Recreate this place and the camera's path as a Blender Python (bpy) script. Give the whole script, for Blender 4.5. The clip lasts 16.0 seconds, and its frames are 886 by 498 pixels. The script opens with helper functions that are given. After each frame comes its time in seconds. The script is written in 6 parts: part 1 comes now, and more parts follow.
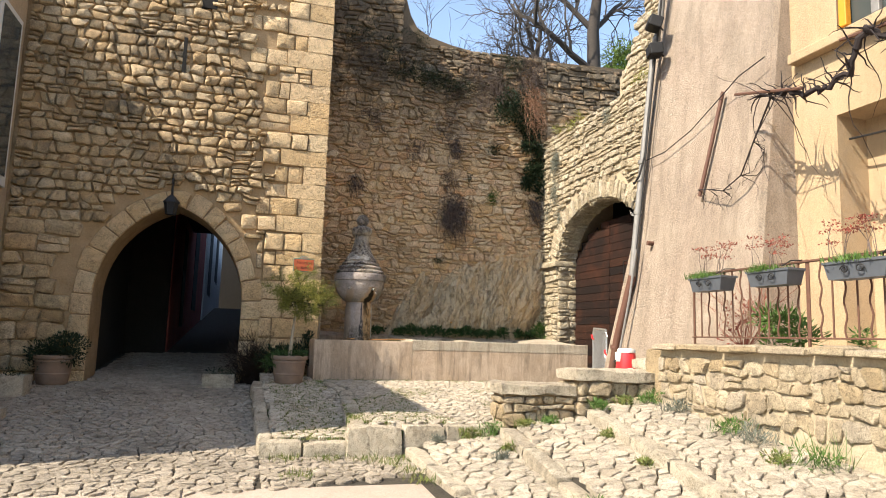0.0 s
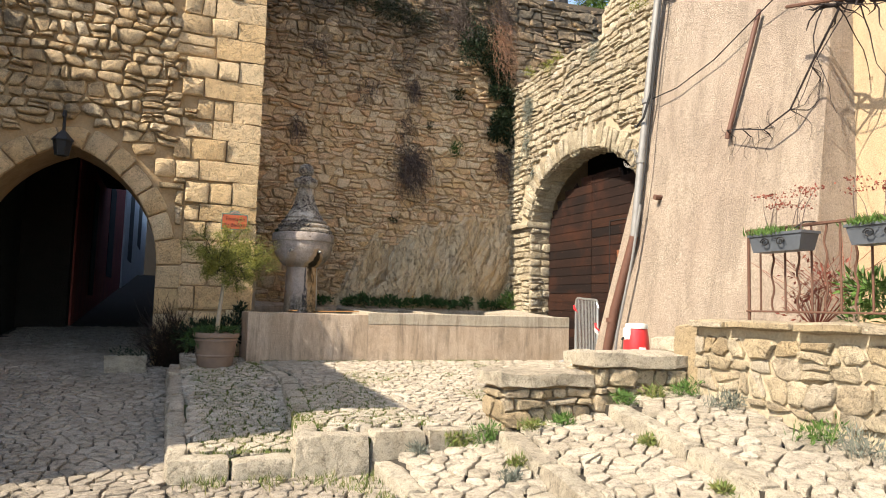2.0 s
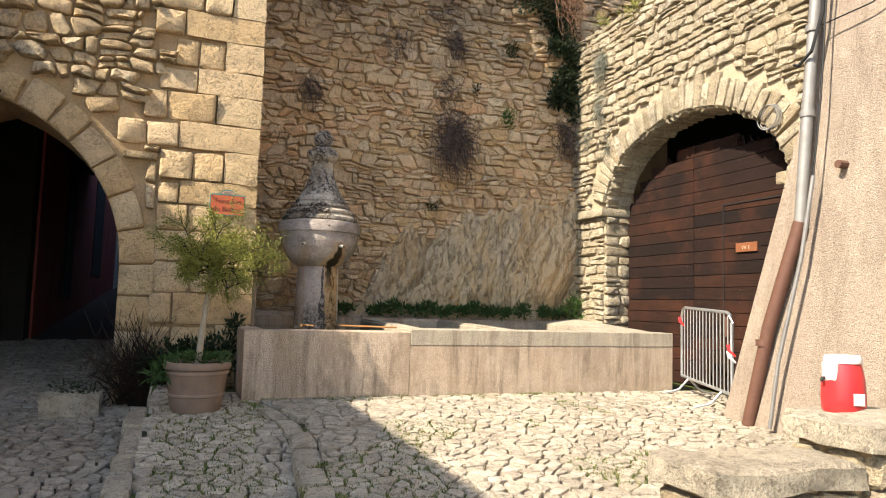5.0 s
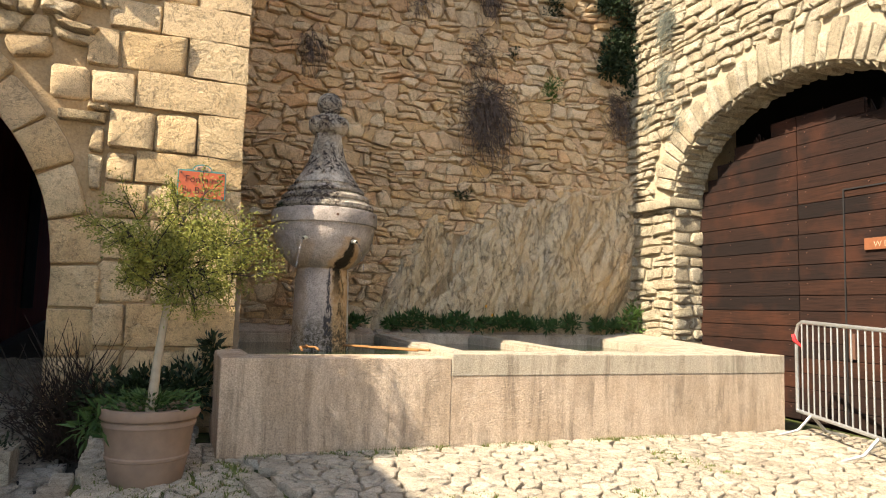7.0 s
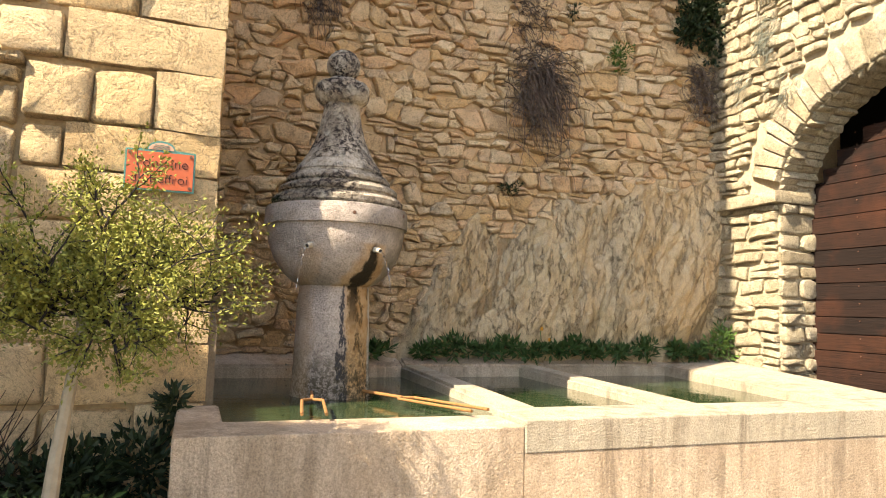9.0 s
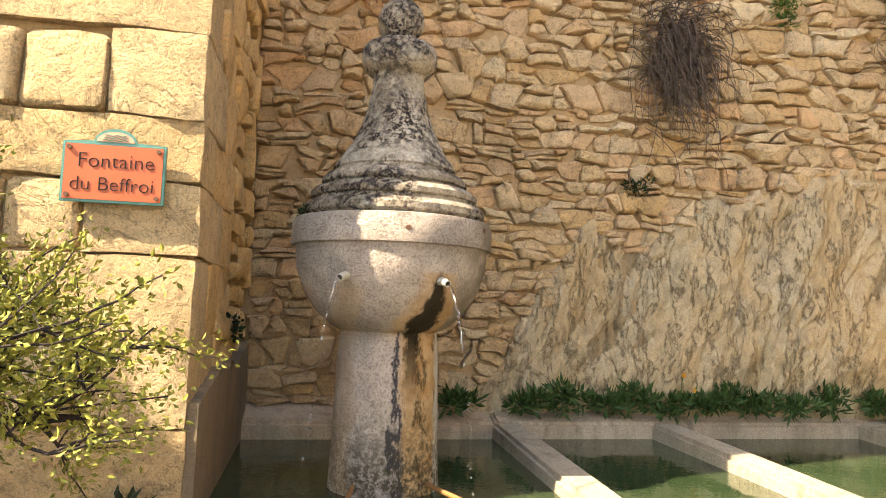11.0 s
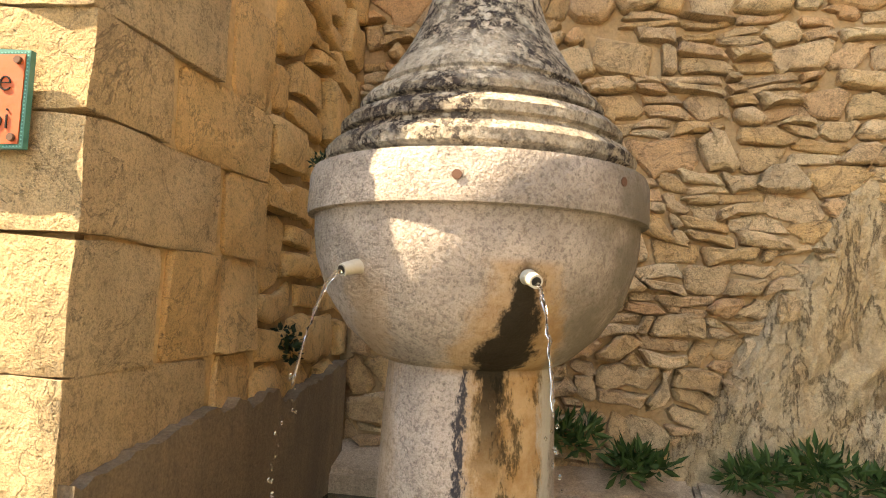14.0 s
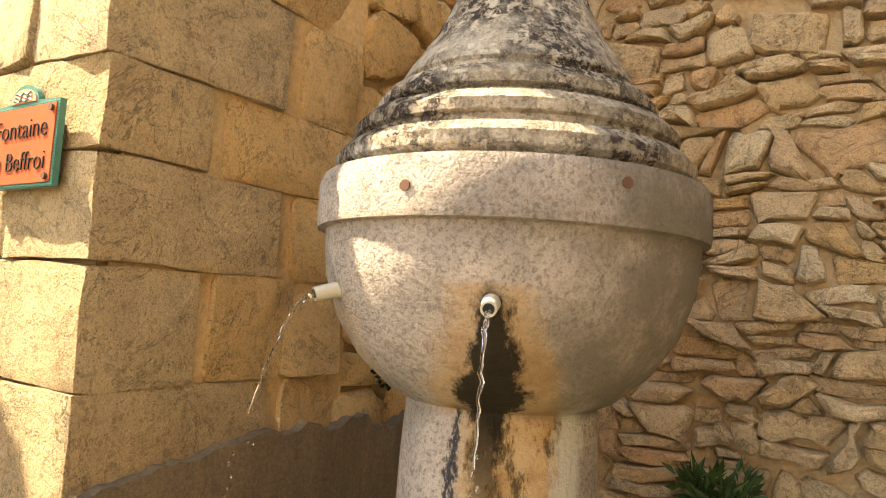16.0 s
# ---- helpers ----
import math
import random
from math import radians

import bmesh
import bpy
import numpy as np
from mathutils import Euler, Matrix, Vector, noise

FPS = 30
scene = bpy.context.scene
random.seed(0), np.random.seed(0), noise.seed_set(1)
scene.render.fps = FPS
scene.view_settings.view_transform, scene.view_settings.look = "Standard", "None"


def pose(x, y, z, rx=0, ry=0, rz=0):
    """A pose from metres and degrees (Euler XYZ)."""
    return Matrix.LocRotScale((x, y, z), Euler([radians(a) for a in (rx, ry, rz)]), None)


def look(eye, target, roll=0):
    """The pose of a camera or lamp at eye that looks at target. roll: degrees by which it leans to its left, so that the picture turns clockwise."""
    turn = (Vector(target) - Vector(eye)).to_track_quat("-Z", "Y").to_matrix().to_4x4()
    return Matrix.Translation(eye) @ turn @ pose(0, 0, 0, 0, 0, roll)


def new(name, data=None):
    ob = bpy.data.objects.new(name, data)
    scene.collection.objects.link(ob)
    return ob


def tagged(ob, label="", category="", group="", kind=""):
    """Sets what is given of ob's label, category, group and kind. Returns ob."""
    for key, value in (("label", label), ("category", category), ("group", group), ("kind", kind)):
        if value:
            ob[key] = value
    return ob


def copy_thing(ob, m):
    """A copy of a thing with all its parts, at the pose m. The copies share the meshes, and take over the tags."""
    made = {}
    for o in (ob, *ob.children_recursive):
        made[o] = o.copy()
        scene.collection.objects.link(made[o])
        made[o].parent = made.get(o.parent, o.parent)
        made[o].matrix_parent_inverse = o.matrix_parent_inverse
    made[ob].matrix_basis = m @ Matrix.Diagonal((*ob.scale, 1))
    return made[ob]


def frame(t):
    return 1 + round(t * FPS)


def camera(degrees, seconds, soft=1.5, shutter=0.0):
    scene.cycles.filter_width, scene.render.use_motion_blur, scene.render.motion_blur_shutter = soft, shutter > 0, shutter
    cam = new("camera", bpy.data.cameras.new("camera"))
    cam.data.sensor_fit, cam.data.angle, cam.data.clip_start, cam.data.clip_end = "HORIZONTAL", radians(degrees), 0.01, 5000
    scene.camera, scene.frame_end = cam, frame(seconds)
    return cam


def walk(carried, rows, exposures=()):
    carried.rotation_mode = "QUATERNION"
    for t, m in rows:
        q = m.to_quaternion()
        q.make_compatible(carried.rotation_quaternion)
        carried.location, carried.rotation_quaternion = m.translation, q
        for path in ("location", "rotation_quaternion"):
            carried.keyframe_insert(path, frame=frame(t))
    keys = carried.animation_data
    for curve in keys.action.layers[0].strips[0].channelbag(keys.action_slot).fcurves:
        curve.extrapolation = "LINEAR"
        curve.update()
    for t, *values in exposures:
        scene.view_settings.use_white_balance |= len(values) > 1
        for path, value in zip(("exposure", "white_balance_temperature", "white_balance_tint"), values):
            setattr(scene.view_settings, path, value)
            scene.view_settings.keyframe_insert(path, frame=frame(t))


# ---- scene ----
cam = camera(65.9, 16.0, soft=1.0)
METRES, EYE, TILT, LEAN, TURN = 12.0, 1.5, 0.0, 0.0, -16.4
ROWS = [
    (0.0, 0.0, 0.0, 0.0, -0.23, 7.43, -1.75),
    (0.5, -0.0042, 0.0393, 0.0003, -0.84, 7.34, -1.74),
    (1.0, -0.0118, 0.0811, 0.0014, -2.4, 6.43, -1.64),
    (1.5, -0.0218, 0.1202, 0.0031, -3.03, 5.46, -1.82),
    (2.0, -0.0284, 0.1596, 0.0041, -5.47, 4.9, -1.64),
    (2.5, -0.0361, 0.1975, 0.0073, -4.94, 5.08, -1.54),
    (3.0, -0.042, 0.235, 0.0084, -4.88, 4.79, -1.59),
    (3.5, -0.0467, 0.2731, 0.0113, -5.68, 4.28, -1.62),
    (4.0, -0.0521, 0.3098, 0.0129, -5.14, 4.63, -1.53),
    (6.5, -0.0739, 0.5019, 0.0224, -4.56, 4.74, -1.68),
    (7.0, -0.0814, 0.5423, 0.0227, -4.94, 5.1, -1.62),
    (7.5, -0.0839, 0.5756, 0.0249, -5.55, 5.03, -1.68),
    (8.0, -0.0886, 0.6118, 0.0281, -4.77, 5.48, -1.6),
    (10.5, -0.0816, 0.7719, 0.0597, 2.03, 4.15, -1.85),
    (11.0, -0.0793, 0.8002, 0.0621, 5.88, 4.81, -1.95),
    (11.5, -0.0831, 0.8296, 0.0634, 6.75, 4.84, -2.07),
    (12.0, -0.0842, 0.8534, 0.0639, 6.6, 4.24, -2.22),
    (12.5, -0.0811, 0.8776, 0.0639, 11.33, 4.04, -2.12),
    (13.0, -0.0805, 0.8965, 0.0651, 15.62, 3.88, -2.15),
    (13.5, -0.0749, 0.9109, 0.0658, 19.15, 4.83, -2.27),
    (14.0, -0.0625, 0.924, 0.0662, 26.24, 4.22, -2.75),
    (14.5, -0.0536, 0.9342, 0.0653, 31.14, 3.28, -2.89),
    (15.0, -0.0462, 0.947, 0.0674, 34.25, 4.49, -2.94),
    (15.5, -0.0389, 0.9578, 0.0682, 39.45, 4.64, -3.21),
    (16.0, -0.0291, 0.9702, 0.0702, 48.59, 4.82, -3.5),
]
EXPOSURES = [(0.0, 1.34, 7150, 10), (4.0, 1.48, 7150, 10), (8.0, 1.9, 7850, 10), (10.5, 2.4, 8600, 10), (13.0, 2.66, 9500, 10), (16.0, 2.74, 10200, 10)]
walk(cam, [(t, pose(0, 0, EYE, TILT, LEAN, TURN) @ pose(METRES * x, METRES * y, METRES * z, 90 + pitch, roll, yaw)) for t, x, y, z, yaw, pitch, roll in ROWS],
     exposures=EXPOSURES)

from mathutils import geometry

# ---- world, sun ----
SUN_DIR = Vector((0.66, 0.193, -0.725)).normalized()
world = bpy.data.worlds.new("world")
scene.world = world
world.use_nodes = True
wn = world.node_tree
sky = wn.nodes.new("ShaderNodeTexSky")
sky.sky_type = "NISHITA"
sky.sun_disc = False
sky.sun_elevation = radians(46.5)
sky.sun_rotation = math.atan2(-SUN_DIR.x, -SUN_DIR.y)
sky.altitude = 300
sky.air_density = 1.0
wn.links.new(sky.outputs[0], wn.nodes["Background"].inputs[0])
wn.nodes["Background"].inputs[1].default_value = 0.15
sun_data = bpy.data.lights.new("sun", "SUN")
sun_data.energy = 4.2
sun_data.angle = radians(0.55)
sun_data.color = (1.0, 0.93, 0.82)
sun = new("sun", sun_data)
sun.matrix_world = look((0, 0, 30), Vector((0, 0, 30)) + SUN_DIR)

rng = np.random.default_rng(11)
R = random.Random(7)


# ---- materials ----
class Nodes:
    """A small builder of node materials."""

    def __init__(self, name, rough=0.8, metal=0.0):
        self.mat = bpy.data.materials.new(name)
        self.mat.use_nodes = True
        self.t = self.mat.node_tree
        self.b = self.t.nodes["Principled BSDF"]
        self.b.inputs["Roughness"].default_value = rough
        self.b.inputs["Metallic"].default_value = metal
        self.geo = self.t.nodes.new("ShaderNodeNewGeometry")
        self.pos = self.geo.outputs["Position"]

    def link(self, a, b):
        self.t.links.new(a, b)

    def set(self, socket, v):
        if isinstance(v, bpy.types.NodeSocket):
            self.link(v, socket)
        elif isinstance(v, (tuple, list)):
            socket.default_value = (*v, 1.0) if len(v) == 3 and len(socket.default_value) == 4 else v
        else:
            socket.default_value = v

    def noise(self, scale, detail=4.0, rough=0.6, stretch=None, dist=0.0):
        n = self.t.nodes.new("ShaderNodeTexNoise")
        n.inputs["Scale"].default_value = scale
        n.inputs["Detail"].default_value = detail
        n.inputs["Roughness"].default_value = rough
        n.inputs["Distortion"].default_value = dist
        p = self.pos
        if stretch:
            m = self.t.nodes.new("ShaderNodeVectorMath")
            m.operation = "MULTIPLY"
            self.link(p, m.inputs[0])
            m.inputs[1].default_value = stretch
            p = m.outputs[0]
        self.link(p, n.inputs["Vector"])
        return n.outputs[0]

    def voronoi(self, scale, out="Distance", feature="F1"):
        n = self.t.nodes.new("ShaderNodeTexVoronoi")
        n.feature = feature
        n.inputs["Scale"].default_value = scale
        self.link(self.pos, n.inputs["Vector"])
        return n.outputs[out]

    def math(self, op, a, b=0.0, c=0.0):
        n = self.t.nodes.new("ShaderNodeMath")
        n.operation = op
        for s, v in zip(n.inputs, (a, b, c)):
            self.set(s, v)
        return n.outputs[0]

    def ramp(self, fac, stops):
        n = self.t.nodes.new("ShaderNodeValToRGB")
        e = n.color_ramp.elements
        while len(e) < len(stops):
            e.new(0.5)
        for el, (p, c) in zip(e, stops):
            el.position = p
            el.color = (*c, 1) if not isinstance(c, (int, float)) else (c, c, c, 1)
        self.set(n.inputs[0], fac)
        return n.outputs[0]

    def mix(self, fac, a, b, mode="MIX"):
        n = self.t.nodes.new("ShaderNodeMix")
        n.data_type = "RGBA"
        n.blend_type = mode
        self.set(n.inputs[0], fac)
        self.set(n.inputs[6], a)
        self.set(n.inputs[7], b)
        return n.outputs[2]

    def rnd(self):
        o = self.t.nodes.new("ShaderNodeObjectInfo")
        s = self.math("ADD", o.outputs["Random"], self.geo.outputs["Random Per Island"])
        return self.math("FRACT", s)

    def height(self):
        n = self.t.nodes.new("ShaderNodeSeparateXYZ")
        self.link(self.pos, n.inputs[0])
        return n.outputs

    def bump(self, h, strength=0.5, dist=0.02):
        n = self.t.nodes.new("ShaderNodeBump")
        n.inputs["Strength"].default_value = strength
        n.inputs["Distance"].default_value = dist
        self.link(h, n.inputs["Height"])
        self.link(n.outputs[0], self.b.inputs["Normal"])

    def done(self, col):
        self.set(self.b.inputs["Base Color"], col)
        return self.mat


def stone_mat(name, palette, rough=0.9, grain=1.0, stain=(0.12, 0.10, 0.07), stain_amount=0.5, bump=0.6, damp=None, lichen=None, contrast=1.0):
    """Stone: a tone for each piece, grain, pits with shade put into their colour, and stains that run over the pieces.
    """
    m = Nodes(name, rough)
    k = len(palette)
    base = m.ramp(m.rnd(), [(i / max(1, k - 1), c) for i, c in enumerate(palette)])
    mid = m.noise(8.0 * grain, 5)
    hew = m.noise(27.0 * grain, 7, 0.72)
    fine = m.noise(110.0 * grain, 3, 0.75)
    big = m.noise(0.9, 4, 0.65)
    col = m.mix(0.7 * contrast, base, m.ramp(mid, [(0.35, 0.70), (0.60, 1.0)]), "MULTIPLY")
    col = m.mix(0.75 * contrast, col, m.ramp(hew, [(0.36, 0.42), (0.47, 1.0)]), "MULTIPLY")
    col = m.mix(0.6 * contrast, col, m.ramp(fine, [(0.38, 0.45), (0.49, 1.0)]), "MULTIPLY")
    st = m.math("MULTIPLY", m.ramp(big, [(0.46, 0.0), (0.62, 1.0)]), m.ramp(m.noise(7, 6, 0.75), [(0.40, 0.0), (0.58, 1.0)]))
    col = m.mix(m.math("MULTIPLY", st, stain_amount), col, stain)
    pits = m.ramp(m.voronoi(45 * grain), [(0.06, 0.0), (0.28, 1.0)])
    # Pit and crack shade goes into the colour, as bump alone shows little.
    pit_shade = m.math("MULTIPLY", m.ramp(m.voronoi(70 * grain), [(0.10, 1.0), (0.24, 0.0)]), m.ramp(m.noise(5.0, 3), [(0.46, 0.0), (0.58, 1.0)]))
    col = m.mix(m.math("MULTIPLY", pit_shade, 0.55 * contrast), col, (0.10, 0.07, 0.045))
    speck = m.noise(240.0 * grain, 2, 0.7)
    col = m.mix(0.55 * contrast, col, m.ramp(speck, [(0.36, 0.45), (0.52, 1.0)]), "MULTIPLY")
    cracks = m.math("ABSOLUTE", m.math("SUBTRACT", m.noise(3.1, 6, 0.68, None, 0.6), 0.5))
    cracks = m.math("MULTIPLY", m.ramp(cracks, [(0.0, 1.0), (0.010, 0.0)]), 0.5)
    col = m.mix(cracks, col, (0.10, 0.072, 0.045))
    if damp:
        level = m.math("ADD", m.height()[2], m.math("MULTIPLY", m.math("SUBTRACT", m.noise(2.4, 6, 0.7), 0.5), 0.6))
        wet = m.ramp(m.math("DIVIDE", m.math("SUBTRACT", damp[1], level), damp[1] - damp[0]), [(0.0, 0.0), (1.0, 1.0)])
        col = m.mix(m.math("MULTIPLY", wet, 0.8), col, (0.17, 0.105, 0.055))
    if lichen:
        level = m.ramp(m.math("DIVIDE", m.math("SUBTRACT", m.height()[2], lichen[0]), lichen[1] - lichen[0]), [(0.0, 0.0), (1.0, 1.0)])
        crust = m.ramp(m.noise(2.2, 7, 0.75), [(0.30, 0.0), (0.50, 1.0)])
        col = m.mix(m.math("MULTIPLY", m.math("MULTIPLY", level, crust), 0.88), col, (0.065, 0.057, 0.045))
    h = m.math("ADD", m.math("MULTIPLY", mid, 0.8), m.math("MULTIPLY", hew, 0.75))
    h = m.math("ADD", h, m.math("MULTIPLY", fine, 0.22))
    h = m.math("ADD", h, m.math("MULTIPLY", pits, 0.12))
    h = m.math("SUBTRACT", h, m.math("MULTIPLY", m.math("ADD", pit_shade, cracks), 0.3))
    h = m.math("ADD", h, m.math("MULTIPLY", speck, 0.08))
    m.bump(h, 1.0, 0.05 * bump / 0.6)
    return m.done(col)


M = {}
M["rubble"] = stone_mat("limestone_rubble", [(0.62, 0.46, 0.26), (0.70, 0.54, 0.34), (0.56, 0.38, 0.19), (0.74, 0.59, 0.39), (0.62, 0.43, 0.23), (0.56, 0.44, 0.28)], stain=(0.06, 0.052, 0.04), stain_amount=0.75, bump=0.45)
M["ashlar"] = stone_mat("limestone_ashlar", [(0.76, 0.55, 0.31), (0.80, 0.60, 0.37), (0.72, 0.50, 0.26), (0.82, 0.63, 0.39)], stain_amount=0.14, bump=0.62, contrast=0.75)
# Side palette is lighter and more golden for bounced light; the damp is stain.
M["ashlar_damp_bounce"] = stone_mat("damp_bounce_ashlar", [(0.84, 0.55, 0.25), (0.86, 0.59, 0.30), (0.80, 0.50, 0.21), (0.86, 0.60, 0.30)], stain_amount=0.10, bump=0.45, damp=(1.5, 1.95), contrast=0.6)
M["gate_stone"] = stone_mat("pale_limestone", [(0.56, 0.465, 0.32), (0.62, 0.535, 0.385), (0.49, 0.395, 0.26), (0.64, 0.56, 0.425)], stain_amount=0.4)
M["cobble"] = stone_mat("calade_cobble", [(0.57, 0.49, 0.375), (0.64, 0.555, 0.44), (0.50, 0.425, 0.32), (0.68, 0.60, 0.48)], stain=(0.10, 0.09, 0.06), stain_amount=0.35, bump=0.45)
# Cobble palette darkened to deepen the shade on the street.
M["street_cobble_dimmed"] = stone_mat("shade_dimmed_cobble", [(0.48, 0.41, 0.32), (0.54, 0.46, 0.36), (0.42, 0.355, 0.27), (0.57, 0.49, 0.39)], stain=(0.07, 0.06, 0.045), stain_amount=0.5, bump=0.5)
M["kerb"] = stone_mat("kerb_stone", [(0.58, 0.50, 0.38), (0.64, 0.56, 0.43), (0.52, 0.44, 0.33)], stain_amount=0.5)
M["wall_stone"] = stone_mat("retaining_stone", [(0.54, 0.43, 0.28), (0.60, 0.50, 0.35), (0.48, 0.36, 0.21), (0.56, 0.48, 0.37)], stain_amount=0.35)


def mortar_mat(name, c, d, bump=0.7, lichen=None):
    m = Nodes(name, 0.95)
    a = m.noise(5, 5, 0.7)
    f = m.noise(45, 4, 0.7)
    col = m.mix(m.ramp(a, [(0.3, 0.0), (0.7, 1.0)]), c, d)
    col = m.mix(0.6, col, m.ramp(f, [(0.3, 0.5), (0.65, 1.0)]), "MULTIPLY")
    if lichen:
        level = m.ramp(m.math("DIVIDE", m.math("SUBTRACT", m.height()[2], lichen[0]), lichen[1] - lichen[0]), [(0.0, 0.0), (1.0, 1.0)])
        col = m.mix(m.math("MULTIPLY", level, 0.85), col, (0.06, 0.05, 0.038))
    m.bump(m.math("ADD", a, m.math("MULTIPLY", f, 0.5)), bump, 0.03)
    return m.done(col)


M["mortar_back"] = mortar_mat("weathered_earth_mortar", (0.42, 0.28, 0.15), (0.56, 0.39, 0.23), lichen=(4.9, 7.2))
M["mortar"] = mortar_mat("earth_mortar", (0.30, 0.20, 0.10), (0.44, 0.31, 0.18))
M["mortar_gold"] = mortar_mat("golden_pointing", (0.62, 0.42, 0.21), (0.70, 0.50, 0.28))
M["gate_mortar"] = mortar_mat("lime_mortar", (0.40, 0.33, 0.22), (0.46, 0.38, 0.27))
M["soil"] = mortar_mat("joint_soil", (0.022, 0.018, 0.012), (0.055, 0.044, 0.028))


def moss_soil():
    m = Nodes("mossy_joint_soil", 0.95)
    a = m.noise(2.2, 4, 0.6)
    f = m.noise(60, 4, 0.7)
    col = m.mix(m.ramp(a, [(0.38, 0.0), (0.52, 1.0)]), (0.030, 0.025, 0.017), (0.085, 0.105, 0.016))
    col = m.mix(0.6, col, m.ramp(f, [(0.3, 0.5), (0.65, 1.0)]), "MULTIPLY")
    m.bump(f, 0.7, 0.02)
    return m.done(col)


M["moss_soil"] = moss_soil()


def plaster_mat(name, c, d, e, scale=1.0, bump=0.5, drips=0.0):
    """Old render: sandy grain, patches of two tones, and streaks that run down."""
    m = Nodes(name, 0.92)
    big = m.noise(0.9 * scale, 5, 0.65)
    streak = m.noise(1.1, 7, 0.75, (3.2, 3.2, 0.6), 0.5)
    sand = m.noise(85, 3, 0.75)
    mid = m.noise(14, 4, 0.6)
    col = m.mix(m.ramp(big, [(0.38, 0.0), (0.62, 1.0)]), c, d)
    col = m.mix(m.math("MULTIPLY", m.ramp(streak, [(0.46, 0.0), (0.60, 1.0)]), 0.55), col, e)
    col = m.mix(0.75, col, m.ramp(sand, [(0.32, 0.5), (0.6, 1.0)]), "MULTIPLY")
    col = m.mix(0.5, col, m.ramp(m.noise(190, 2, 0.7), [(0.36, 0.5), (0.52, 1.0)]), "MULTIPLY")
    if bump > 0.9:
        col = m.mix(0.4, col, m.ramp(m.noise(42, 5, 0.75), [(0.38, 0.45), (0.52, 1.0)]), "MULTIPLY")
    if drips:
        run = m.ramp(m.noise(1.0, 6, 0.72, (8.0, 8.0, 0.9), 0.5), [(0.48, 0.0), (0.60, 1.0)])
        patch = m.ramp(m.noise(1.6, 5, 0.7), [(0.40, 0.0), (0.58, 1.0)])
        col = m.mix(m.math("MULTIPLY", m.math("MULTIPLY", run, patch), drips), col, (0.13, 0.10, 0.07))
        pock = m.ramp(m.noise(22, 6, 0.75), [(0.36, 1.0), (0.44, 0.0)])
        col = m.mix(m.math("MULTIPLY", pock, 0.5 * drips), col, (0.16, 0.12, 0.08))
    m.bump(m.math("ADD", m.math("ADD", sand, m.math("MULTIPLY", m.noise(38, 5, 0.7), 0.8)), m.math("MULTIPLY", mid, 0.6)), bump, 0.022)
    return m.done(col)


M["plaster"] = plaster_mat("grey_pink_roughcast", (0.43, 0.335, 0.26), (0.50, 0.405, 0.315), (0.29, 0.23, 0.175), bump=1.0)
M["yellow_plaster"] = plaster_mat("ochre_plaster", (0.44, 0.32, 0.19), (0.48, 0.355, 0.225), (0.36, 0.265, 0.165), bump=0.3)
M["basin"] = plaster_mat("basin_cement", (0.56, 0.42, 0.30), (0.62, 0.49, 0.37), (0.34, 0.25, 0.17), 1.5, 0.7, 0.6)
M["basin_top"] = plaster_mat("basin_rim_stone", (0.54, 0.47, 0.36), (0.58, 0.49, 0.38), (0.42, 0.37, 0.29), 1.5, 0.9, 0.6)
M["road"] = plaster_mat("pink_concrete", (0.40, 0.325, 0.26), (0.44, 0.365, 0.30), (0.34, 0.275, 0.22), 1.0, 0.3)


def flat_mat(name, c, rough=0.6, metal=0.0, var=0.35, scale=12.0, bump=0.15):
    m = Nodes(name, rough, metal)
    a = m.noise(scale, 5, 0.65)
    col = m.mix(var, c, m.ramp(a, [(0.3, 0.45), (0.7, 1.0)]), "MULTIPLY")
    if bump:
        m.bump(a, bump, 0.01)
    return m.done(col)




def wood_mat():
    m = Nodes("brown_gate_boards", 0.85)
    m.b.inputs["Specular IOR Level"].default_value = 0.25
    base = m.ramp(m.rnd(), [(0.0, (0.010, 0.005, 0.004)), (0.45, (0.019, 0.008, 0.0055)), (0.8, (0.028, 0.011, 0.0065)), (1.0, (0.044, 0.016, 0.008))])
    grain = m.noise(6, 6, 0.7, (1.0, 0.6, 14.0))
    wear = m.noise(1.8, 4, 0.6)
    col = m.mix(0.85, base, m.ramp(grain, [(0.35, 0.25), (0.6, 1.0)]), "MULTIPLY")
    col = m.mix(m.math("MULTIPLY", m.ramp(wear, [(0.5, 0.0), (0.66, 1.0)]), 0.45), col, (0.070, 0.022, 0.010))
    m.bump(grain, 0.6, 0.01)
    return m.done(col)


M["wood"] = wood_mat()
M["steel"] = flat_mat("galvanised_steel", (0.55, 0.57, 0.58), 0.4, 0.8, 0.3, 30)
M["zinc"] = flat_mat("zinc_pipe", (0.24, 0.235, 0.225), 0.6, 0.3, 0.5, 8)
M["rust"] = flat_mat("rusted_iron", (0.13, 0.062, 0.040), 0.85, 0.1, 0.6, 40)
M["pipe_brown"] = flat_mat("brown_cast_pipe", (0.13, 0.06, 0.04), 0.6, 0.1, 0.4, 20)
M["black"] = flat_mat("black_iron", (0.010, 0.010, 0.011), 0.7, 0.1, 0.3, 30)
# Near black, standing for shade inside openings and windows.
M["dark"] = flat_mat("shade_black", (0.008, 0.007, 0.006), 0.95)
M["terracotta"] = flat_mat("terracotta", (0.24, 0.165, 0.12), 0.85, 0, 0.45, 9)
M["planter"] = flat_mat("grey_plastic_planter", (0.075, 0.085, 0.10), 0.55, 0, 0.3, 20)
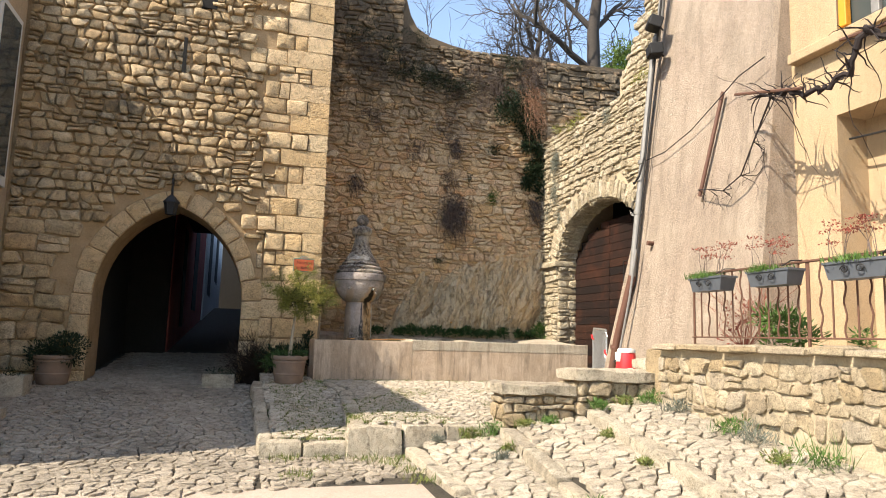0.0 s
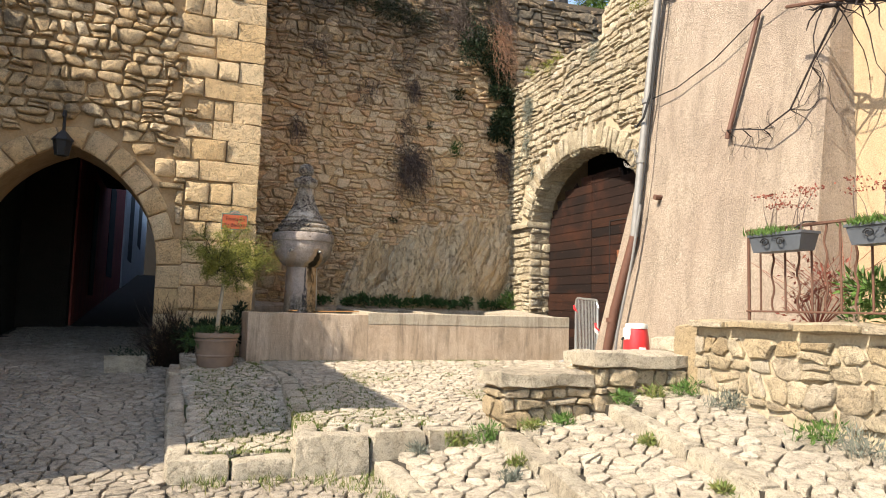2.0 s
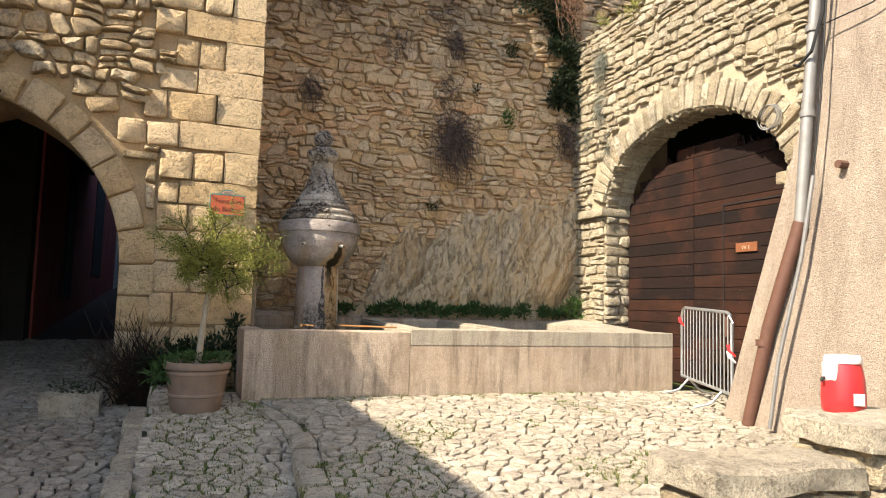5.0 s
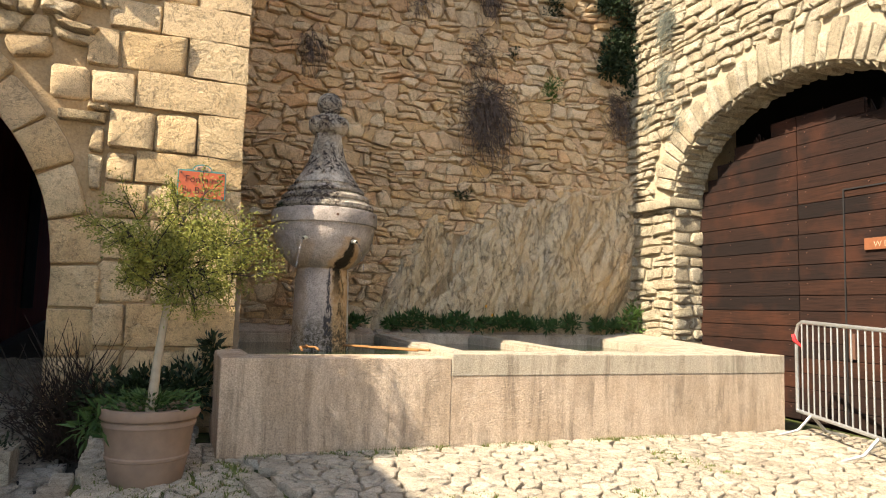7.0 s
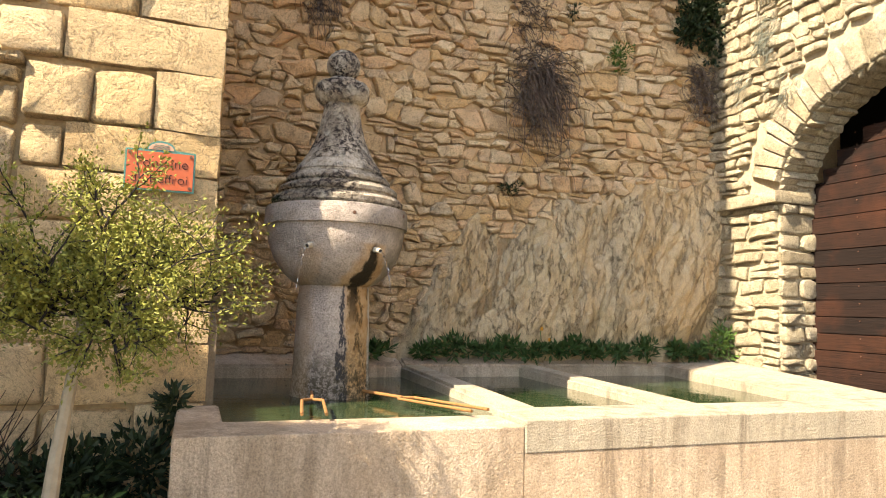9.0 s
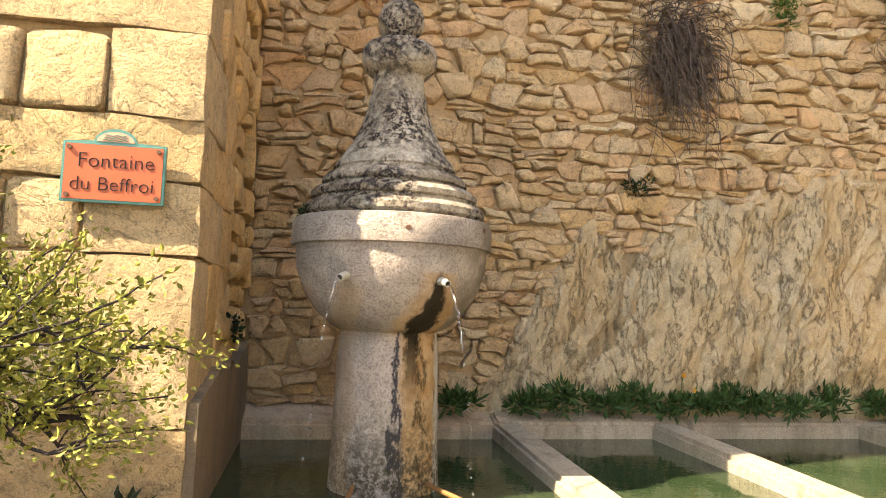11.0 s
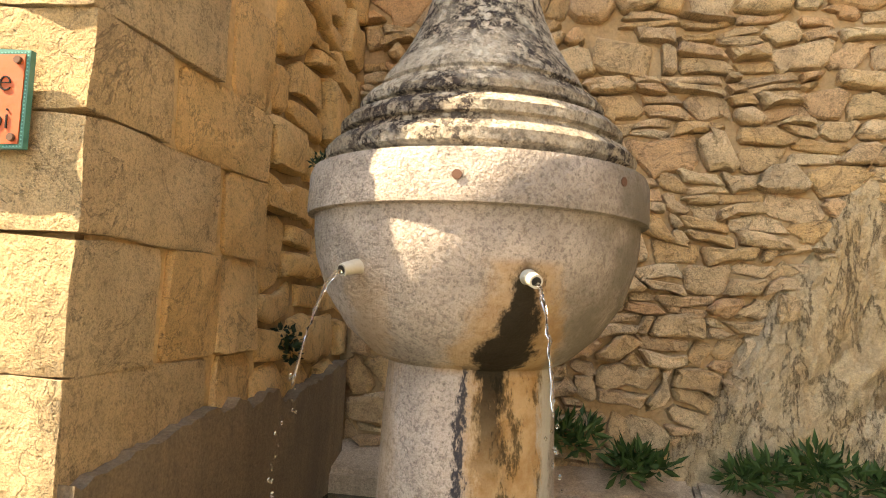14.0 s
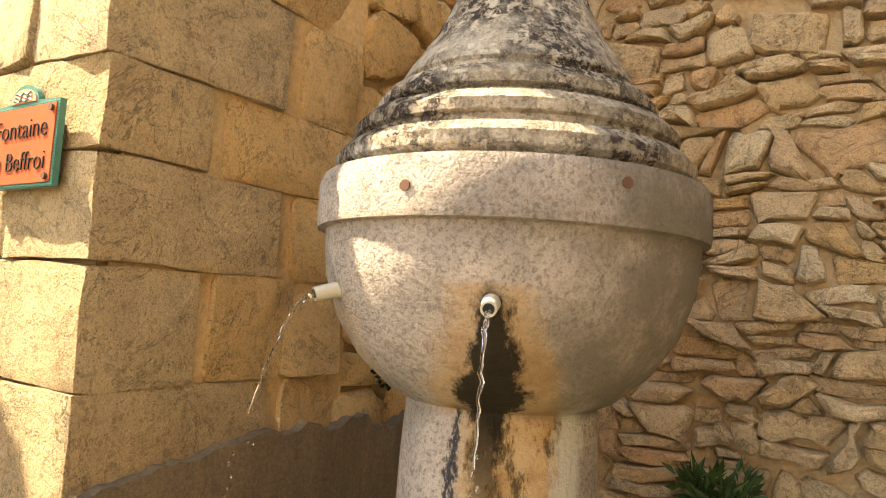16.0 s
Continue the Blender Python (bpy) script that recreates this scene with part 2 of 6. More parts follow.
M["red"] = flat_mat("red_plastic", (0.55, 0.03, 0.035), 0.35, 0, 0.15)
M["white"] = flat_mat("white_plastic", (0.58, 0.57, 0.53), 0.4, 0, 0.15)
M["orange_frame"] = flat_mat("orange_painted_wood", (0.62, 0.26, 0.02), 0.5, 0, 0.2)
M["sign_orange"] = flat_mat("orange_enamel", (0.44, 0.085, 0.024), 0.5, 0, 0.2, 25)
M["sign_green"] = flat_mat("green_enamel_border", (0.05, 0.20, 0.17), 0.4, 0, 0.3, 60)
M["bark"] = flat_mat("grey_bark", (0.055, 0.045, 0.038), 0.9, 0, 0.6, 20, 0.5)
M["bark_pale"] = flat_mat("pale_bark", (0.36, 0.30, 0.22), 0.9, 0, 0.5, 25, 0.4)
M["twig"] = flat_mat("dry_twigs", (0.13, 0.095, 0.08), 0.9, 0, 0.5, 20)
M["red_house"] = plaster_mat("red_plaster", (0.50, 0.09, 0.08), (0.55, 0.12, 0.09), (0.34, 0.07, 0.06))
M["white_house"] = plaster_mat("white_plaster", (0.74, 0.74, 0.74), (0.78, 0.78, 0.78), (0.6, 0.6, 0.6))
# Near black, so that the passage reads as deep shade.
M["vault"] = mortar_mat("shade_black_vault", (0.018, 0.015, 0.012), (0.028, 0.023, 0.018))


def leaf_mat(name, cols, rough=0.55):
    m = Nodes(name, rough)
    base = m.ramp(m.rnd(), [(i / (len(cols) - 1), c) for i, c in enumerate(cols)])
    m.b.inputs["Specular IOR Level"].default_value = 0.2
    return m.done(m.mix(0.4, base, m.ramp(m.noise(25, 2), [(0.3, 0.5), (0.7, 1.0)]), "MULTIPLY"))


M["leaf"] = leaf_mat("green_leaves", [(0.045, 0.10, 0.02), (0.09, 0.16, 0.035), (0.06, 0.12, 0.03)])
M["leaf_light"] = leaf_mat("yellow_green_leaves", [(0.17, 0.19, 0.035), (0.28, 0.27, 0.06), (0.12, 0.13, 0.03)])
M["leaf_dark"] = leaf_mat("dark_leaves", [(0.010, 0.020, 0.008), (0.020, 0.034, 0.012), (0.014, 0.026, 0.010)])
M["leaf_dry"] = leaf_mat("dry_stems", [(0.10, 0.075, 0.065), (0.16, 0.12, 0.10), (0.07, 0.055, 0.05)], 0.9)
M["leaf_red"] = leaf_mat("dried_red_flowers", [(0.20, 0.05, 0.04), (0.28, 0.09, 0.06), (0.16, 0.05, 0.04)], 0.8)
M["grass"] = leaf_mat("grass_tufts", [(0.08, 0.12, 0.03), (0.16, 0.19, 0.05), (0.20, 0.18, 0.07)])


def water_mat():
    m = Nodes("green_basin_water", 0.06)
    a = m.noise(1.3, 3)
    col = m.mix(m.ramp(a, [(0.35, 0.0), (0.65, 1.0)]), (0.018, 0.032, 0.014), (0.042, 0.062, 0.032))
    m.b.inputs["Specular IOR Level"].default_value = 0.5
    m.bump(m.noise(9, 3), 0.12, 0.02)
    return m.done(col)


M["water"] = water_mat()


# ---- mesh helpers ----
def mesh_ob(name, verts, faces, mat, parent=None, smooth=False, label=""):
    me = bpy.data.meshes.new(name)
    me.from_pydata([tuple(map(float, v)) for v in verts], [], faces)
    if smooth:
        me.polygons.foreach_set("use_smooth", [True] * len(me.polygons))
    me.materials.append(mat)
    me.update()
    if smooth:
        me.set_sharp_from_angle(angle=radians(38))
    ob = new(name, me)
    if parent is not None:
        ob.parent = parent
    if label:
        ob["label"] = label
    return ob


def part(name, bm, mat, parent=None, label="", smooth=False):
    bmesh.ops.recalc_face_normals(bm, faces=bm.faces[:])
    me = bpy.data.meshes.new(name)
    bm.to_mesh(me)
    bm.free()
    if smooth:
        me.polygons.foreach_set("use_smooth", [True] * len(me.polygons))
        me.set_sharp_from_angle(angle=radians(38))
    me.materials.append(mat)
    ob = new(name, me)
    if parent is not None:
        ob.parent = parent
    if label:
        ob["label"] = label
    return ob


def thing(name, label, category, group="", loc=(0, 0, 0)):
    ob = new(name)
    ob.location = loc
    ob.empty_display_size = 0.1
    return tagged(ob, label, category, group)


def add_box(bm, x0, x1, y0, y1, z0, z1, bevel=0.0, m=None):
    r = bmesh.ops.create_cube(bm, size=1.0)
    vs = r["verts"]
    for v in vs:
        v.co = Vector(((x0 + x1) / 2 + v.co.x * (x1 - x0), (y0 + y1) / 2 + v.co.y * (y1 - y0), (z0 + z1) / 2 + v.co.z * (z1 - z0)))
        if m is not None:
            v.co = m @ v.co
    if bevel:
        es = list({e for v in vs for e in v.link_edges})
        bmesh.ops.bevel(bm, geom=es, offset=bevel, segments=2, affect="EDGES", profile=0.5)
    return bm


def box(x0, x1, y0, y1, z0, z1, bevel=0.0, m=None):
    return add_box(bmesh.new(), x0, x1, y0, y1, z0, z1, bevel, m)


def tube_data(pts, radii, n=8, caps=True):
    """A round tube along points, as verts and faces."""
    vs, fs = [], []
    pts = [Vector(p) for p in pts]
    up = Vector((0.31, 0.17, 0.93))
    for i, p in enumerate(pts):
        d = (pts[min(i + 1, len(pts) - 1)] - pts[max(i - 1, 0)]).normalized()
        a = d.cross(up)
        if a.length < 0.05:
            a = d.cross(Vector((1, 0, 0)))
        a.normalize()
        b = d.cross(a)
        r = radii[i] if isinstance(radii, (list, tuple)) else radii
        for k in range(n):
            t = 2 * math.pi * k / n
            vs.append(p + a * (r * math.cos(t)) + b * (r * math.sin(t)))
    for i in range(len(pts) - 1):
        for k in range(n):
            k2 = (k + 1) % n
            fs.append((i * n + k, i * n + k2, (i + 1) * n + k2, (i + 1) * n + k))
    if caps:
        fs.append(tuple(range(n - 1, -1, -1)))
        fs.append(tuple((len(pts) - 1) * n + k for k in range(n)))
    return vs, fs


def tube(name, pts, radii, mat, parent=None, n=8, label=""):
    v, f = tube_data(pts, radii, n)
    return mesh_ob(name, v, f, mat, parent, True, label)


def lathe(name, prof, mat, parent=None, loc=(0, 0, 0), n=48, label="", wob=0.0):
    """A turned solid from (radius, z) rows."""
    vs, fs = [], []
    for i, (r, z) in enumerate(prof):
        for k in range(n):
            t = 2 * math.pi * k / n
            w = 1 + wob * noise.noise(Vector((math.cos(t) * 2, math.sin(t) * 2, z * 5)))
            vs.append((loc[0] + r * w * math.cos(t), loc[1] + r * w * math.sin(t), loc[2] + z))
    for i in range(len(prof) - 1):
        for k in range(n):
            k2 = (k + 1) % n
            fs.append((i * n + k, i * n + k2, (i + 1) * n + k2, (i + 1) * n + k))
    return mesh_ob(name, vs, fs, mat, parent, True, label)


class Batch:
    """Collects many small pieces into one mesh."""

    def __init__(self):
        self.v, self.f = [], []

    def add(self, v, f):
        o = len(self.v)
        self.v.extend(v)
        self.f.extend([tuple(i + o for i in q) for q in f])

    def make(self, name, mat, parent=None, smooth=False, label=""):
        return mesh_ob(name, self.v, self.f, mat, parent, smooth, label)


def prism(outline, to_world, d0, d1):
    """A plate from a 2D outline (u, v), from depth d0 to d1."""
    bm = bmesh.new()
    a = [bm.verts.new(to_world(u, v, d0)) for u, v in outline]
    b = [bm.verts.new(to_world(u, v, d1)) for u, v in outline]
    n = len(outline)
    for tri in geometry.tessellate_polygon([[Vector((u, v, 0)) for u, v in outline]]):
        bm.faces.new([a[i] for i in tri])
        bm.faces.new([b[i] for i in tri[::-1]])
    for i in range(n):
        bm.faces.new((a[i], b[i], b[(i + 1) % n], a[(i + 1) % n]))
    return bm


# ---- stones ----
def stone_data(poly, depth, to_world, r, puff=0.2, sink=0.02, turn=0.0):
    """One stone: its outline in the wall's plane, rounded towards its face."""
    p = np.array(poly, float)
    c = p.mean(0)
    n = len(p)
    if turn:
        a = r.uniform(-turn, turn)
        ca, sa = math.cos(a), math.sin(a)
        p = c + (p - c) @ np.array([[ca, sa], [-sa, ca]]) * r.uniform(0.97, 1.07)
    size = np.ptp(p, axis=0)
    ins = min(puff, 0.028 / max(0.04, min(size)) * 2.0 + puff * 0.4)
    tilt = (r.uniform(-0.25, 0.25), r.uniform(-0.25, 0.25))
    rings = []
    for k, d in ((1.0, -sink), (0.99, depth * 0.55), (1 - ins * 0.45, depth * 0.88), (1 - ins * 1.25, depth)):
        q = c + (p - c) * k
        ring = []
        for u, v in q:
            j = 0.0 if d < 0 else r.uniform(-0.10, 0.10) * depth
            t = 0 if d < 0 else ((u - c[0]) * tilt[0] + (v - c[1]) * tilt[1]) * min(1.0, depth / 0.05) * 0.5
            ring.append(to_world(u, v, d + j + t))
        rings.append(ring)
    vs = [v for ring in rings for v in ring] + [to_world(c[0] + r.uniform(-.1, .1) * size[0], c[1] + r.uniform(-.1, .1) * size[1], depth * r.uniform(0.97, 1.15))]
    fs = []
    for i in range(3):
        for k in range(n):
            k2 = (k + 1) % n
            fs.append((i * n + k, i * n + k2, (i + 1) * n + k2, (i + 1) * n + k))
    for k in range(n):
        fs.append((3 * n + k, 3 * n + (k + 1) % n, 4 * n))
    return vs, fs


def quad_poly(u0a, u0b, u1a, u1b, bot, top, gap, r, rough=0.12):
    """A stone's outline between two bed joints (functions of u) and two leaning end joints."""
    g = gap / 2
    a0, a1, b0, b1 = u0a + g, u1a - g, u0b + g, u1b - g
    w = a1 - a0
    if w < 0.03 or b1 - b0 < 0.02:
        return None
    h = top((b0 + b1) / 2) - bot((a0 + a1) / 2) - gap
    if h < 0.02:
        return None
    ch = min(w, h) * r.uniform(0.06, 0.2) * (rough / 0.12) ** 0.5
    ch = min(ch, 0.4 * min(w, h))
    B = lambda u: bot(u) + g
    T = lambda u: top(u) - g
    j = lambda s: r.uniform(-s, s) * min(w, h) * rough
    um, tm = (a0 + a1) / 2, (b0 + b1) / 2
    pts = [(a0 + ch, B(a0 + ch)), (um + j(2), B(um) + j(.5)), (a1 - ch, B(a1 - ch)), (a1 + j(.6), B(a1) + ch), (b1 + j(.6), T(b1) - ch),
           (b1 - ch, T(b1 - ch)), (tm + j(2), T(tm) + j(.5)), (b0 + ch, T(b0 + ch)), (b0 + j(.6), T(b0) - ch), (a0 + j(.6), B(a0) + ch)]
    return pts


def lay(u0, u1, v0, v1, hs, ws, gap, r, wave=0.25, lean=0.2, split=0.12, rough=0.12, seed=0.0):
    """Rough courses of stones over a rectangle: yields their outlines."""
    v = v0
    rows = []
    while v < v1 - hs[0] * 0.4:
        h = r.uniform(*hs)
        rows.append((v, min(v + h, v1)))
        v += h
    amp = wave * (hs[0] + hs[1]) / 2
    last = len(rows) - 1

    def edge(k, base):
        return lambda u: base + (amp * noise.noise(Vector((u * 1.7, k * 3.3, seed))) + amp * 0.7 * noise.noise(Vector((u * 6.0, k * 5.1, seed + 4))) if 0 < k <= last else 0.0)

    for i, (a, b) in enumerate(rows):
        bot, top = edge(i, a), edge(i + 1, b)
        u, lean0 = u0, 0.0
        while u < u1 - 1e-6:
            w = r.uniform(*ws) * (0.75 if r.random() < 0.25 else 1.0)
            e = u + w
            if e > u1 - ws[0] * 0.6:
                e = u1
            lean1 = 0.0 if e >= u1 - 1e-6 else r.uniform(-lean, lean) * (b - a)
            if r.random() < split and (b - a) > hs[0] * 1.1:
                f = r.uniform(0.4, 0.6)
                mid = lambda x, bot=bot, top=top, f=f: bot(x) * (1 - f) + top(x) * f
                m0, m1 = lean0 * f, lean1 * f
                p1 = quad_poly(u, u + m0, e, e + m1, bot, mid, gap, r, rough)
                p2 = quad_poly(u + m0, u + lean0, e + m1, e + lean1, mid, top, gap, r, rough)
                out = [p1, p2]
            else:
                out = [quad_poly(u, u + lean0, e, e + lean1, bot, top, gap, r, rough)]
            for p in out:
                if p:
                    yield p
            u, lean0 = e, lean1


def clip_half(poly, px, py, nx, ny):
    """The part of a convex outline on the near side of a line through (px, py) with normal (nx, ny)."""
    out = []
    k = len(poly)
    ds = [(x - px) * nx + (y - py) * ny for x, y in poly]
    for i in range(k):
        j = (i + 1) % k
        if ds[i] <= 0:
            out.append(poly[i])
        if (ds[i] <= 0) != (ds[j] <= 0):
            t = ds[i] / (ds[i] - ds[j])
            out.append((poly[i][0] + (poly[j][0] - poly[i][0]) * t, poly[i][1] + (poly[j][1] - poly[i][1]) * t))
    return out


def cells(u0, u1, v0, v1, du, dv, gap, r, jit=0.42, drop=0.08, corner=0.2):
    """Irregular many-sided stones over a rectangle: yields their outlines."""
    ni, nj = int((u1 - u0) / du) + 3, int((v1 - v0) / dv) + 3
    seeds = {}
    for j in range(-1, nj):
        for i in range(-1, ni):
            if r.random() > drop:
                seeds[i, j] = (u0 + (i + 0.25 + 0.5 * (j % 2) + r.uniform(-jit, jit)) * du, v0 + (j + 0.5 + r.uniform(-jit, jit)) * dv)
    reach_i, reach_j = (3, 3) if du < 1.5 * dv else (2, 5)
    for (i, j), (a, b) in seeds.items():
        if not (u0 < a < u1 and v0 < b < v1):
            continue
        p = [(u0, v0), (u1, v0), (u1, v1), (u0, v1)]
        for di in range(-reach_i, reach_i + 1):
            for dj in range(-reach_j, reach_j + 1):
                q = seeds.get((i + di, j + dj))
                if q is None or (di == 0 and dj == 0):
                    continue
                nx, ny = q[0] - a, q[1] - b
                l = math.hypot(nx, ny)
                if l < 1e-4:
                    continue
                nx, ny = nx / l, ny / l
                h = l / 2 - gap / 2
                p = clip_half(p, a + nx * h, b + ny * h, nx, ny)
                if len(p) < 3:
                    break
            if len(p) < 3:
                break
        if len(p) < 3:
            continue
        area = 0.5 * sum(p[k][0] * p[(k + 1) % len(p)][1] - p[(k + 1) % len(p)][0] * p[k][1] for k in range(len(p)))
        if area < du * dv * 0.12:
            continue
        out = []
        k = len(p)
        for n in range(k):
            for m in (n - 1, (n + 1) % k):
                c = corner * r.uniform(0.6, 1.3)
                out.append((p[n][0] + (p[m][0] - p[n][0]) * c, p[n][1] + (p[m][1] - p[n][1]) * c))
        yield out


def lay_stones(name, polys, to_world, depth, mat, parent, is_part, keep=lambda u, v: True, limit=290, seed=1, puff=0.2, rest="stones", turn=0.0, soft=False, spread=(0.55, 1.4), smooth=True, sink=0.02):
    """Builds stones: those for which is_part holds as pieces of their own, the rest as one mesh."""
    r = random.Random(seed)
    b = Batch()
    n = 0
    for p in polys:
        c = np.mean(p, axis=0)
        if not ((soft or all(keep(*q) for q in p)) and keep(*c)):
            continue
        v, f = stone_data(p, depth * r.uniform(*spread), to_world, r, puff, sink, turn)
        if n < limit and is_part(*c):
            mesh_ob(name, v, f, mat, parent, smooth)
            n += 1
        else:
            b.add(v, f)
    if b.v:
        ob = b.make(rest, mat, parent, smooth)
        ob["kind"] = "stuff"


def arch_curve(uc, half, spring, rise, n=14, pointed=False):
    """Points of an arch from its left spring to its right one."""
    if pointed:
        rr = (half * half + rise * rise) / (2 * half)
        a_end = math.asin(rise / rr)
        left = [(uc - half + rr - rr * math.cos(a), spring + rr * math.sin(a)) for a in np.linspace(0, a_end, n)]
        right = [(2 * uc - u, v) for u, v in left[::-1]]
        return left + right[1:]
    return [(uc - half * math.cos(a), spring + rise * math.sin(a)) for a in np.linspace(0, math.pi, 2 * n)]


def inside_arch(u, v, uc, half, spring, rise, pointed=False, grow=0.0):
    if v < spring:
        return abs(u - uc) < half + grow
    if pointed:
        rr = (half * half + rise * rise) / (2 * half)
        return all(math.hypot(u - c, v - spring) < rr + grow for c in (uc - half + rr, uc + half - rr))
    return ((u - uc) / (half + grow)) ** 2 + ((v - spring) / (rise + grow)) ** 2 < 1


def voussoirs(name, curve, thick, to_world, depth, mat, parent, size, seed, gap=0.012, vary=0.15):
    """The wedge stones of an arch along a curve."""
    r = random.Random(seed)
    pts = [Vector(p) for p in curve]
    ls = [0]
    for a, b in zip(pts, pts[1:]):
        ls.append(ls[-1] + (b - a).length)

    def at(s):
        s = min(max(s, 0), ls[-1])
        for i in range(len(pts) - 1):
            if s <= ls[i + 1] + 1e-9:
                d = pts[i + 1] - pts[i]
                return pts[i] + d * ((s - ls[i]) / max(1e-9, d.length)), Vector((-d.y, d.x)).normalized()
    s = 0.0
    while s < ls[-1] - size * 0.3:
        e = min(ls[-1], s + size * r.uniform(0.8, 1.2))
        if ls[-1] - e < size * 0.4:
            e = ls[-1]
        t = thick * r.uniform(1 - vary, 1 + vary)
        (p0, n0), (p1, n1) = at(s + gap), at(e - gap)
        pm, nm = at((s + e) / 2)
        poly = [p0, pm, p1, p1 + n1 * t * 0.5, p1 + n1 * t * 0.93, p1 * 0.9 + p0 * 0.1 + n1 * t, pm + nm * t, p0 * 0.9 + p1 * 0.1 + n0 * t, p0 + n0 * t * 0.93, p0 + n0 * t * 0.5]
        v, f = stone_data([(q.x, q.y) for q in poly], depth * r.uniform(0.8, 1.2), to_world, r, 0.1, 0.03)
        mesh_ob(name, v, f, mat, parent, True)
        s = e


# ---- ground heights ----
def street(y):
    if y > 7.1:
        return 0.27 + (y - 7.1) * 0.07
    return 0.27 - (7.1 - y) * 0.038


def strip_z(y):
    return 0.42 + (y - 7.17) * 0.085


def terrace_z(x, y):
    return 0.58 + (y - 7.1) * 0.048


def tread_z(k, x, y):
    """The broad steps on the right: three treads that rise with x and y."""
    x0 = (1.75, 2.72, 3.62)[k]
    z0 = (0.40, 0.60, 0.81)[k]
    return z0 + (x - x0) * 0.10 + (y - 7.0) * 0.10


# ---- ground ----
def ground_sheet():
    xs = [-400, -120, -40, -15, -8] + list(np.arange(-5, 9.1, 0.5)) + [12, 20, 45, 120, 400]
    ys = [-400, -120, -40, -15, -6, -3] + list(np.arange(-1, 20, 0.5)) + [22, 26, 32, 45, 120, 400]
    vs = [(x, y, street(min(y, 45)) if y > -60 else street(-60)) for y in ys for x in xs]
    n = len(xs)
    fs = [(j * n + i, j * n + i + 1, (j + 1) * n + i + 1, (j + 1) * n + i) for j in range(len(ys) - 1) for i in range(n - 1)]
    return tagged(mesh_ob("ground", vs, fs, M["soil"]), "earth and mortar bed under the cobbled street", "ground", kind="structure")


ground = ground_sheet()


def slab(name, xs, ys, zf, drop, mat, label, category="pavement"):
    """A paved body whose top follows zf, with sides down to a depth."""
    bm = bmesh.new()
    top = [[bm.verts.new((x, y, zf(x, y))) for x in xs(y)] for y in ys]
    bot = [[bm.verts.new((v.co.x, v.co.y, drop)) for v in row] for row in top]
    a, b = len(top), len(top[0])
    for i in range(a - 1):
        for j in range(b - 1):
            bm.faces.new((top[i][j], top[i][j + 1], top[i + 1][j + 1], top[i + 1][j]))
    for i in range(a - 1):
        for j in (0, b - 1):
            bm.faces.new((top[i][j], top[i + 1][j], bot[i + 1][j], bot[i][j]))
    for j in range(b - 1):
        for i in (0, a - 1):
            bm.faces.new((top[i][j], top[i][j + 1], bot[i][j + 1], bot[i][j]))
    return tagged(part(name, bm, mat), label, category, kind="structure")


def terrace_left(y):
    return 1.16 + 0.27 * min(1.0, max(0.0, (y - 7.1) / 2.5)) - 0.25 * max(0.0, (y - 10.3))


def nose1(y):
    return 1.72 + (7.1 - y) * 0.05


def nose2(y):
    return 2.74 - (7.05 - y) * 0.09


def nose3(y):
    return 3.70 - (6.85 - y) * 0.14


lin = np.linspace
pave_terrace = slab("pavement_terrace", lambda y: lin(terrace_left(y), 7.2, 14), lin(7.1, 14.0, 15), lambda x, y: terrace_z(x, y) - 0.05, -0.2, M["moss_soil"], "mossy bed of the cobbled fountain terrace")
pave_strip = slab("pavement_strip", lambda y: lin(0.40, terrace_left(y) + 0.05, 5), lin(7.17, 12.2, 11), lambda x, y: strip_z(y) - 0.05, -0.2, M["moss_soil"], "mossy bed of the narrow cobbled strip")
pave_tread_1 = slab("pavement_step_1", lambda y: lin(nose1(y), nose2(y) + 0.1, 5), lin(-1.0, 7.12, 15), lambda x, y: tread_z(0, x, y) - 0.040, -1.0, M["soil"], "bed of the lowest broad cobbled step")
pave_tread_2 = slab("pavement_step_2", lambda y: lin(nose2(y), nose3(y) + 0.1, 5), lin(-1.0, 7.0, 15), lambda x, y: tread_z(1, x, y) - 0.040, -1.0, M["soil"], "bed of the middle broad cobbled step")
pave_tread_3 = slab("pavement_step_3", lambda y: lin(nose3(y), 4.6, 5), lin(-1.0, 7.0, 15), lambda x, y: tread_z(2, x, y) - 0.040, -1.0, M["soil"], "bed of the upper broad cobbled step")
road = slab("road", lambda y: lin(-8, 1.62, 10), lin(-4, 5.95, 11), lambda x, y: street(y) + 0.012 + 0.0, -0.6, M["road"], "smooth pinkish concrete road")

# ---- tower with the pointed archway ----
TY = 12.25
AU, AH, AS, AR = -1.135, 1.165, 2.0, 1.6
curve = arch_curve(AU, AH, AS, AR, 14, True)
tower_out = [(-9.0, 0.2), (AU - AH, 0.2)] + curve + [(AU + AH, 0.2), (1.30, 0.2), (1.30, 10.5), (-9.0, 10.5)]
tw = lambda u, v, d: (u, TY - d, v)
wall_tower = tagged(part("wall_tower", prism(tower_out, tw, 0.0, -0.9), M["mortar"]), "medieval rubble tower wall with a pointed archway", "wall", kind="structure")
te = lambda u, v, d: (1.30 + d, u, v)
wall_tower_side = tagged(part("wall_tower_side", prism([(TY + 0.9, 0.2), (14.6, 0.2), (14.6, 10.5), (TY + 0.9, 10.5)], te, 0.0, -0.6), M["mortar"]), "side wall of the tower in large ochre blocks", "wall", kind="structure")

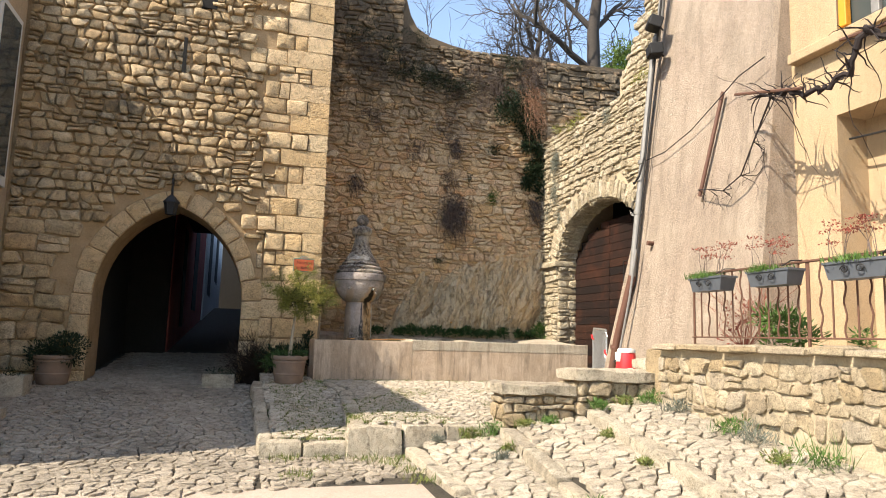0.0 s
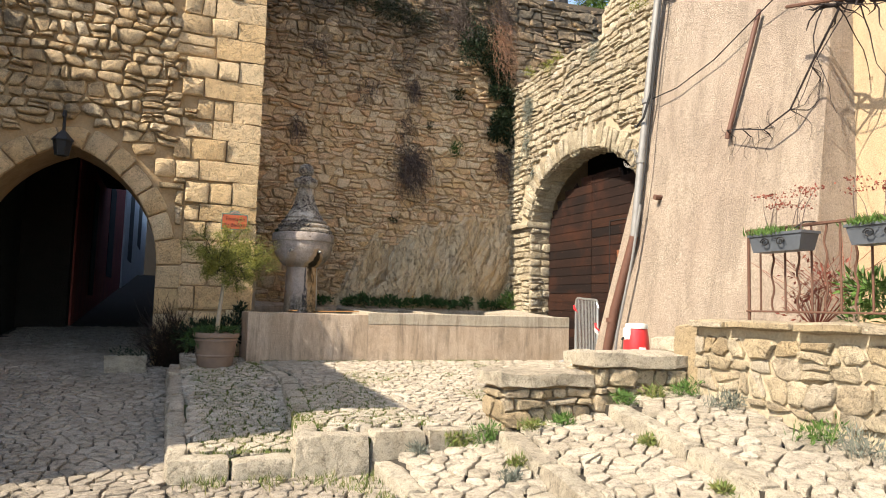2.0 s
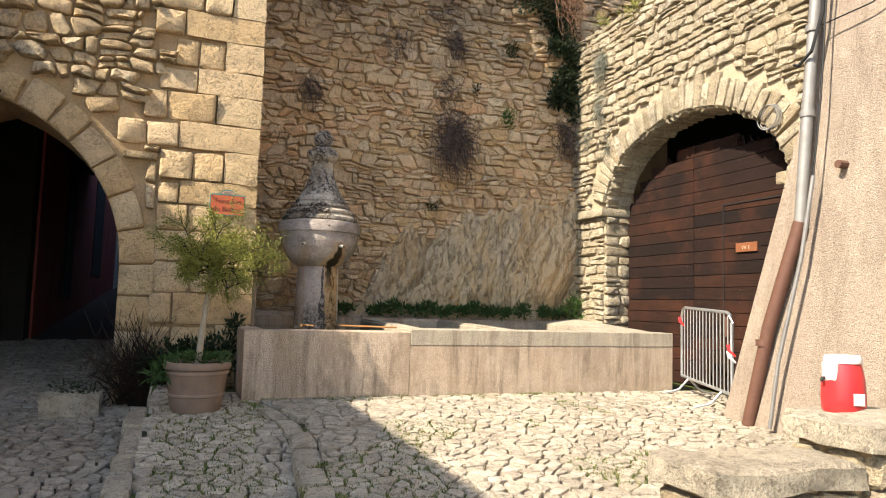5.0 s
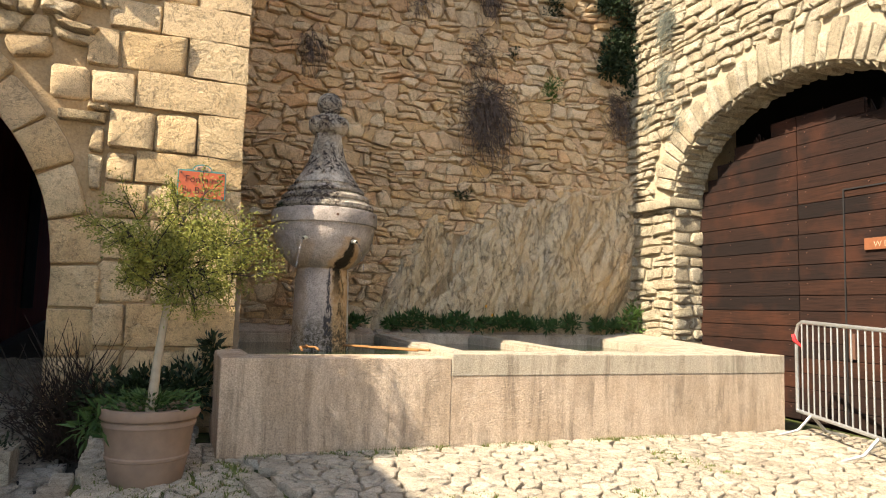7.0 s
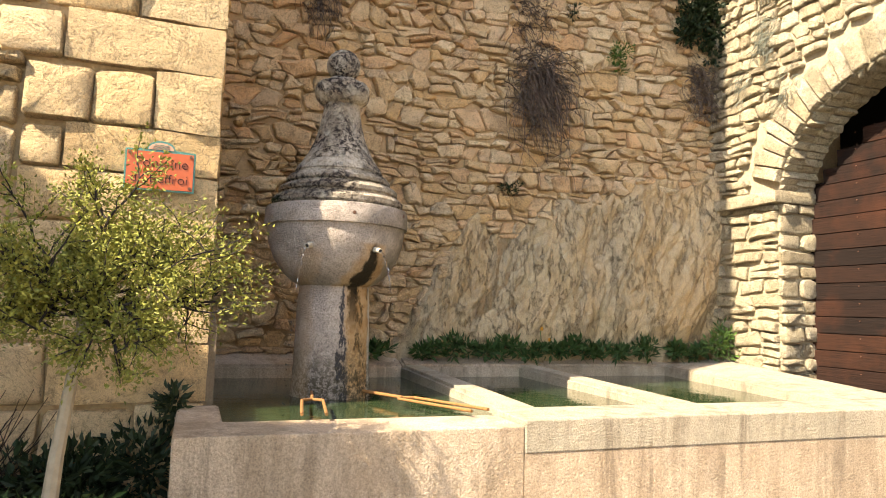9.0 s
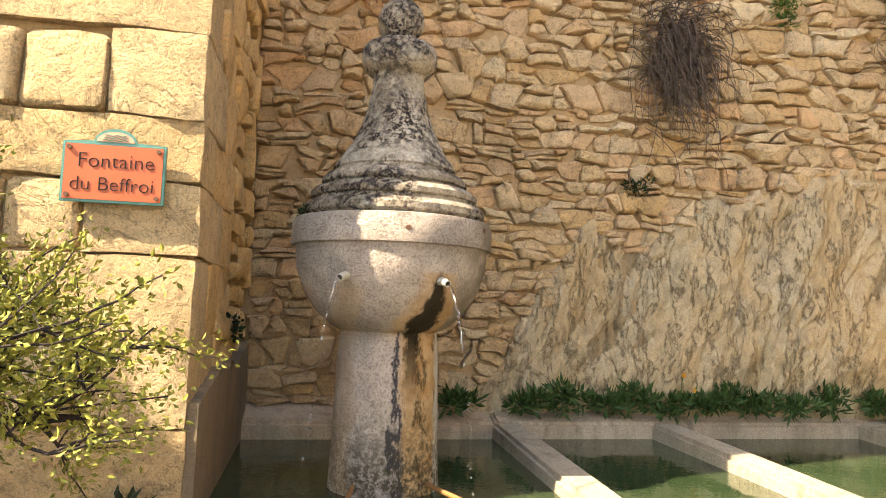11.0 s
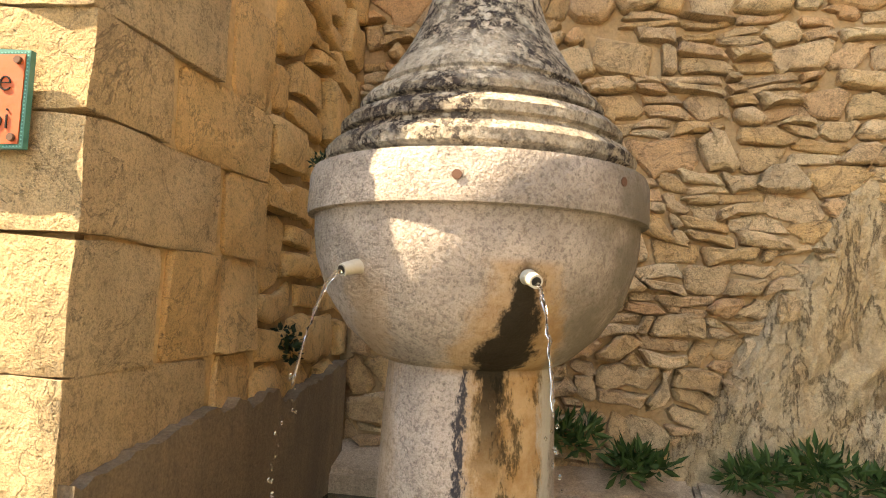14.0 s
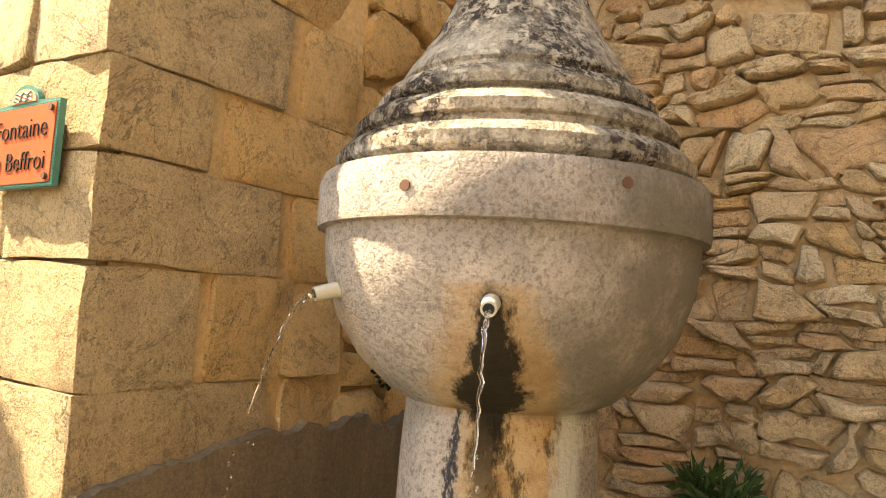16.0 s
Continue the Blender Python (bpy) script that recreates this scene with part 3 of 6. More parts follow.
# ---- back wall ----
bw = lambda u, v, d: (u, 14.25 - 0.047 * (u - 1.3) - d, v)
back_out = [(1.3, 0.2), (10.5, 0.2), (10.5, 8.1), (7.0, 8.0), (5.6, 7.95), (4.8, 7.98), (4.2, 8.07), (3.7, 8.2), (3.4, 8.38), (3.25, 8.65), (3.12, 9.1), (3.05, 9.6), (3.05, 10.5), (1.3, 10.5)]
wall_back = tagged(part("wall_back", prism(back_out, bw, 0.0, -0.7), M["mortar_back"]), "tall old rubble wall behind the fountain", "wall", kind="structure")

# ---- gate wall ----
GX = 6.42
GU, GH, GS, GR = 11.47, 1.63, 3.12, 1.10
gw = lambda u, v, d: (GX - d, u, v)
gcurve = arch_curve(GU, GH, GS, GR, 12)
gate_out = [(9.2, 0.2), (GU - GH, 0.2)] + gcurve + [(GU + GH, 0.2), (14.1, 0.2), (14.1, 6.0), (12.5, 5.95), (11.0, 5.85), (9.2, 6.05)]
wall_gate = tagged(part("wall_gate", prism(gate_out, gw, 0.0, -0.42), M["gate_mortar"]), "pale rubble wall with a round-arched gateway", "wall", kind="structure")
# Near-black wall and ceiling added behind the gate in place of interior shade.
wall_gate_inner = tagged(part("wall_gate_inner", box(8.2, 8.4, 9.0, 14.0, 0.2, 6.0), M["dark"]), "near-black rear wall standing for shade inside the gateway", "wall", kind="structure")
wall_gate_roof = tagged(part("ceiling_gate", box(6.85, 8.4, 9.0, 14.0, 5.6, 5.8), M["dark"]), "near-black ceiling standing for shade inside the gateway", "ceiling", kind="structure")
wall_upper = tagged(part("wall_upper", prism([(9.0, 5.5), (12.6, 5.5), (12.6, 7.2), (12.2, 7.5), (11.7, 8.1), (11.4, 8.9), (11.2, 10.0), (9.0, 10.0)], lambda u, v, d: (7.6 - d, u, v), 0.0, -0.6), M["gate_mortar"]), "rubble gable rising behind the gate wall", "wall", kind="structure")
hill = tagged(part("ground_hill", box(3.2, 40, 14.9, 60, 6.5, 7.6), M["soil"]), "raised garden ground behind the wall", "ground", kind="structure")

# ---- plastered house with a battered wall ----
def house_x(z):
    return 5.55 + 0.12 * (z - 1.0)


def house_north(z):
    return 9.78 - 0.23 * (z - 1.0) if z < 3.4 else 9.23 - 0.03 * (z - 3.4)


def battered_house():
    bm = bmesh.new()
    zs = [0.2, 1.0, 2.0, 3.0, 3.4, 4.5, 6.0, 8.0, 10.5]
    rows = []
    for z in zs:
        x = house_x(z)
        ys = lin(6.5, house_north(z), 8)
        ring = [bm.verts.new((6.9, 6.5, z)), bm.verts.new((x + 0.05, 6.5, z)), bm.verts.new((x, 6.55, z))]
        ring += [bm.verts.new((x + 0.02 * noise.noise(Vector((y * 1.3, z * 0.8, 0))), y, z)) for y in ys[1:-1]]
        ring += [bm.verts.new((x + 0.02, ys[-1], z)), bm.verts.new((6.9, ys[-1], z))]
        rows.append(ring)
    for a, b in zip(rows, rows[1:]):
        n = len(a)
        for i in range(n):
            bm.faces.new((a[i], a[(i + 1) % n], b[(i + 1) % n], b[i]))
    bm.faces.new(rows[-1])
    return bm


wall_house = tagged(part("wall_house", battered_house(), M["plaster"]), "battered house wall in rough grey-pink render", "wall", kind="structure")

# ochre facade with a recessed doorway and an upper window
fx = lambda u, v, d: (6.30 - d, u, v)
FY0, FY1, FZ1 = 4.05, 5.88, 4.12
facade_a = [(-3.0, 1.0), (FY0, 1.0), (FY0, FZ1), (FY1, FZ1), (FY1, 1.0), (6.52, 1.0), (6.52, 5.08), (-3.0, 5.08)]
wall_facade = tagged(part("wall_facade", prism(facade_a, fx, 0.0, -0.45), M["yellow_plaster"]), "smooth ochre plaster facade with a doorway", "wall", kind="structure")
part("upper_wall", prism([(5.82, 5.08), (6.52, 5.08), (6.52, 9.0), (5.82, 9.0)], fx, 0.0, -0.45), M["yellow_plaster"], wall_facade)
part("upper_wall", prism([(-3.0, 5.08), (4.9, 5.08), (4.9, 9.0), (-3.0, 9.0)], fx, 0.0, -0.45), M["yellow_plaster"], wall_facade)
part("lintel", prism([(4.9, 6.6), (5.82, 6.6), (5.82, 9.0), (4.9, 9.0)], fx, 0.0, -0.45), M["yellow_plaster"], wall_facade)
part("back_panel", box(6.72, 6.8, -3, 6.5, 1.0, 9.0), M["yellow_plaster"], wall_facade)

# retaining wall and the raised yard
rw = lambda u, v, d: (4.55 - d, u, v)
wall_yard = tagged(part("wall_yard", prism([(-3.0, -0.5), (6.70, 0.3), (6.70, 1.47), (-3.0, 1.47)], rw, 0.0, -0.35), M["gate_mortar"]), "low stone retaining wall under the railing", "wall", kind="structure")
floor_yard = tagged(part("floor_yard", box(4.6, 6.9, -3.0, 6.72, 0.3, 1.44), M["road"]), "raised yard floor of worn cement", "floor", kind="structure")

# west house, beside the tower
wall_west = tagged(part("wall_west", box(-9.0, -3.66, 6.4, 12.2, 0.0, 6.9), M["yellow_plaster"]), "shaded west house wall of ochre render", "wall", kind="structure")
roof_west = tagged(part("roof_west", box(-9.2, -3.55, 6.3, 12.2, 6.9, 7.05), M["terracotta"]), "tiled eaves of the west house", "roof", kind="structure")

# passage and lane behind the archway; walls near black in place of deep shade
wall_passage_west = tagged(part("wall_passage_west", box(-3.0, -2.42, 13.15, 17.0, 0.2, 4.6), M["vault"]), "near-black side wall standing for the passage shade", "wall", kind="structure")
wall_passage_east = tagged(part("wall_passage_east", box(0.25, 0.8, 13.15, 58.0, 0.2, 7.0), M["vault"]), "near-black side wall standing for the lane shade", "wall", kind="structure")
# Black box added to hide the red house's end in shade.
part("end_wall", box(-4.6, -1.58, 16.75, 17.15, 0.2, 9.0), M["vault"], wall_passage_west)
# Ceiling runs on past the passage to block sky light.
ceiling_passage = tagged(part("ceiling_passage", box(-4.6, 0.8, 13.15, 23.0, 4.6, 5.0), M["vault"]), "near-black vault, extended to block sky light from the lane", "ceiling", kind="structure")


def lane_house(name, x, y0, y1, z0, z1, mat, label, wins):
    h = thing(name, label, "house")
    part("wall", box(x - 3, x, y0, y1, z0, z1), mat, h)
    for (a, b, c, d, m) in wins:
        w = part("window", box(x - 0.05, x + 0.015, a, b, c, d), M[m], h)
    return h


lane_house("red_house", -1.55, 17.2, 31.0, 0.4, 9.0, M["red_house"], "dark red plastered house in the shaded lane", [(24.5, 26.5, 2.2, 5.0, "dark"), (20.0, 21.0, 1.6, 4.3, "dark")])
lane_house("white_house", -1.5, 31.1, 55.0, 1.0, 11.0, M["white_house"], "pale plastered house in the shaded lane", [(34.0, 37.0, 3.2, 6.8, "dark"), (42.0, 46.0, 4.4, 7.4, "dark")])
# Near-black end wall added to close the lane.
wall_lane_end = tagged(part("wall_lane_end", box(-4, 3, 58, 58.5, 2, 14), M["vault"]), "near-black wall added to close the lane", "wall", kind="structure")

# ---- fountain basin ----
def basin_body():
    b = thing("fountain_basin", "long cement wash basin filled with green water", "basin")
    part("front_wall", box(1.2, 2.833, 11.25, 11.62, 0.5, 1.42, 0.008), M["basin"], b)
    part("front_wall", box(2.834, 6.1, 11.25, 11.62, 0.5, 1.286), M["basin"], b)
    part("rim", box(2.834, 6.105, 11.246, 11.66, 1.286, 1.45, 0.008), M["basin_top"], b, "pale worn stone rim")
    part("side_wall", box(1.2, 1.42, 11.62, 12.2, 0.5, 1.42, 0.02), M["basin"], b)
    part("side_wall", box(5.75, 6.1, 11.62, 13.9, 0.5, 1.14), M["basin"], b)
    bm = bmesh.new()
    pts = [(5.35, 11.69, 1.44), (6.12, 11.69, 1.45), (6.39, 13.95, 1.56), (5.75, 13.95, 1.49)]
    t = [bm.verts.new(p) for p in pts]
    u = [bm.verts.new((p[0], p[1], 1.15)) for p in pts]
    bm.faces.new(t)
    bm.faces.new(u)
    for i in range(4):
        bm.faces.new((t[i], t[(i + 1) % 4], u[(i + 1) % 4], u[i]))
    bmesh.ops.bevel(bm, geom=bm.edges[:], offset=0.015, segments=2, affect="EDGES")
    part("washing_slab", bm, M["basin_top"], b, "pale sloping washing slab")
    for x0, x1 in ((1.34, 3.0), (3.01, 4.4), (4.41, 6.4)):
        bm = bmesh.new()
        pts = [(x0, 13.93, 1.49), (x1, 13.93, 1.49), (x1, 14.3, 1.60), (x0, 14.3, 1.60)]
        t = [bm.verts.new(p) for p in pts]
        u = [bm.verts.new((p[0], p[1], 0.6)) for p in pts]
        bm.faces.new(t)
        bm.faces.new(u)
        for i in range(4):
            bm.faces.new((t[i], t[(i + 1) % 4], u[(i + 1) % 4], u[i]))
        bmesh.ops.bevel(bm, geom=[e for e in bm.edges], offset=0.02, segments=2, affect="EDGES")
        part("back_ledge", bm, M["basin"], b)
    for x, w in ((3.03, 0.2), (4.16, 0.2)):
        bm = bmesh.new()
        pts = [(x - w / 2, 11.64, 1.447), (x + w / 2, 11.64, 1.447), (x + w / 2 + 0.06, 13.97, 1.49), (x - w / 2 + 0.06, 13.97, 1.49)]
        t = [bm.verts.new(p) for p in pts]
        u = [bm.verts.new((p[0], p[1], 0.7)) for p in pts]
        bm.faces.new(t)
        bm.faces.new(u)
        for i in range(4):
            bm.faces.new((t[i], t[(i + 1) % 4], u[(i + 1) % 4], u[i]))
        bmesh.ops.bevel(bm, geom=bm.edges[:], offset=0.025, segments=2, affect="EDGES")
        part("divider", bm, M["basin_top"], b, "worn stone divider with yellow lichen")
    part("floor", box(1.3, 6.0, 11.5, 13.97, 0.62, 0.75), M["basin"], b)
    part("water", box(1.32, 6.2, 11.5, 13.98, 1.20, 1.385), M["water"], b, "still green water")
    return b


basin_body()

# ---- fountain ----
FX, FY = 2.156, 12.83
# Rubble palette lightened and warmed to stand in for bounce on the shaded wall.
M["rubble_shade_lift"] = stone_mat("shade_lift_rubble", [(0.74, 0.52, 0.30), (0.79, 0.59, 0.38), (0.72, 0.46, 0.22), (0.84, 0.66, 0.44), (0.78, 0.48, 0.26), (0.70, 0.52, 0.34)], stain=(0.16, 0.11, 0.07), stain_amount=0.3, bump=0.42, lichen=(4.9, 7.2), contrast=0.78)
M["wet_cement"] = plaster_mat("wet_grey_cement", (0.20, 0.15, 0.10), (0.27, 0.20, 0.13), (0.12, 0.095, 0.07), 2.0, 0.4, 0.6)
def fountain():
    f = thing("fountain", "old carved limestone fountain with an urn-shaped top", "fountain")
    c = (FX, FY, 0)
    lathe("shaft", [(0.30, 0.8), (0.265, 1.38), (0.255, 1.6), (0.245, 2.0), (0.235, 2.12), (0.0, 2.12)], M["fountain"], f, c, 40, "stained stone shaft", 0.02)
    lathe("bowl", [(0.0, 2.115), (0.235, 2.118), (0.28, 2.14), (0.36, 2.21), (0.42, 2.30), (0.455, 2.40), (0.464, 2.46), (0.466, 2.508), (0.467, 2.512), (0.486, 2.516), (0.488, 2.53), (0.486, 2.62), (0.478, 2.642), (0.44, 2.65), (0.0, 2.65)], M["fountain"], f, c, 72, "round bowl with a raised band", 0.006)
    prof = [(0.0, 2.648), (0.425, 2.650), (0.447, 2.668), (0.450, 2.695), (0.430, 2.718), (0.402, 2.720), (0.396, 2.742), (0.408, 2.748), (0.410, 2.772), (0.388, 2.795), (0.350, 2.797), (0.342, 2.815), (0.356, 2.822), (0.357, 2.842), (0.335, 2.868), (0.300, 2.872), (0.296, 2.892), (0.302, 2.900), (0.285, 2.935), (0.262, 2.965), (0.222, 3.03), (0.18, 3.12), (0.15, 3.22), (0.132, 3.32), (0.122, 3.40), (0.12, 3.43)]
    lathe("cap", prof, M["fountain_lichen"], f, c, 64, "moulded bell-shaped cap spotted with black lichen", 0.014)
    lathe("collar", [(0.122, 3.37), (0.128, 3.385), (0.158, 3.40), (0.182, 3.43), (0.19, 3.465), (0.188, 3.51), (0.172, 3.535), (0.135, 3.55), (0.105, 3.56), (0.095, 3.575)], M["fountain_lichen"], f, c, 40, "rounded collar", 0.012)
    ball = [(0.118 * math.sin(a), 3.675 - 0.115 * math.cos(a)) for a in lin(0.25, math.pi, 14)]
    lathe("ball_finial", ball, M["fountain_lichen"], f, c, 32, "", 0.02)
    return f


def fountain_mat(lichen):
    """Grey limestone with run marks below the spout, ochre scale, and black lichen on the cap."""
    m = Nodes("lichened_stone" if lichen else "fountain_stone", 0.9)
    m.b.inputs["Specular IOR Level"].default_value = 0.2
    mid, fine, big = m.noise(11, 5), m.noise(90, 4, 0.7), m.noise(3.0, 4)
    col = m.mix(m.ramp(big, [(0.42, 0.0), (0.58, 1.0)]), (0.42, 0.36, 0.29) if lichen else (0.35, 0.305, 0.275), (0.66, 0.58, 0.48) if lichen else (0.50, 0.43, 0.385))
    col = m.mix(0.35, col, m.ramp(mid, [(0.38, 0.6), (0.58, 1.0)]), "MULTIPLY")
    col = m.mix(0.35, col, m.ramp(m.noise(45, 7, 0.75), [(0.40, 0.4), (0.50, 1.0)]), "MULTIPLY")
    col = m.mix(0.45, col, m.ramp(fine, [(0.38, 0.4), (0.52, 1.0)]), "MULTIPLY")
    col = m.mix(0.4, col, m.ramp(m.noise(260, 2, 0.7), [(0.36, 0.45), (0.52, 1.0)]), "MULTIPLY")
    # Pits drawn as dark colour only, in place of shade.
    pit_shade = m.math("MULTIPLY", m.ramp(m.voronoi(55), [(0.08, 1.0), (0.18, 0.0)]), m.ramp(m.noise(6.0, 3), [(0.50, 0.0), (0.60, 1.0)]))
    col = m.mix(m.math("MULTIPLY", pit_shade, 0.6), col, (0.10, 0.08, 0.065))
    h = m.math("ADD", m.math("MULTIPLY", mid, 0.8), m.math("MULTIPLY", fine, 0.5))
    if lichen:
        spots = m.math("MULTIPLY", m.ramp(m.noise(30, 8, 0.85), [(0.485, 0.0), (0.525, 1.0)]), m.ramp(m.noise(5, 3), [(0.42, 0.12), (0.56, 1.0)]))
        col = m.mix(spots, col, (0.055, 0.045, 0.045))
        h = m.math("ADD", h, m.math("MULTIPLY", spots, 0.5))
        col = m.mix(m.ramp(m.noise(13, 4), [(0.55, 0.0), (0.66, 0.5)]), col, (0.62, 0.58, 0.50))
    else:
        x, y, z = m.height()
        s = m.math("ADD", m.math("MULTIPLY", m.math("SUBTRACT", x, FX), 0.916), m.math("MULTIPLY", m.math("SUBTRACT", y, FY), 0.40))
        f = m.math("SUBTRACT", m.math("MULTIPLY", m.math("SUBTRACT", x, FX), 0.40), m.math("MULTIPLY", m.math("SUBTRACT", y, FY), 0.916))
        front = m.ramp(f, [(0.05, 0.0), (0.12, 1.0)])
        wob = m.math("MULTIPLY", m.math("SUBTRACT", m.noise(9, 8, 0.78, (1.0, 1.0, 0.45)), 0.5), 0.20)
        sw = m.math("ABSOLUTE", m.math("ADD", s, wob))
        drop = m.math("SUBTRACT", 2.40, z)
        below = m.ramp(drop, [(0.0, 0.0), (0.04, 1.0)])
        bowl = m.ramp(m.math("SUBTRACT", z, 2.10), [(0.0, 0.0), (0.02, 1.0)])
        # Grey-brown patches grow denser towards the bowl's right and lower parts.
        right_dark = m.math("MULTIPLY", m.ramp(m.noise(2.6, 6, 0.7), [(0.36, 0.0), (0.56, 1.0)]), m.ramp(m.math("ADD", s, m.math("MULTIPLY", drop, 0.5)), [(-0.04, 0.0), (0.16, 1.0)]))
        col = m.mix(m.math("MULTIPLY", m.math("MULTIPLY", right_dark, bowl), 0.88), col, (0.15, 0.13, 0.105))
        near = m.ramp(m.math("SUBTRACT", sw, m.math("MULTIPLY", drop, 0.25)), [(0.05, 1.0), (0.10, 0.0)])
        halo = m.math("MULTIPLY", m.math("MULTIPLY", m.math("MULTIPLY", near, front), bowl), m.ramp(drop, [(-0.06, 0.0), (0.02, 1.0)]))
        scale = m.ramp(m.noise(14, 4), [(0.35, (0.36, 0.19, 0.06)), (0.6, (0.50, 0.33, 0.17))])
        col = m.mix(m.math("MULTIPLY", halo, 0.6), col, scale)
        ochre = m.math("MULTIPLY", m.math("MULTIPLY", m.ramp(m.math("ABSOLUTE", m.math("ADD", m.math("SUBTRACT", s, 0.05), wob)), [(0.08, 1.0), (0.13, 0.0)]), front), m.math("SUBTRACT", 1.0, bowl))
        col = m.mix(m.math("MULTIPLY", ochre, 0.85), col, scale)
        slime = m.ramp(m.noise(16, 7, 0.75, (1.3, 1.3, 0.5)), [(0.52, 0.0), (0.60, 1.0)])
        col = m.mix(m.math("MULTIPLY", m.math("MULTIPLY", ochre, slime), 0.85), col, (0.045, 0.032, 0.012))
        wedge = m.math("SUBTRACT", sw, m.math("MULTIPLY", m.ramp(drop, [(0.0, 0.0), (0.25, 1.0), (0.31, 0.2)]), 0.045))
        dark = m.math("MULTIPLY", m.math("MULTIPLY", m.ramp(wedge, [(0.012, 1.0), (0.034, 0.0)]), front), m.math("MULTIPLY", below, m.ramp(drop, [(0.30, 1.0), (0.42, 0.8), (0.62, 0.0)])))
        col = m.mix(m.math("MULTIPLY", dark, 0.95), col, (0.008, 0.007, 0.004))
        s2 = m.math("ABSOLUTE", m.math("ADD", m.math("ADD", s, 0.075), m.math("MULTIPLY", wob, 1.5)))
        shaft = m.ramp(m.math("SUBTRACT", 2.14, z), [(0.0, 0.0), (0.03, 1.0)])
        blue = m.math("MULTIPLY", m.math("MULTIPLY", m.ramp(s2, [(0.008, 1.0), (0.020, 0.0)]), front), shaft)
        col = m.mix(m.math("MULTIPLY", blue, 0.92), col, (0.018, 0.022, 0.035))
        s4 = m.math("ABSOLUTE", m.math("ADD", m.math("SUBTRACT", s, 0.165), m.math("MULTIPLY", wob, 0.6)))
        white = m.math("MULTIPLY", m.math("MULTIPLY", m.ramp(s4, [(0.016, 1.0), (0.034, 0.0)]), front), shaft)
        col = m.mix(m.math("MULTIPLY", white, 0.7), col, (0.50, 0.50, 0.46))
        low = m.math("MULTIPLY", m.ramp(m.math("SUBTRACT", 1.82, z), [(0.0, 0.0), (0.35, 1.0)]), m.ramp(m.noise(38, 5, 0.75), [(0.42, 0.0), (0.55, 1.0)]))
        col = m.mix(m.math("MULTIPLY", low, 0.9), col, (0.05, 0.042, 0.025))
        s3 = m.math("ADD", m.math("MULTIPLY", m.math("SUBTRACT", x, 1.93), 0.916), 0.0)
        pale = m.math("MULTIPLY", m.ramp(m.math("ABSOLUTE", m.math("ADD", s3, wob)), [(0.03, 1.0), (0.07, 0.0)]), m.ramp(m.math("SUBTRACT", 2.40, z), [(0.0, 0.0), (0.1, 1.0)]))
        col = m.mix(m.math("MULTIPLY", pale, 0.35), col, (0.46, 0.30, 0.16))
    m.bump(h, 1.0, 0.026)
    return m.done(col)


M["fountain"] = fountain_mat(False)
M["fountain_lichen"] = fountain_mat(True)
fountain()


# ---- wooden gate ----
def gate():
    g = thing("wooden_gate", "large brown plank gate, closed, with a jagged top", "gate")
    r = random.Random(3)
    b = part("back_board", box(6.87, 6.9, GU - GH - 0.2, GU + GH + 0.2, 0.7, 3.3), M["wood"], g)
    z = 0.78
    i = 0
    while z < 4.1:
        h = 0.155
        half = GH + 0.1 if z + h < 3.0 else (GH - 0.04) * math.sqrt(max(0, 1 - ((z + h * 0.5 - 3.05) / 0.80) ** 2))
        if half > 0.15:
            for a, bb in ((GU - half, min(GU + 0.21, GU + half)), (GU + 0.22, GU + half)):
                if bb - a > 0.05:
                    mm = Matrix.Translation((6.83, 0, z)) @ Matrix.Rotation(radians(-3.2 + r.uniform(-.5, .5)), 4, "Y")
                    part("plank", box(-0.03 + r.uniform(0, .004), 0.02, a, bb, 0.004, h - 0.004, 0.003, mm), M["wood"], g)
        z += h
    b = Batch()
    for k in range(60):
        a = math.pi * (k + 0.5) / 60
        for q in range(2):
            c = GU - (GH - 0.16) * math.cos(a + r.uniform(-.02, .02))
            top = 3.05 + 0.80 * math.sin(a) + r.uniform(-0.03, 0.08)
            wd = r.uniform(0.02, 0.05)
            b.add([(6.815, c - wd, top - 0.16), (6.815, c + wd, top - 0.16), (6.815, c + wd * .3, top), (6.83, c - wd, top - 0.16), (6.83, c + wd, top - 0.16), (6.83, c + wd * .3, top)], [(0, 1, 2), (3, 5, 4), (0, 2, 5, 3), (1, 4, 5, 2), (0, 3, 4, 1)])
    b.make("splintered_ends", M["wood"], g)["kind"] = "stuff"
    return g


gate()

M["leaf_brown"] = leaf_mat("dark_brown_twigs", [(0.020, 0.012, 0.009), (0.034, 0.020, 0.014), (0.016, 0.014, 0.008)], 0.9)
M["leaf_grey"] = leaf_mat("grey_green_leaves", [(0.13, 0.15, 0.12), (0.20, 0.20, 0.16), (0.10, 0.11, 0.09)], 0.9)
M["leaf_mid"] = leaf_mat("mid_green_leaves", [(0.025, 0.06, 0.015), (0.05, 0.09, 0.025), (0.035, 0.075, 0.02)])
M["leaf_bush"] = leaf_mat("evergreen_leaves", [(0.06, 0.12, 0.02), (0.13, 0.19, 0.04), (0.09, 0.15, 0.03)])
M["twig_red"] = leaf_mat("reddish_twigs", [(0.22, 0.11, 0.07), (0.30, 0.17, 0.11), (0.16, 0.09, 0.06)], 0.9)


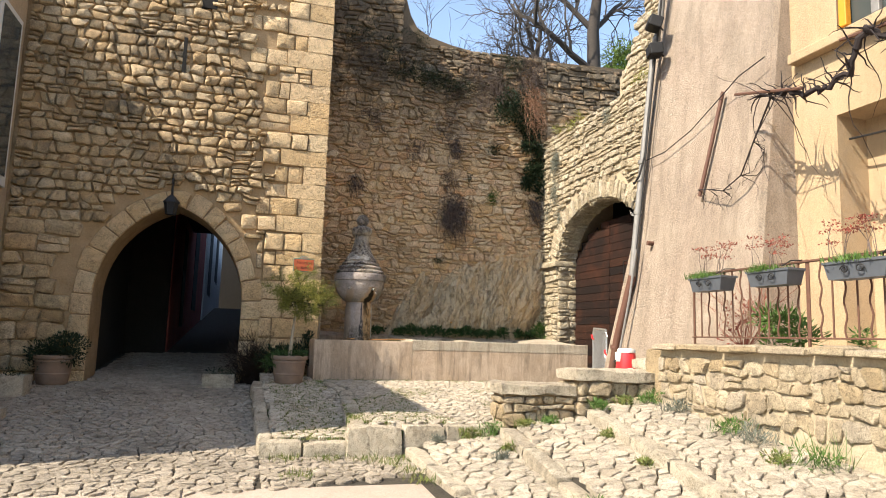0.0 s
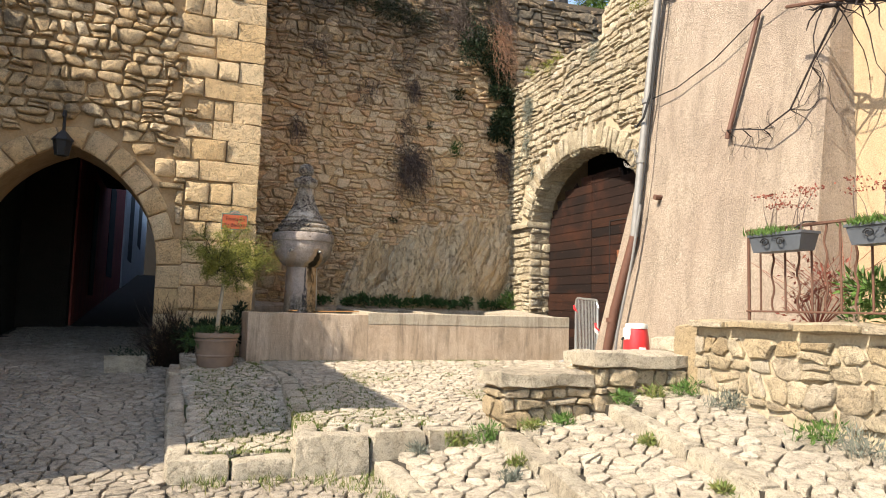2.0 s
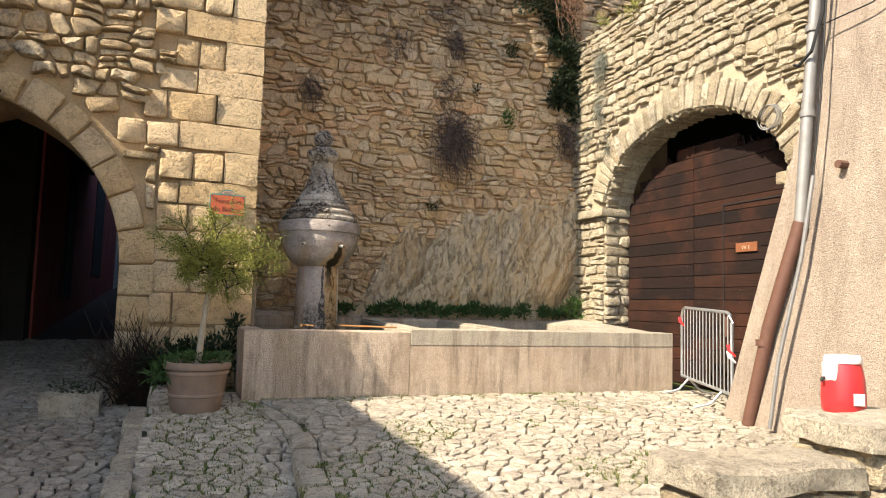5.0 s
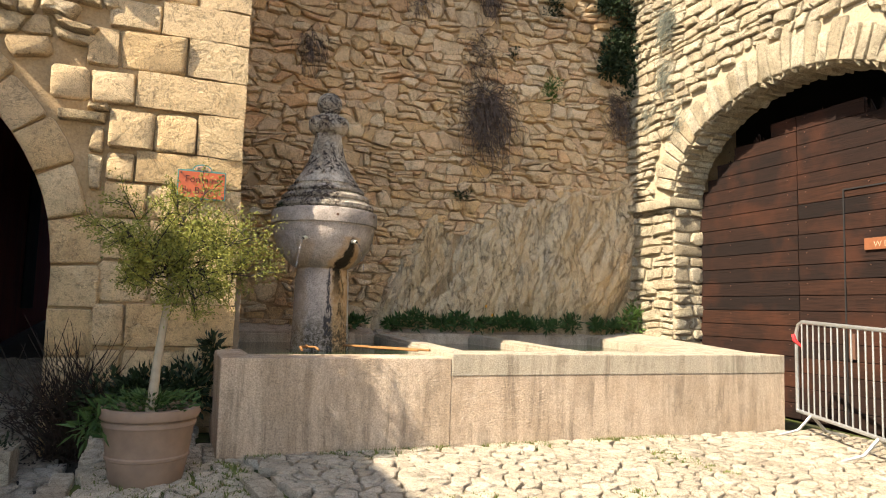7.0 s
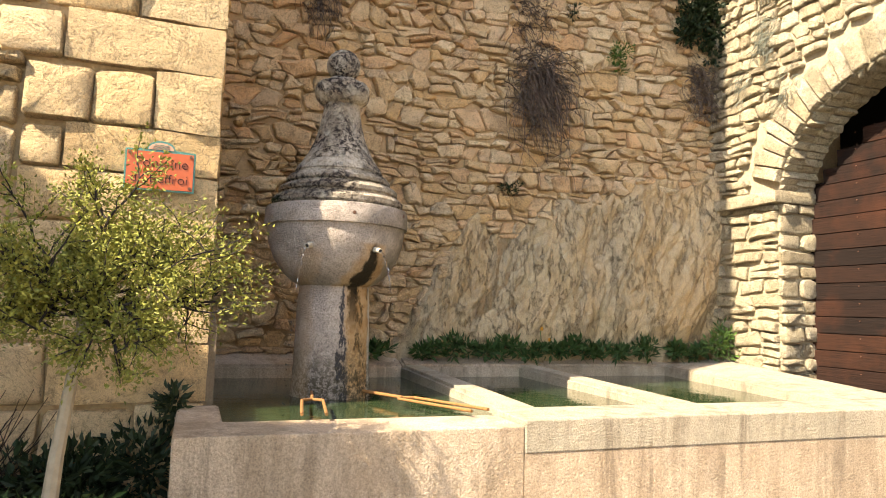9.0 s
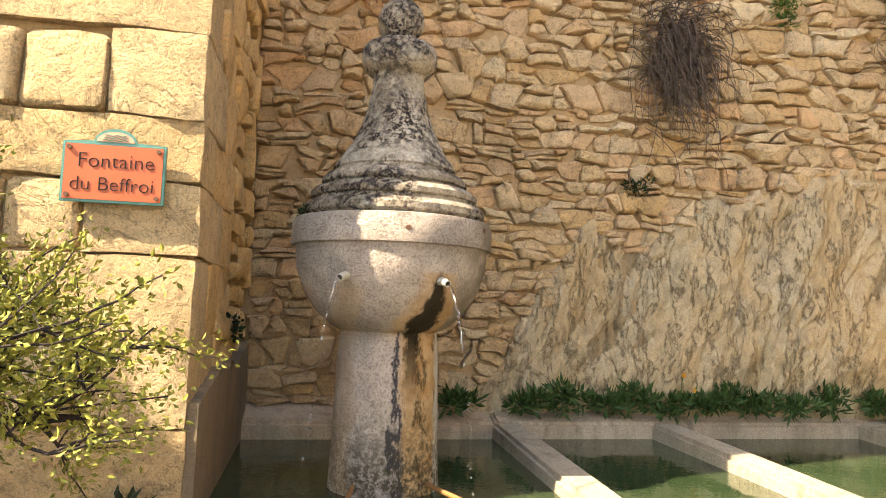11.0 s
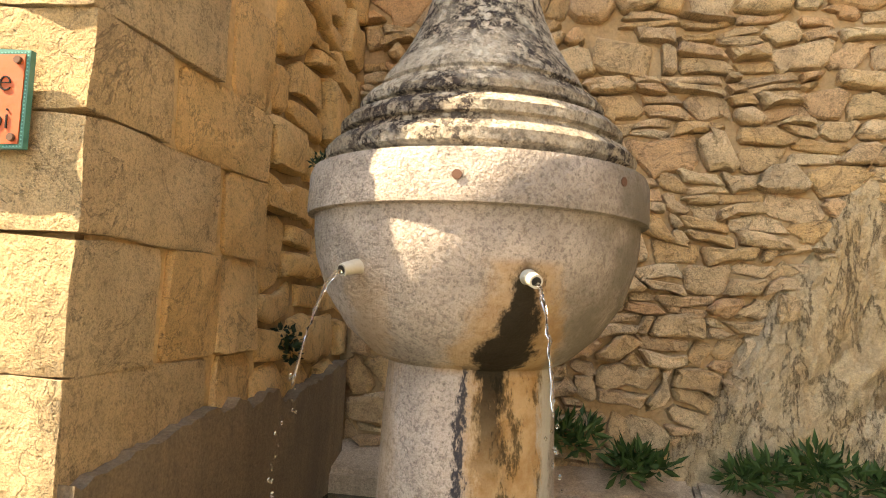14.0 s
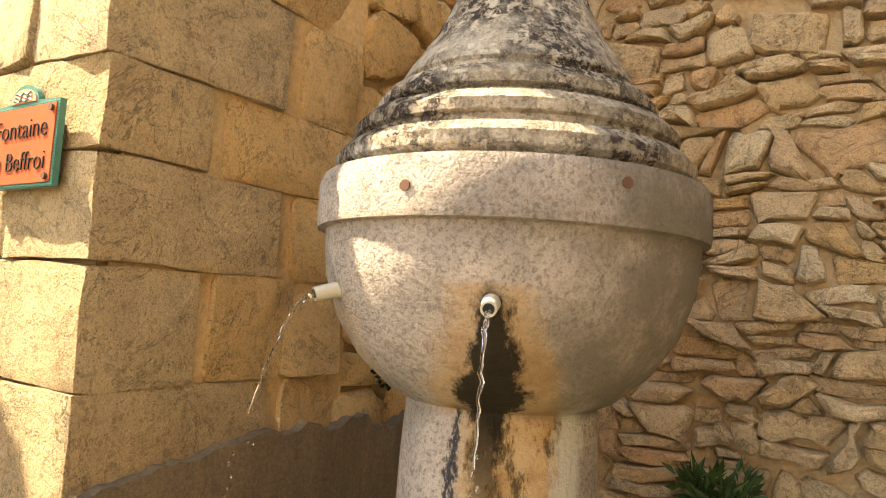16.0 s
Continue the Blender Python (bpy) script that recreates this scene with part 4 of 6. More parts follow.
def rock_mat():
    """Living rock: tan and grey patches, rusty runs, fine steep fissures with shade put into their colour."""
    m = Nodes("natural_rock_bedded", 0.92)
    band = m.noise(1.3, 6, 0.65, (1.3, 1.0, 0.6), 0.4)
    hew = m.noise(13, 8, 0.72, (1.2, 1.0, 0.7))
    fine = m.noise(90, 4, 0.7)
    speck = m.noise(230, 2, 0.7)
    col = m.ramp(band, [(0.30, (0.48, 0.33, 0.175)), (0.44, (0.62, 0.44, 0.25)), (0.56, (0.61, 0.47, 0.30)), (0.68, (0.54, 0.43, 0.295))])
    grey = m.ramp(m.noise(1.9, 5, 0.7, (1.6, 1.0, 0.5), 0.5), [(0.50, 0.0), (0.64, 1.0)])
    col = m.mix(m.math("MULTIPLY", grey, 0.35), col, (0.42, 0.36, 0.28))
    rusty = m.ramp(m.noise(2.6, 5, 0.7, (2.2, 1.0, 0.5), 0.3), [(0.56, 0.0), (0.70, 1.0)])
    col = m.mix(m.math("MULTIPLY", rusty, 0.5), col, (0.52, 0.29, 0.11))
    col = m.mix(0.45, col, m.ramp(hew, [(0.38, 0.5), (0.52, 1.0)]), "MULTIPLY")
    col = m.mix(0.5, col, m.ramp(fine, [(0.35, 0.5), (0.55, 1.0)]), "MULTIPLY")
    col = m.mix(0.45, col, m.ramp(speck, [(0.36, 0.5), (0.52, 1.0)]), "MULTIPLY")
    f1 = m.noise(2.2, 8, 0.72, (2.0, 1.0, 0.7), 0.1)
    c1 = m.ramp(m.math("ABSOLUTE", m.math("SUBTRACT", f1, 0.5)), [(0.0, 0.0), (0.012, 1.0)])
    # Fissures darkened in colour to deepen the relief.
    col = m.mix(m.math("MULTIPLY", m.math("SUBTRACT", 1.0, c1), 0.65), col, (0.10, 0.07, 0.045))
    h = m.math("ADD", m.math("MULTIPLY", hew, 1.0), m.math("MULTIPLY", c1, 0.4))
    m.bump(m.math("ADD", h, m.math("ADD", m.math("MULTIPLY", band, 0.8), m.math("MULTIPLY", fine, 0.25))), 1.0, 0.035)
    return m.done(col)


M["rock"] = rock_mat()


# ---- plant helpers ----
def leaf(b, p, d, length, width, r, fold=0.25):
    """One pointed leaf from p along d."""
    d = d.normalized()
    s = d.cross(Vector((r.gauss(0, 1), r.gauss(0, 1), r.gauss(0, 1))))
    if s.length < 1e-3:
        return
    s.normalize()
    n = d.cross(s)
    m = p + d * length * 0.45
    b.add([p, m + s * width / 2 + n * width * fold, p + d * length, m - s * width / 2 + n * width * fold], [(0, 1, 2), (0, 2, 3)])


def rand_dir(r):
    return Vector((r.gauss(0, 1), r.gauss(0, 1), r.gauss(0, 1))).normalized()


def leaf_mass(b, c, rad, n, ll, lw, r, up=0.3, lumps=6):
    """Leaves in several uneven lumps round a centre."""
    c = Vector(c)
    cs = [c + Vector((rad[0] * r.uniform(-.7, .7), rad[1] * r.uniform(-.7, .7), rad[2] * r.uniform(-.7, .7))) for _ in range(lumps)]
    for i in range(n):
        k = r.choice(cs)
        d = rand_dir(r)
        q = r.random() ** 0.5 * 0.55
        p = k + Vector((d.x * rad[0], d.y * rad[1], d.z * rad[2])) * q
        leaf(b, p, d + Vector((0, 0, up)) + rand_dir(r) * 0.6, ll * r.uniform(0.6, 1.3), lw * r.uniform(0.7, 1.2), r)


def stem(b, pts, r0, r1, n=4):
    k = len(pts)
    b.add(*tube_data(pts, [r0 + (r1 - r0) * i / (k - 1) for i in range(k)], n, False))


def tuft(b, c, n, h, spread, r, w=0.006):
    """Blades of grass."""
    for i in range(n):
        p = Vector(c) + Vector((r.gauss(0, spread), r.gauss(0, spread), -0.01))
        d = Vector((r.gauss(0, .45), r.gauss(0, .45), 1)).normalized()
        leaf(b, p, d, h * r.uniform(0.5, 1.3), w * r.uniform(0.8, 1.6), r)


def plant(name, label, category, build, mat, seed, group=""):
    b = Batch()
    build(b, random.Random(seed))
    return tagged(b.make(name, M[mat]), label, category, group)


# ---- water of the spouts ----
def glass_mat():
    m = Nodes("clear_water", 0.05)
    m.b.inputs["Transmission Weight"].default_value = 1.0
    m.b.inputs["IOR"].default_value = 1.33
    return m.done((0.9, 0.92, 0.92))


M["stream"] = glass_mat()
SP = ((1.9165, 12.4467, 2.365), (2.336, 12.4155, 2.355))


def spouts_and_streams():
    f = bpy.data.objects["fountain"]
    for i, s in enumerate(SP):
        s = Vector(s)
        d = Vector((s.x - FX, s.y - FY, 0)).normalized()
        sp = tube("spout", [s - d * 0.06, s, s + d * 0.045 - Vector((0, 0, 0.012))], [0.019, 0.018, 0.016], M["spout"], f, 14, "pale worn pipe spout")
        # Black disc on the tip in place of the shade in the bore.
        vv, ff = tube_data([s + d * 0.0445 - Vector((0, 0, 0.0115)), s + d * 0.0462 - Vector((0, 0, 0.0122))], 0.0115, 12)
        mesh_ob("bore", vv, ff, M["black"], sp, True, "black disc standing for the shaded bore")
        w = thing("water_stream", "thin stream of clear water falling into the basin", "water", "water streams", (0, 0, 0))
        r = random.Random(30 + i)
        v0 = 0.52
        pts, rad = [], []
        p0 = s + d * 0.045 - Vector((0, 0, 0.016))
        T = math.sqrt(2 * (p0.z - 1.385) / 9.81)
        for k in range(26):
            t = T * 0.52 * k / 25
            pts.append(p0 + d * v0 * t + Vector((r.gauss(0, .0015), r.gauss(0, .0015), -4.905 * t * t)))
            rad.append(0.0055 * (1 - 0.55 * k / 25) * r.uniform(0.75, 1.25))
        tube("jet", pts, rad, M["stream"], w, 7)
        b = Batch()
        for k in range(26):
            t = T * (0.5 + 0.5 * (k / 26) ** 0.9)
            c = p0 + d * v0 * t + Vector((r.gauss(0, .006), r.gauss(0, .006), -4.905 * t * t))
            q = r.uniform(0.002, 0.0055)
            for j in range(2 if r.random() < .3 else 1):
                c2 = c + Vector((r.gauss(0, .008), r.gauss(0, .008), r.gauss(0, .01))) * j
                vs, fs = tube_data([c2 + Vector((0, 0, h * q)) for h in (-1.2, -.8, 0, .8, 1.3)], [q * .1, q * .75, q, q * .7, q * .1], 6)
                b.add(vs, fs)
        b.make("drops", M["stream"], w, True)["kind"] = "stuff"
    for p in ((2.17, 12.347, 2.575), (2.545, 12.545, 2.60)):
        p = Vector(p)
        d = Vector((p.x - FX, p.y - FY, 0)).normalized()
        q = Vector((FX, FY, p.z)) + d * 0.478
        tube("bolt", [q, q + d * 0.012], 0.012, M["rust"], f, 8, "rusted bolt stub")


M["spout"] = flat_mat("pale_spout", (0.50, 0.47, 0.40), 0.5, 0, 0.4, 40)
spouts_and_streams()


def bucket_rest(x0, y0, x1, y1):
    """A forked iron bar from the shaft to the rim, on which buckets stood."""
    t = thing("bucket_rest", "rusty yellow forked iron bar over the water", "iron bar", "bucket rests")
    a, c = Vector((x0, y0, 1.43)), Vector((x1, y1, 1.455))
    m = a + (c - a) * 0.40
    s = (c - a).cross(Vector((0, 0, 1))).normalized() * 0.06
    tube("bar", [a, m], 0.011, M["rust_yellow"], t, 8)
    tube("prong", [m, m + s + (c - a) * 0.04, c + s], 0.009, M["rust_yellow"], t, 8)
    tube("prong", [m, m - s + (c - a) * 0.04, c - s], 0.009, M["rust_yellow"], t, 8)


M["rust_yellow"] = flat_mat("ochre_rust", (0.30, 0.14, 0.045), 0.8, 0.1, 0.8, 40)
bucket_rest(2.0, 12.64, 1.84, 11.56)
bucket_rest(2.33, 12.67, 2.72, 11.56)


# ---- the fountain's name plate ----
def text_mesh(name, body, size, m, mat, parent, label="", align="CENTER", depth=0.002):
    c = bpy.data.curves.new(name, "FONT")
    c.body, c.size, c.align_x, c.extrude = body, size, align, depth
    c.offset = -0.020 * size
    tmp = new(name + "_curve", c)
    me = bpy.data.meshes.new_from_object(tmp.evaluated_get(bpy.context.evaluated_depsgraph_get()))
    bpy.data.objects.remove(tmp)
    me.materials.clear()
    me.materials.append(mat)
    me.transform(m)
    ob = new(name, me)
    ob.parent = parent
    if label:
        ob["label"] = label
    return ob


def name_plate():
    t = thing("name_plate", "orange enamel plate lettered Fontaine du Beffroi on the tower", "sign")
    cx, cz, y = 1.04, 2.695, 12.165
    f = lambda u, v, d: (cx + u, y - d, cz + v)
    def outline(w, h, rad, c):
        top = [(c * math.cos(a), h + 0.72 * c * math.sin(a)) for a in lin(0.12, math.pi - 0.12, 14)]
        return [(-w, -h), (w, -h), (w, h)] + top + [(-w, h)]
    part("border", prism(outline(0.18, 0.112, 0, 0.075), f, -0.012, 0.004), M["sign_green"], t, "dark green dotted border")
    part("panel", prism([(-0.17, -0.102), (0.17, -0.102), (0.17, 0.102), (-0.17, 0.102)], f, 0.0045, 0.008), M["sign_orange"], t, "orange panel")
    part("crest", prism([(0.066 * math.cos(a), 0.114 + 0.04 * math.sin(a)) for a in lin(0.05, math.pi - 0.05, 14)], f, 0.0045, 0.007), M["crest"], t, "small arched crest with blue waves")
    for k in range(3):
        tube("wave", [Vector(f(-0.045 + 0.0075 * i + 0.004 * k, 0.122 + 0.009 * k + 0.003 * math.sin(i * 1.4), 0.0085)) for i in range(13 - k)], 0.0016, M["sign_green"], t, 5)
    m = Matrix.Translation((cx + 0.008, y - 0.009, cz + 0.018)) @ Matrix.Rotation(radians(90), 4, "X")
    text_mesh("lettering", "Fontaine", 0.078, m, M["black_letter"], t)
    m = Matrix.Translation((cx - 0.002, y - 0.009, cz - 0.068)) @ Matrix.Rotation(radians(90), 4, "X")
    text_mesh("lettering", "du Beffroi", 0.074, m, M["black_letter"], t)
    for u in (-0.155, 0.155):
        for v in (-0.088, 0.088):
            tube("screw", [f(u, v, 0.006), f(u, v, 0.016)], 0.009, M["rust"], t, 8)
    b = Batch()
    for u in lin(-0.175, 0.175, 42):
        for v in (-0.107, 0.107):
            b.add(*tube_data([f(u, v, 0.003), f(u, v, 0.0058)], 0.0018, 5))
    for v in lin(-0.1, 0.1, 24):
        for u in (-0.175, 0.175):
            b.add(*tube_data([f(u, v, 0.003), f(u, v, 0.0058)], 0.0018, 5))
    b.make("border_dots", M["teal"], t)["kind"] = "stuff"


M["crest"] = flat_mat("crest_pink", (0.60, 0.30, 0.20), 0.5, 0, 0.2)
M["teal"] = flat_mat("teal_dots", (0.12, 0.42, 0.36), 0.4, 0, 0.1)
M["black_letter"] = flat_mat("dark_lettering", (0.004, 0.006, 0.008), 1.0, 0, 0.05)
name_plate()


# ---- fittings of the gate ----
def gate_fittings():
    g = bpy.data.objects["wooden_gate"]
    x = 6.795
    p = part("name_board", box(x - 0.02, x, 10.63, 10.95, 2.43, 2.54, 0.004), M["wood_light"], g, "small board with carved letters W E")
    m = Matrix.Translation((x - 0.0205, 10.79, 2.455)) @ Matrix.Rotation(radians(-90), 4, "Z") @ Matrix.Rotation(radians(90), 4, "X")
    text_mesh("lettering", "W E", 0.075, m, M["letter_pale"], p)
    part("wicket_edge", box(x - 0.006, x + 0.004, 11.155, 11.17, 0.8, 3.02), M["black"], g)
    part("wicket_edge", box(x - 0.006, x + 0.004, 9.9, 11.17, 3.02, 3.033), M["black"], g)
    part("latch", box(x - 0.03, x, 11.06, 11.12, 1.42, 1.66, 0.005), M["rust"], g, "rusted latch")
    b = Batch()
    for z in np.arange(0.85, 3.9, 0.155):
        for y in (11.8, 11.58, 10.9, 12.6):
            b.add(*tube_data([(x - 0.006, y, z + 0.05), (x + 0.002, y, z + 0.05)], 0.006, 6))
    b.make("nails", M["rust"], g)["kind"] = "stuff"


M["wood_light"] = flat_mat("reddish_board", (0.22, 0.08, 0.035), 0.5, 0, 0.4, 25)
M["letter_pale"] = flat_mat("pale_letters", (0.5, 0.35, 0.25), 0.6, 0, 0.1)
gate_fittings()


# ---- crowd barrier ----
def barrier():
    t = thing("crowd_barrier", "galvanised steel crowd barrier standing before the gate", "barrier")
    A, B = Vector((6.18, 11.18, 0)), Vector((5.73, 9.93, 0))
    d = (B - A).normalized()
    L = (B - A).length
    za, zb = 0.77, 0.72
    P = lambda s, z: A + d * s + Vector((0, 0, z + za + (zb - za) * s / L))
    top, bot = 0.99, 0.19
    loop = [P(0, bot), P(0, top - 0.1), P(0.03, top - 0.03), P(0.1, top), P(L - 0.1, top), P(L - 0.03, top - 0.03), P(L, top - 0.1), P(L, bot), P(0, bot)]
    tube("frame", loop, 0.017, M["steel"], t, 8)
    for i in range(1, 15):
        s = L * i / 15
        tube("bar", [P(s, bot), P(s, top)], 0.0075, M["steel"], t, 6)
    n = d.cross(Vector((0, 0, 1)))
    for s in (0.22, L - 0.22):
        tube("foot", [P(s, bot), P(s, 0.06) + n * 0.12, P(s, 0.012) + n * 0.30], 0.013, M["steel"], t, 6)
        tube("foot", [P(s, bot), P(s, 0.06) - n * 0.12, P(s, 0.012) - n * 0.30], 0.013, M["steel"], t, 6)
    for k, (s, z, m) in enumerate(((L - 0.02, 0.62, "red"), (L - 0.02, 0.56, "white"), (0.0, 0.82, "red"))):
        q = P(s, z)
        tube("tape", [q + Vector((-.02, .02, .05)), q + Vector((-.025, 0, 0)), q + Vector((.01, -.05, -.06))], [0.018, 0.02, 0.008], M[m], t, 6, "torn scrap of warning tape")


barrier()


# ---- drinks cooler ----
def cooler():
    loc = (4.98, 8.12, 1.045)
    t = thing("drinks_cooler", "red and white plastic drinks cooler with a round lid", "cooler", "", loc)
    lathe("body", [(0.0, 0.0), (0.128, 0.0), (0.138, 0.015), (0.142, 0.10), (0.134, 0.23), (0.120, 0.31), (0.114, 0.335)], M["red"], t, (0, 0, 0), 36)
    lathe("lid", [(0.114, 0.335), (0.121, 0.338), (0.121, 0.372), (0.108, 0.392), (0.0, 0.398)], M["white"], t, (0, 0, 0), 36, "white screw lid")
    part("label", box(-0.146, -0.136, -0.08, -0.01, 0.06, 0.14, 0.002, Matrix.Rotation(radians(60), 4, "Z")), M["white"], t, "small white paper label")
    part("shoulder", box(-0.136, -0.09, -0.035, 0.075, 0.21, 0.345, 0.016, Matrix.Rotation(radians(8), 4, "Z")), M["white"], t, "white moulded shoulder")
    tube("tap", [(-0.12, 0.03, 0.235), (-0.155, 0.035, 0.23), (-0.165, 0.035, 0.21)], 0.012, M["black"], t, 8, "black push tap")
    ft = tagged(part("stone_footing", box(4.72, 5.5, 7.85, 8.4, 0.5, 1.045, 0.03), M["kerb"]), "stone footing against the house wall", "stone footing")


cooler()


# ---- pipes and lamps on the house ----
def pipes():
    t = thing("downpipe", "zinc downpipe with a brown cast-iron foot", "pipe")
    tube("upper_pipe", [(6.22, 8.80, 8.2), (6.10, 8.92, 6.6), (6.02, 9.0, 6.0), (5.92, 9.05, 4.9), (5.77, 9.05, 3.6), (5.65, 9.05, 2.48)], 0.05, M["zinc"], t, 14)
    tube("foot_pipe", [(5.655, 9.048, 2.52), (5.55, 9.30, 1.6), (5.50, 9.5, 0.7)], 0.058, M["pipe_brown"], t, 14, "brown cast-iron foot")
    for q in ((6.06, 8.96, 6.3), (5.845, 9.05, 4.3), (5.76, 9.05, 3.5), (5.53, 9.35, 1.45)):
        q = Vector(q)
        tube("collar", [q + Vector((0, 0, -.03)), q + Vector((0, 0, .03))], 0.064, M["zinc"] if q.z > 2 else M["pipe_brown"], t, 14)
    c = thing("conduit", "thin grey conduit fixed to the plaster", "pipe")
    tube("tube", [(5.62, 8.88, 2.9), (5.55, 8.95, 2.2), (5.46, 9.12, 1.3), (5.44, 9.2, 0.72)], 0.018, M["zinc"], c, 8)
    c = thing("power_cable", "loose black cables clipped along the downpipe", "cable")
    tube("cable", [(6.15, 8.74, 8.0), (6.0, 8.86, 6.2), (5.88, 8.93, 5.0), (5.82, 8.93, 4.4), (5.74, 8.98, 4.05), (5.74, 9.12, 3.96), (5.78, 9.2, 4.0)], 0.016, M["black"], c, 6)
    tube("cable", [(6.12, 8.70, 8.0), (5.96, 8.82, 6.2), (5.80, 8.88, 4.4), (5.70, 8.86, 3.6), (5.62, 8.88, 2.9)], 0.009, M["black"], c, 6)
    for z, tilt in ((6.45, 18), (6.02, -6)):
        f = thing("floodlight", "black floodlight bracketed to the downpipe", "floodlight", "floodlights", (5.93, 8.78, z))
        m = Matrix.Rotation(radians(-20), 4, "Z") @ Matrix.Rotation(radians(tilt), 4, "Y")
        part("housing", box(-0.12, 0.08, -0.13, 0.13, -0.09, 0.09, 0.015, m), M["black"], f)
        part("glass", box(-0.132, -0.122, -0.11, 0.11, -0.07, 0.07, 0.003, m), M["black"], f)
        tube("bracket", [(0.0, 0.0, 0.0), (0.08, 0.02, -0.02), (0.2, 0.1, -0.02)], 0.014, M["black"], f, 6)
    k = thing("iron_tube", "rusty iron tube fixed slanting on the house wall", "pipe")
    tube("tube", [(5.94, 7.30, 4.84), (5.79, 7.62, 3.48)], 0.026, M["pipe_brown"], k, 10)
    k = thing("wall_stub", "rusty stub of an old bracket in the plaster", "bracket")
    tube("stub", [(5.70, 8.71, 2.98), (5.82, 8.71, 2.98)], 0.035, M["rust"], k, 8)
    k = thing("wall_cable", "thin dark cable sagging across the house wall", "cable")
    tube("cable", [(5.84, 8.95, 4.3), (5.86, 8.5, 4.32), (5.88, 7.9, 4.48), (5.9, 7.4, 4.72), (5.86, 6.9, 4.9), (5.9, 6.5, 5.0)], 0.007, M["black"], k, 5)
    k = thing("cable_coil", "coiled grey cable hanging by the gateway", "cable")
    for i in range(3):
        tube("coil", [(6.33 - 0.012 * i, 9.98 + 0.13 * math.cos(a) + 0.02 * i, 3.78 + 0.13 * math.sin(a)) for a in lin(0.3 * i, 5.6 + 0.3 * i, 18)], 0.006, M["zinc"], k, 5)


pipes()


# ---- railing with planters ----
def railing():
    t = thing("iron_railing", "rusty iron railing with straight and wavy bars", "railing")
    x = 4.62
    for y in (6.2, 4.68, 3.15, 1.6):
        tube("post", [(x, y, 1.5), (x, y, 2.26)], 0.014, M["rust"], t, 6)
    part("top_rail", box(x - 0.02, x + 0.02, 1.5, 6.22, 2.235, 2.255, 0.004), M["rust"], t)
    part("bottom_rail", box(x - 0.018, x + 0.018, 1.5, 6.22, 1.585, 1.60, 0.004), M["rust"], t)
    y = 6.08
    i = 0
    while y > 1.6:
        if i % 2:
            pts = [(x, y + 0.013 * math.sin(k * 1.25), 1.6 + 0.635 * k / 14) for k in range(15)]
        else:
            pts = [(x, y, 1.6), (x, y, 2.235)]
        tube("bar", pts, 0.0085, M["rust"], t, 6)
        y -= 0.118
        i += 1


railing()


def planter(y0, y1, seed, tall):
    t = thing("balcony_planter", "grey plastic window box hung on the railing", "planter", "window boxes")
    bm = bmesh.new()
    rows = [(0.09, 0.09, 2.045), (0.105, 0.06, 2.165), (0.115, 0.05, 2.165), (0.115, 0.05, 2.185), (0.098, 0.07, 2.185), (0.09, 0.09, 2.15)]
    rings = []
    for hw, ins, z in rows:
        rings.append([bm.verts.new((4.515 + sx * hw * 0.85, yy, z)) for sx, yy in ((-1, y0 + ins), (1, y0 + ins), (1, y1 - ins), (-1, y1 - ins))])
    for a, b in zip(rings, rings[1:]):
        for i in range(4):
            bm.faces.new((a[i], a[(i + 1) % 4], b[(i + 1) % 4], b[i]))
    bm.faces.new(rings[0])
    part("box", bm, M["planter"], t)
    part("soil", box(4.44, 4.59, y0 + 0.08, y1 - 0.08, 2.12, 2.155), M["soil"], t)
    yc = (y0 + y1) / 2
    for s in (-1, 1):
        pts = [(4.408, yc + s * (0.07 + 0.04 * math.cos(a) * (1 - a / 14)), 2.115 + 0.032 * math.sin(a) * (1 - a / 14)) for a in lin(0, 8, 22)]
        tube("scroll", pts, 0.005, M["black"], t, 5, "scrolled iron holder")
    tube("hook", [(4.41, y0 + 0.1, 2.2), (4.50, y0 + 0.1, 2.25), (4.62, y0 + 0.1, 2.26)], 0.006, M["black"], t, 5)
    r = random.Random(seed)
    p = thing("sedum_plant", "dried red stonecrop heads over fresh green leaves", "plant", "window box plants")
    b, g, w = Batch(), Batch(), Batch()
    for k in range(11 if tall else 8):
        yy = r.uniform(y0 + 0.08, y1 - 0.08)
        h = r.uniform(0.14, 0.34)
        e = Vector((4.46 + r.gauss(0, .06), yy + r.gauss(0, .07), 2.17 + h))
        stem(w, [Vector((4.47, yy, 2.16)), Vector((4.46, (yy + e.y) / 2, 2.17 + h * 0.6)), e], 0.004, 0.002)
        for j in range(26):
            q = e + Vector((r.gauss(0, .04), r.gauss(0, .045), r.gauss(0, .010)))
            leaf(b, q, rand_dir(r) + Vector((0, 0, .4)), 0.022, 0.016, r)
    for k in range(240):
        yy = r.gauss(yc + 0.05, (y1 - y0) * 0.16)
        q = Vector((4.46 + r.gauss(0, .045), min(max(yy, y0 + .04), y1 - .04), 2.165))
        leaf(g, q, rand_dir(r) * .7 + Vector((0, 0, 1)), 0.085 * r.uniform(.5, 1.3), 0.011, r)
    b.make("flower_heads", M["leaf_red"], p)
    g.make("leaves", M["leaf"], p)
    w.make("stems", M["twig"], p)


planter(5.47, 6.07, 1, False)
planter(4.63, 5.24, 2, False)
planter(3.70, 4.38, 3, True)


def yard_plant(b, r):
    leaf_mass(b, (4.98, 5.35, 1.66), (0.22, 0.36, 0.2), 700, 0.09, 0.022, r)


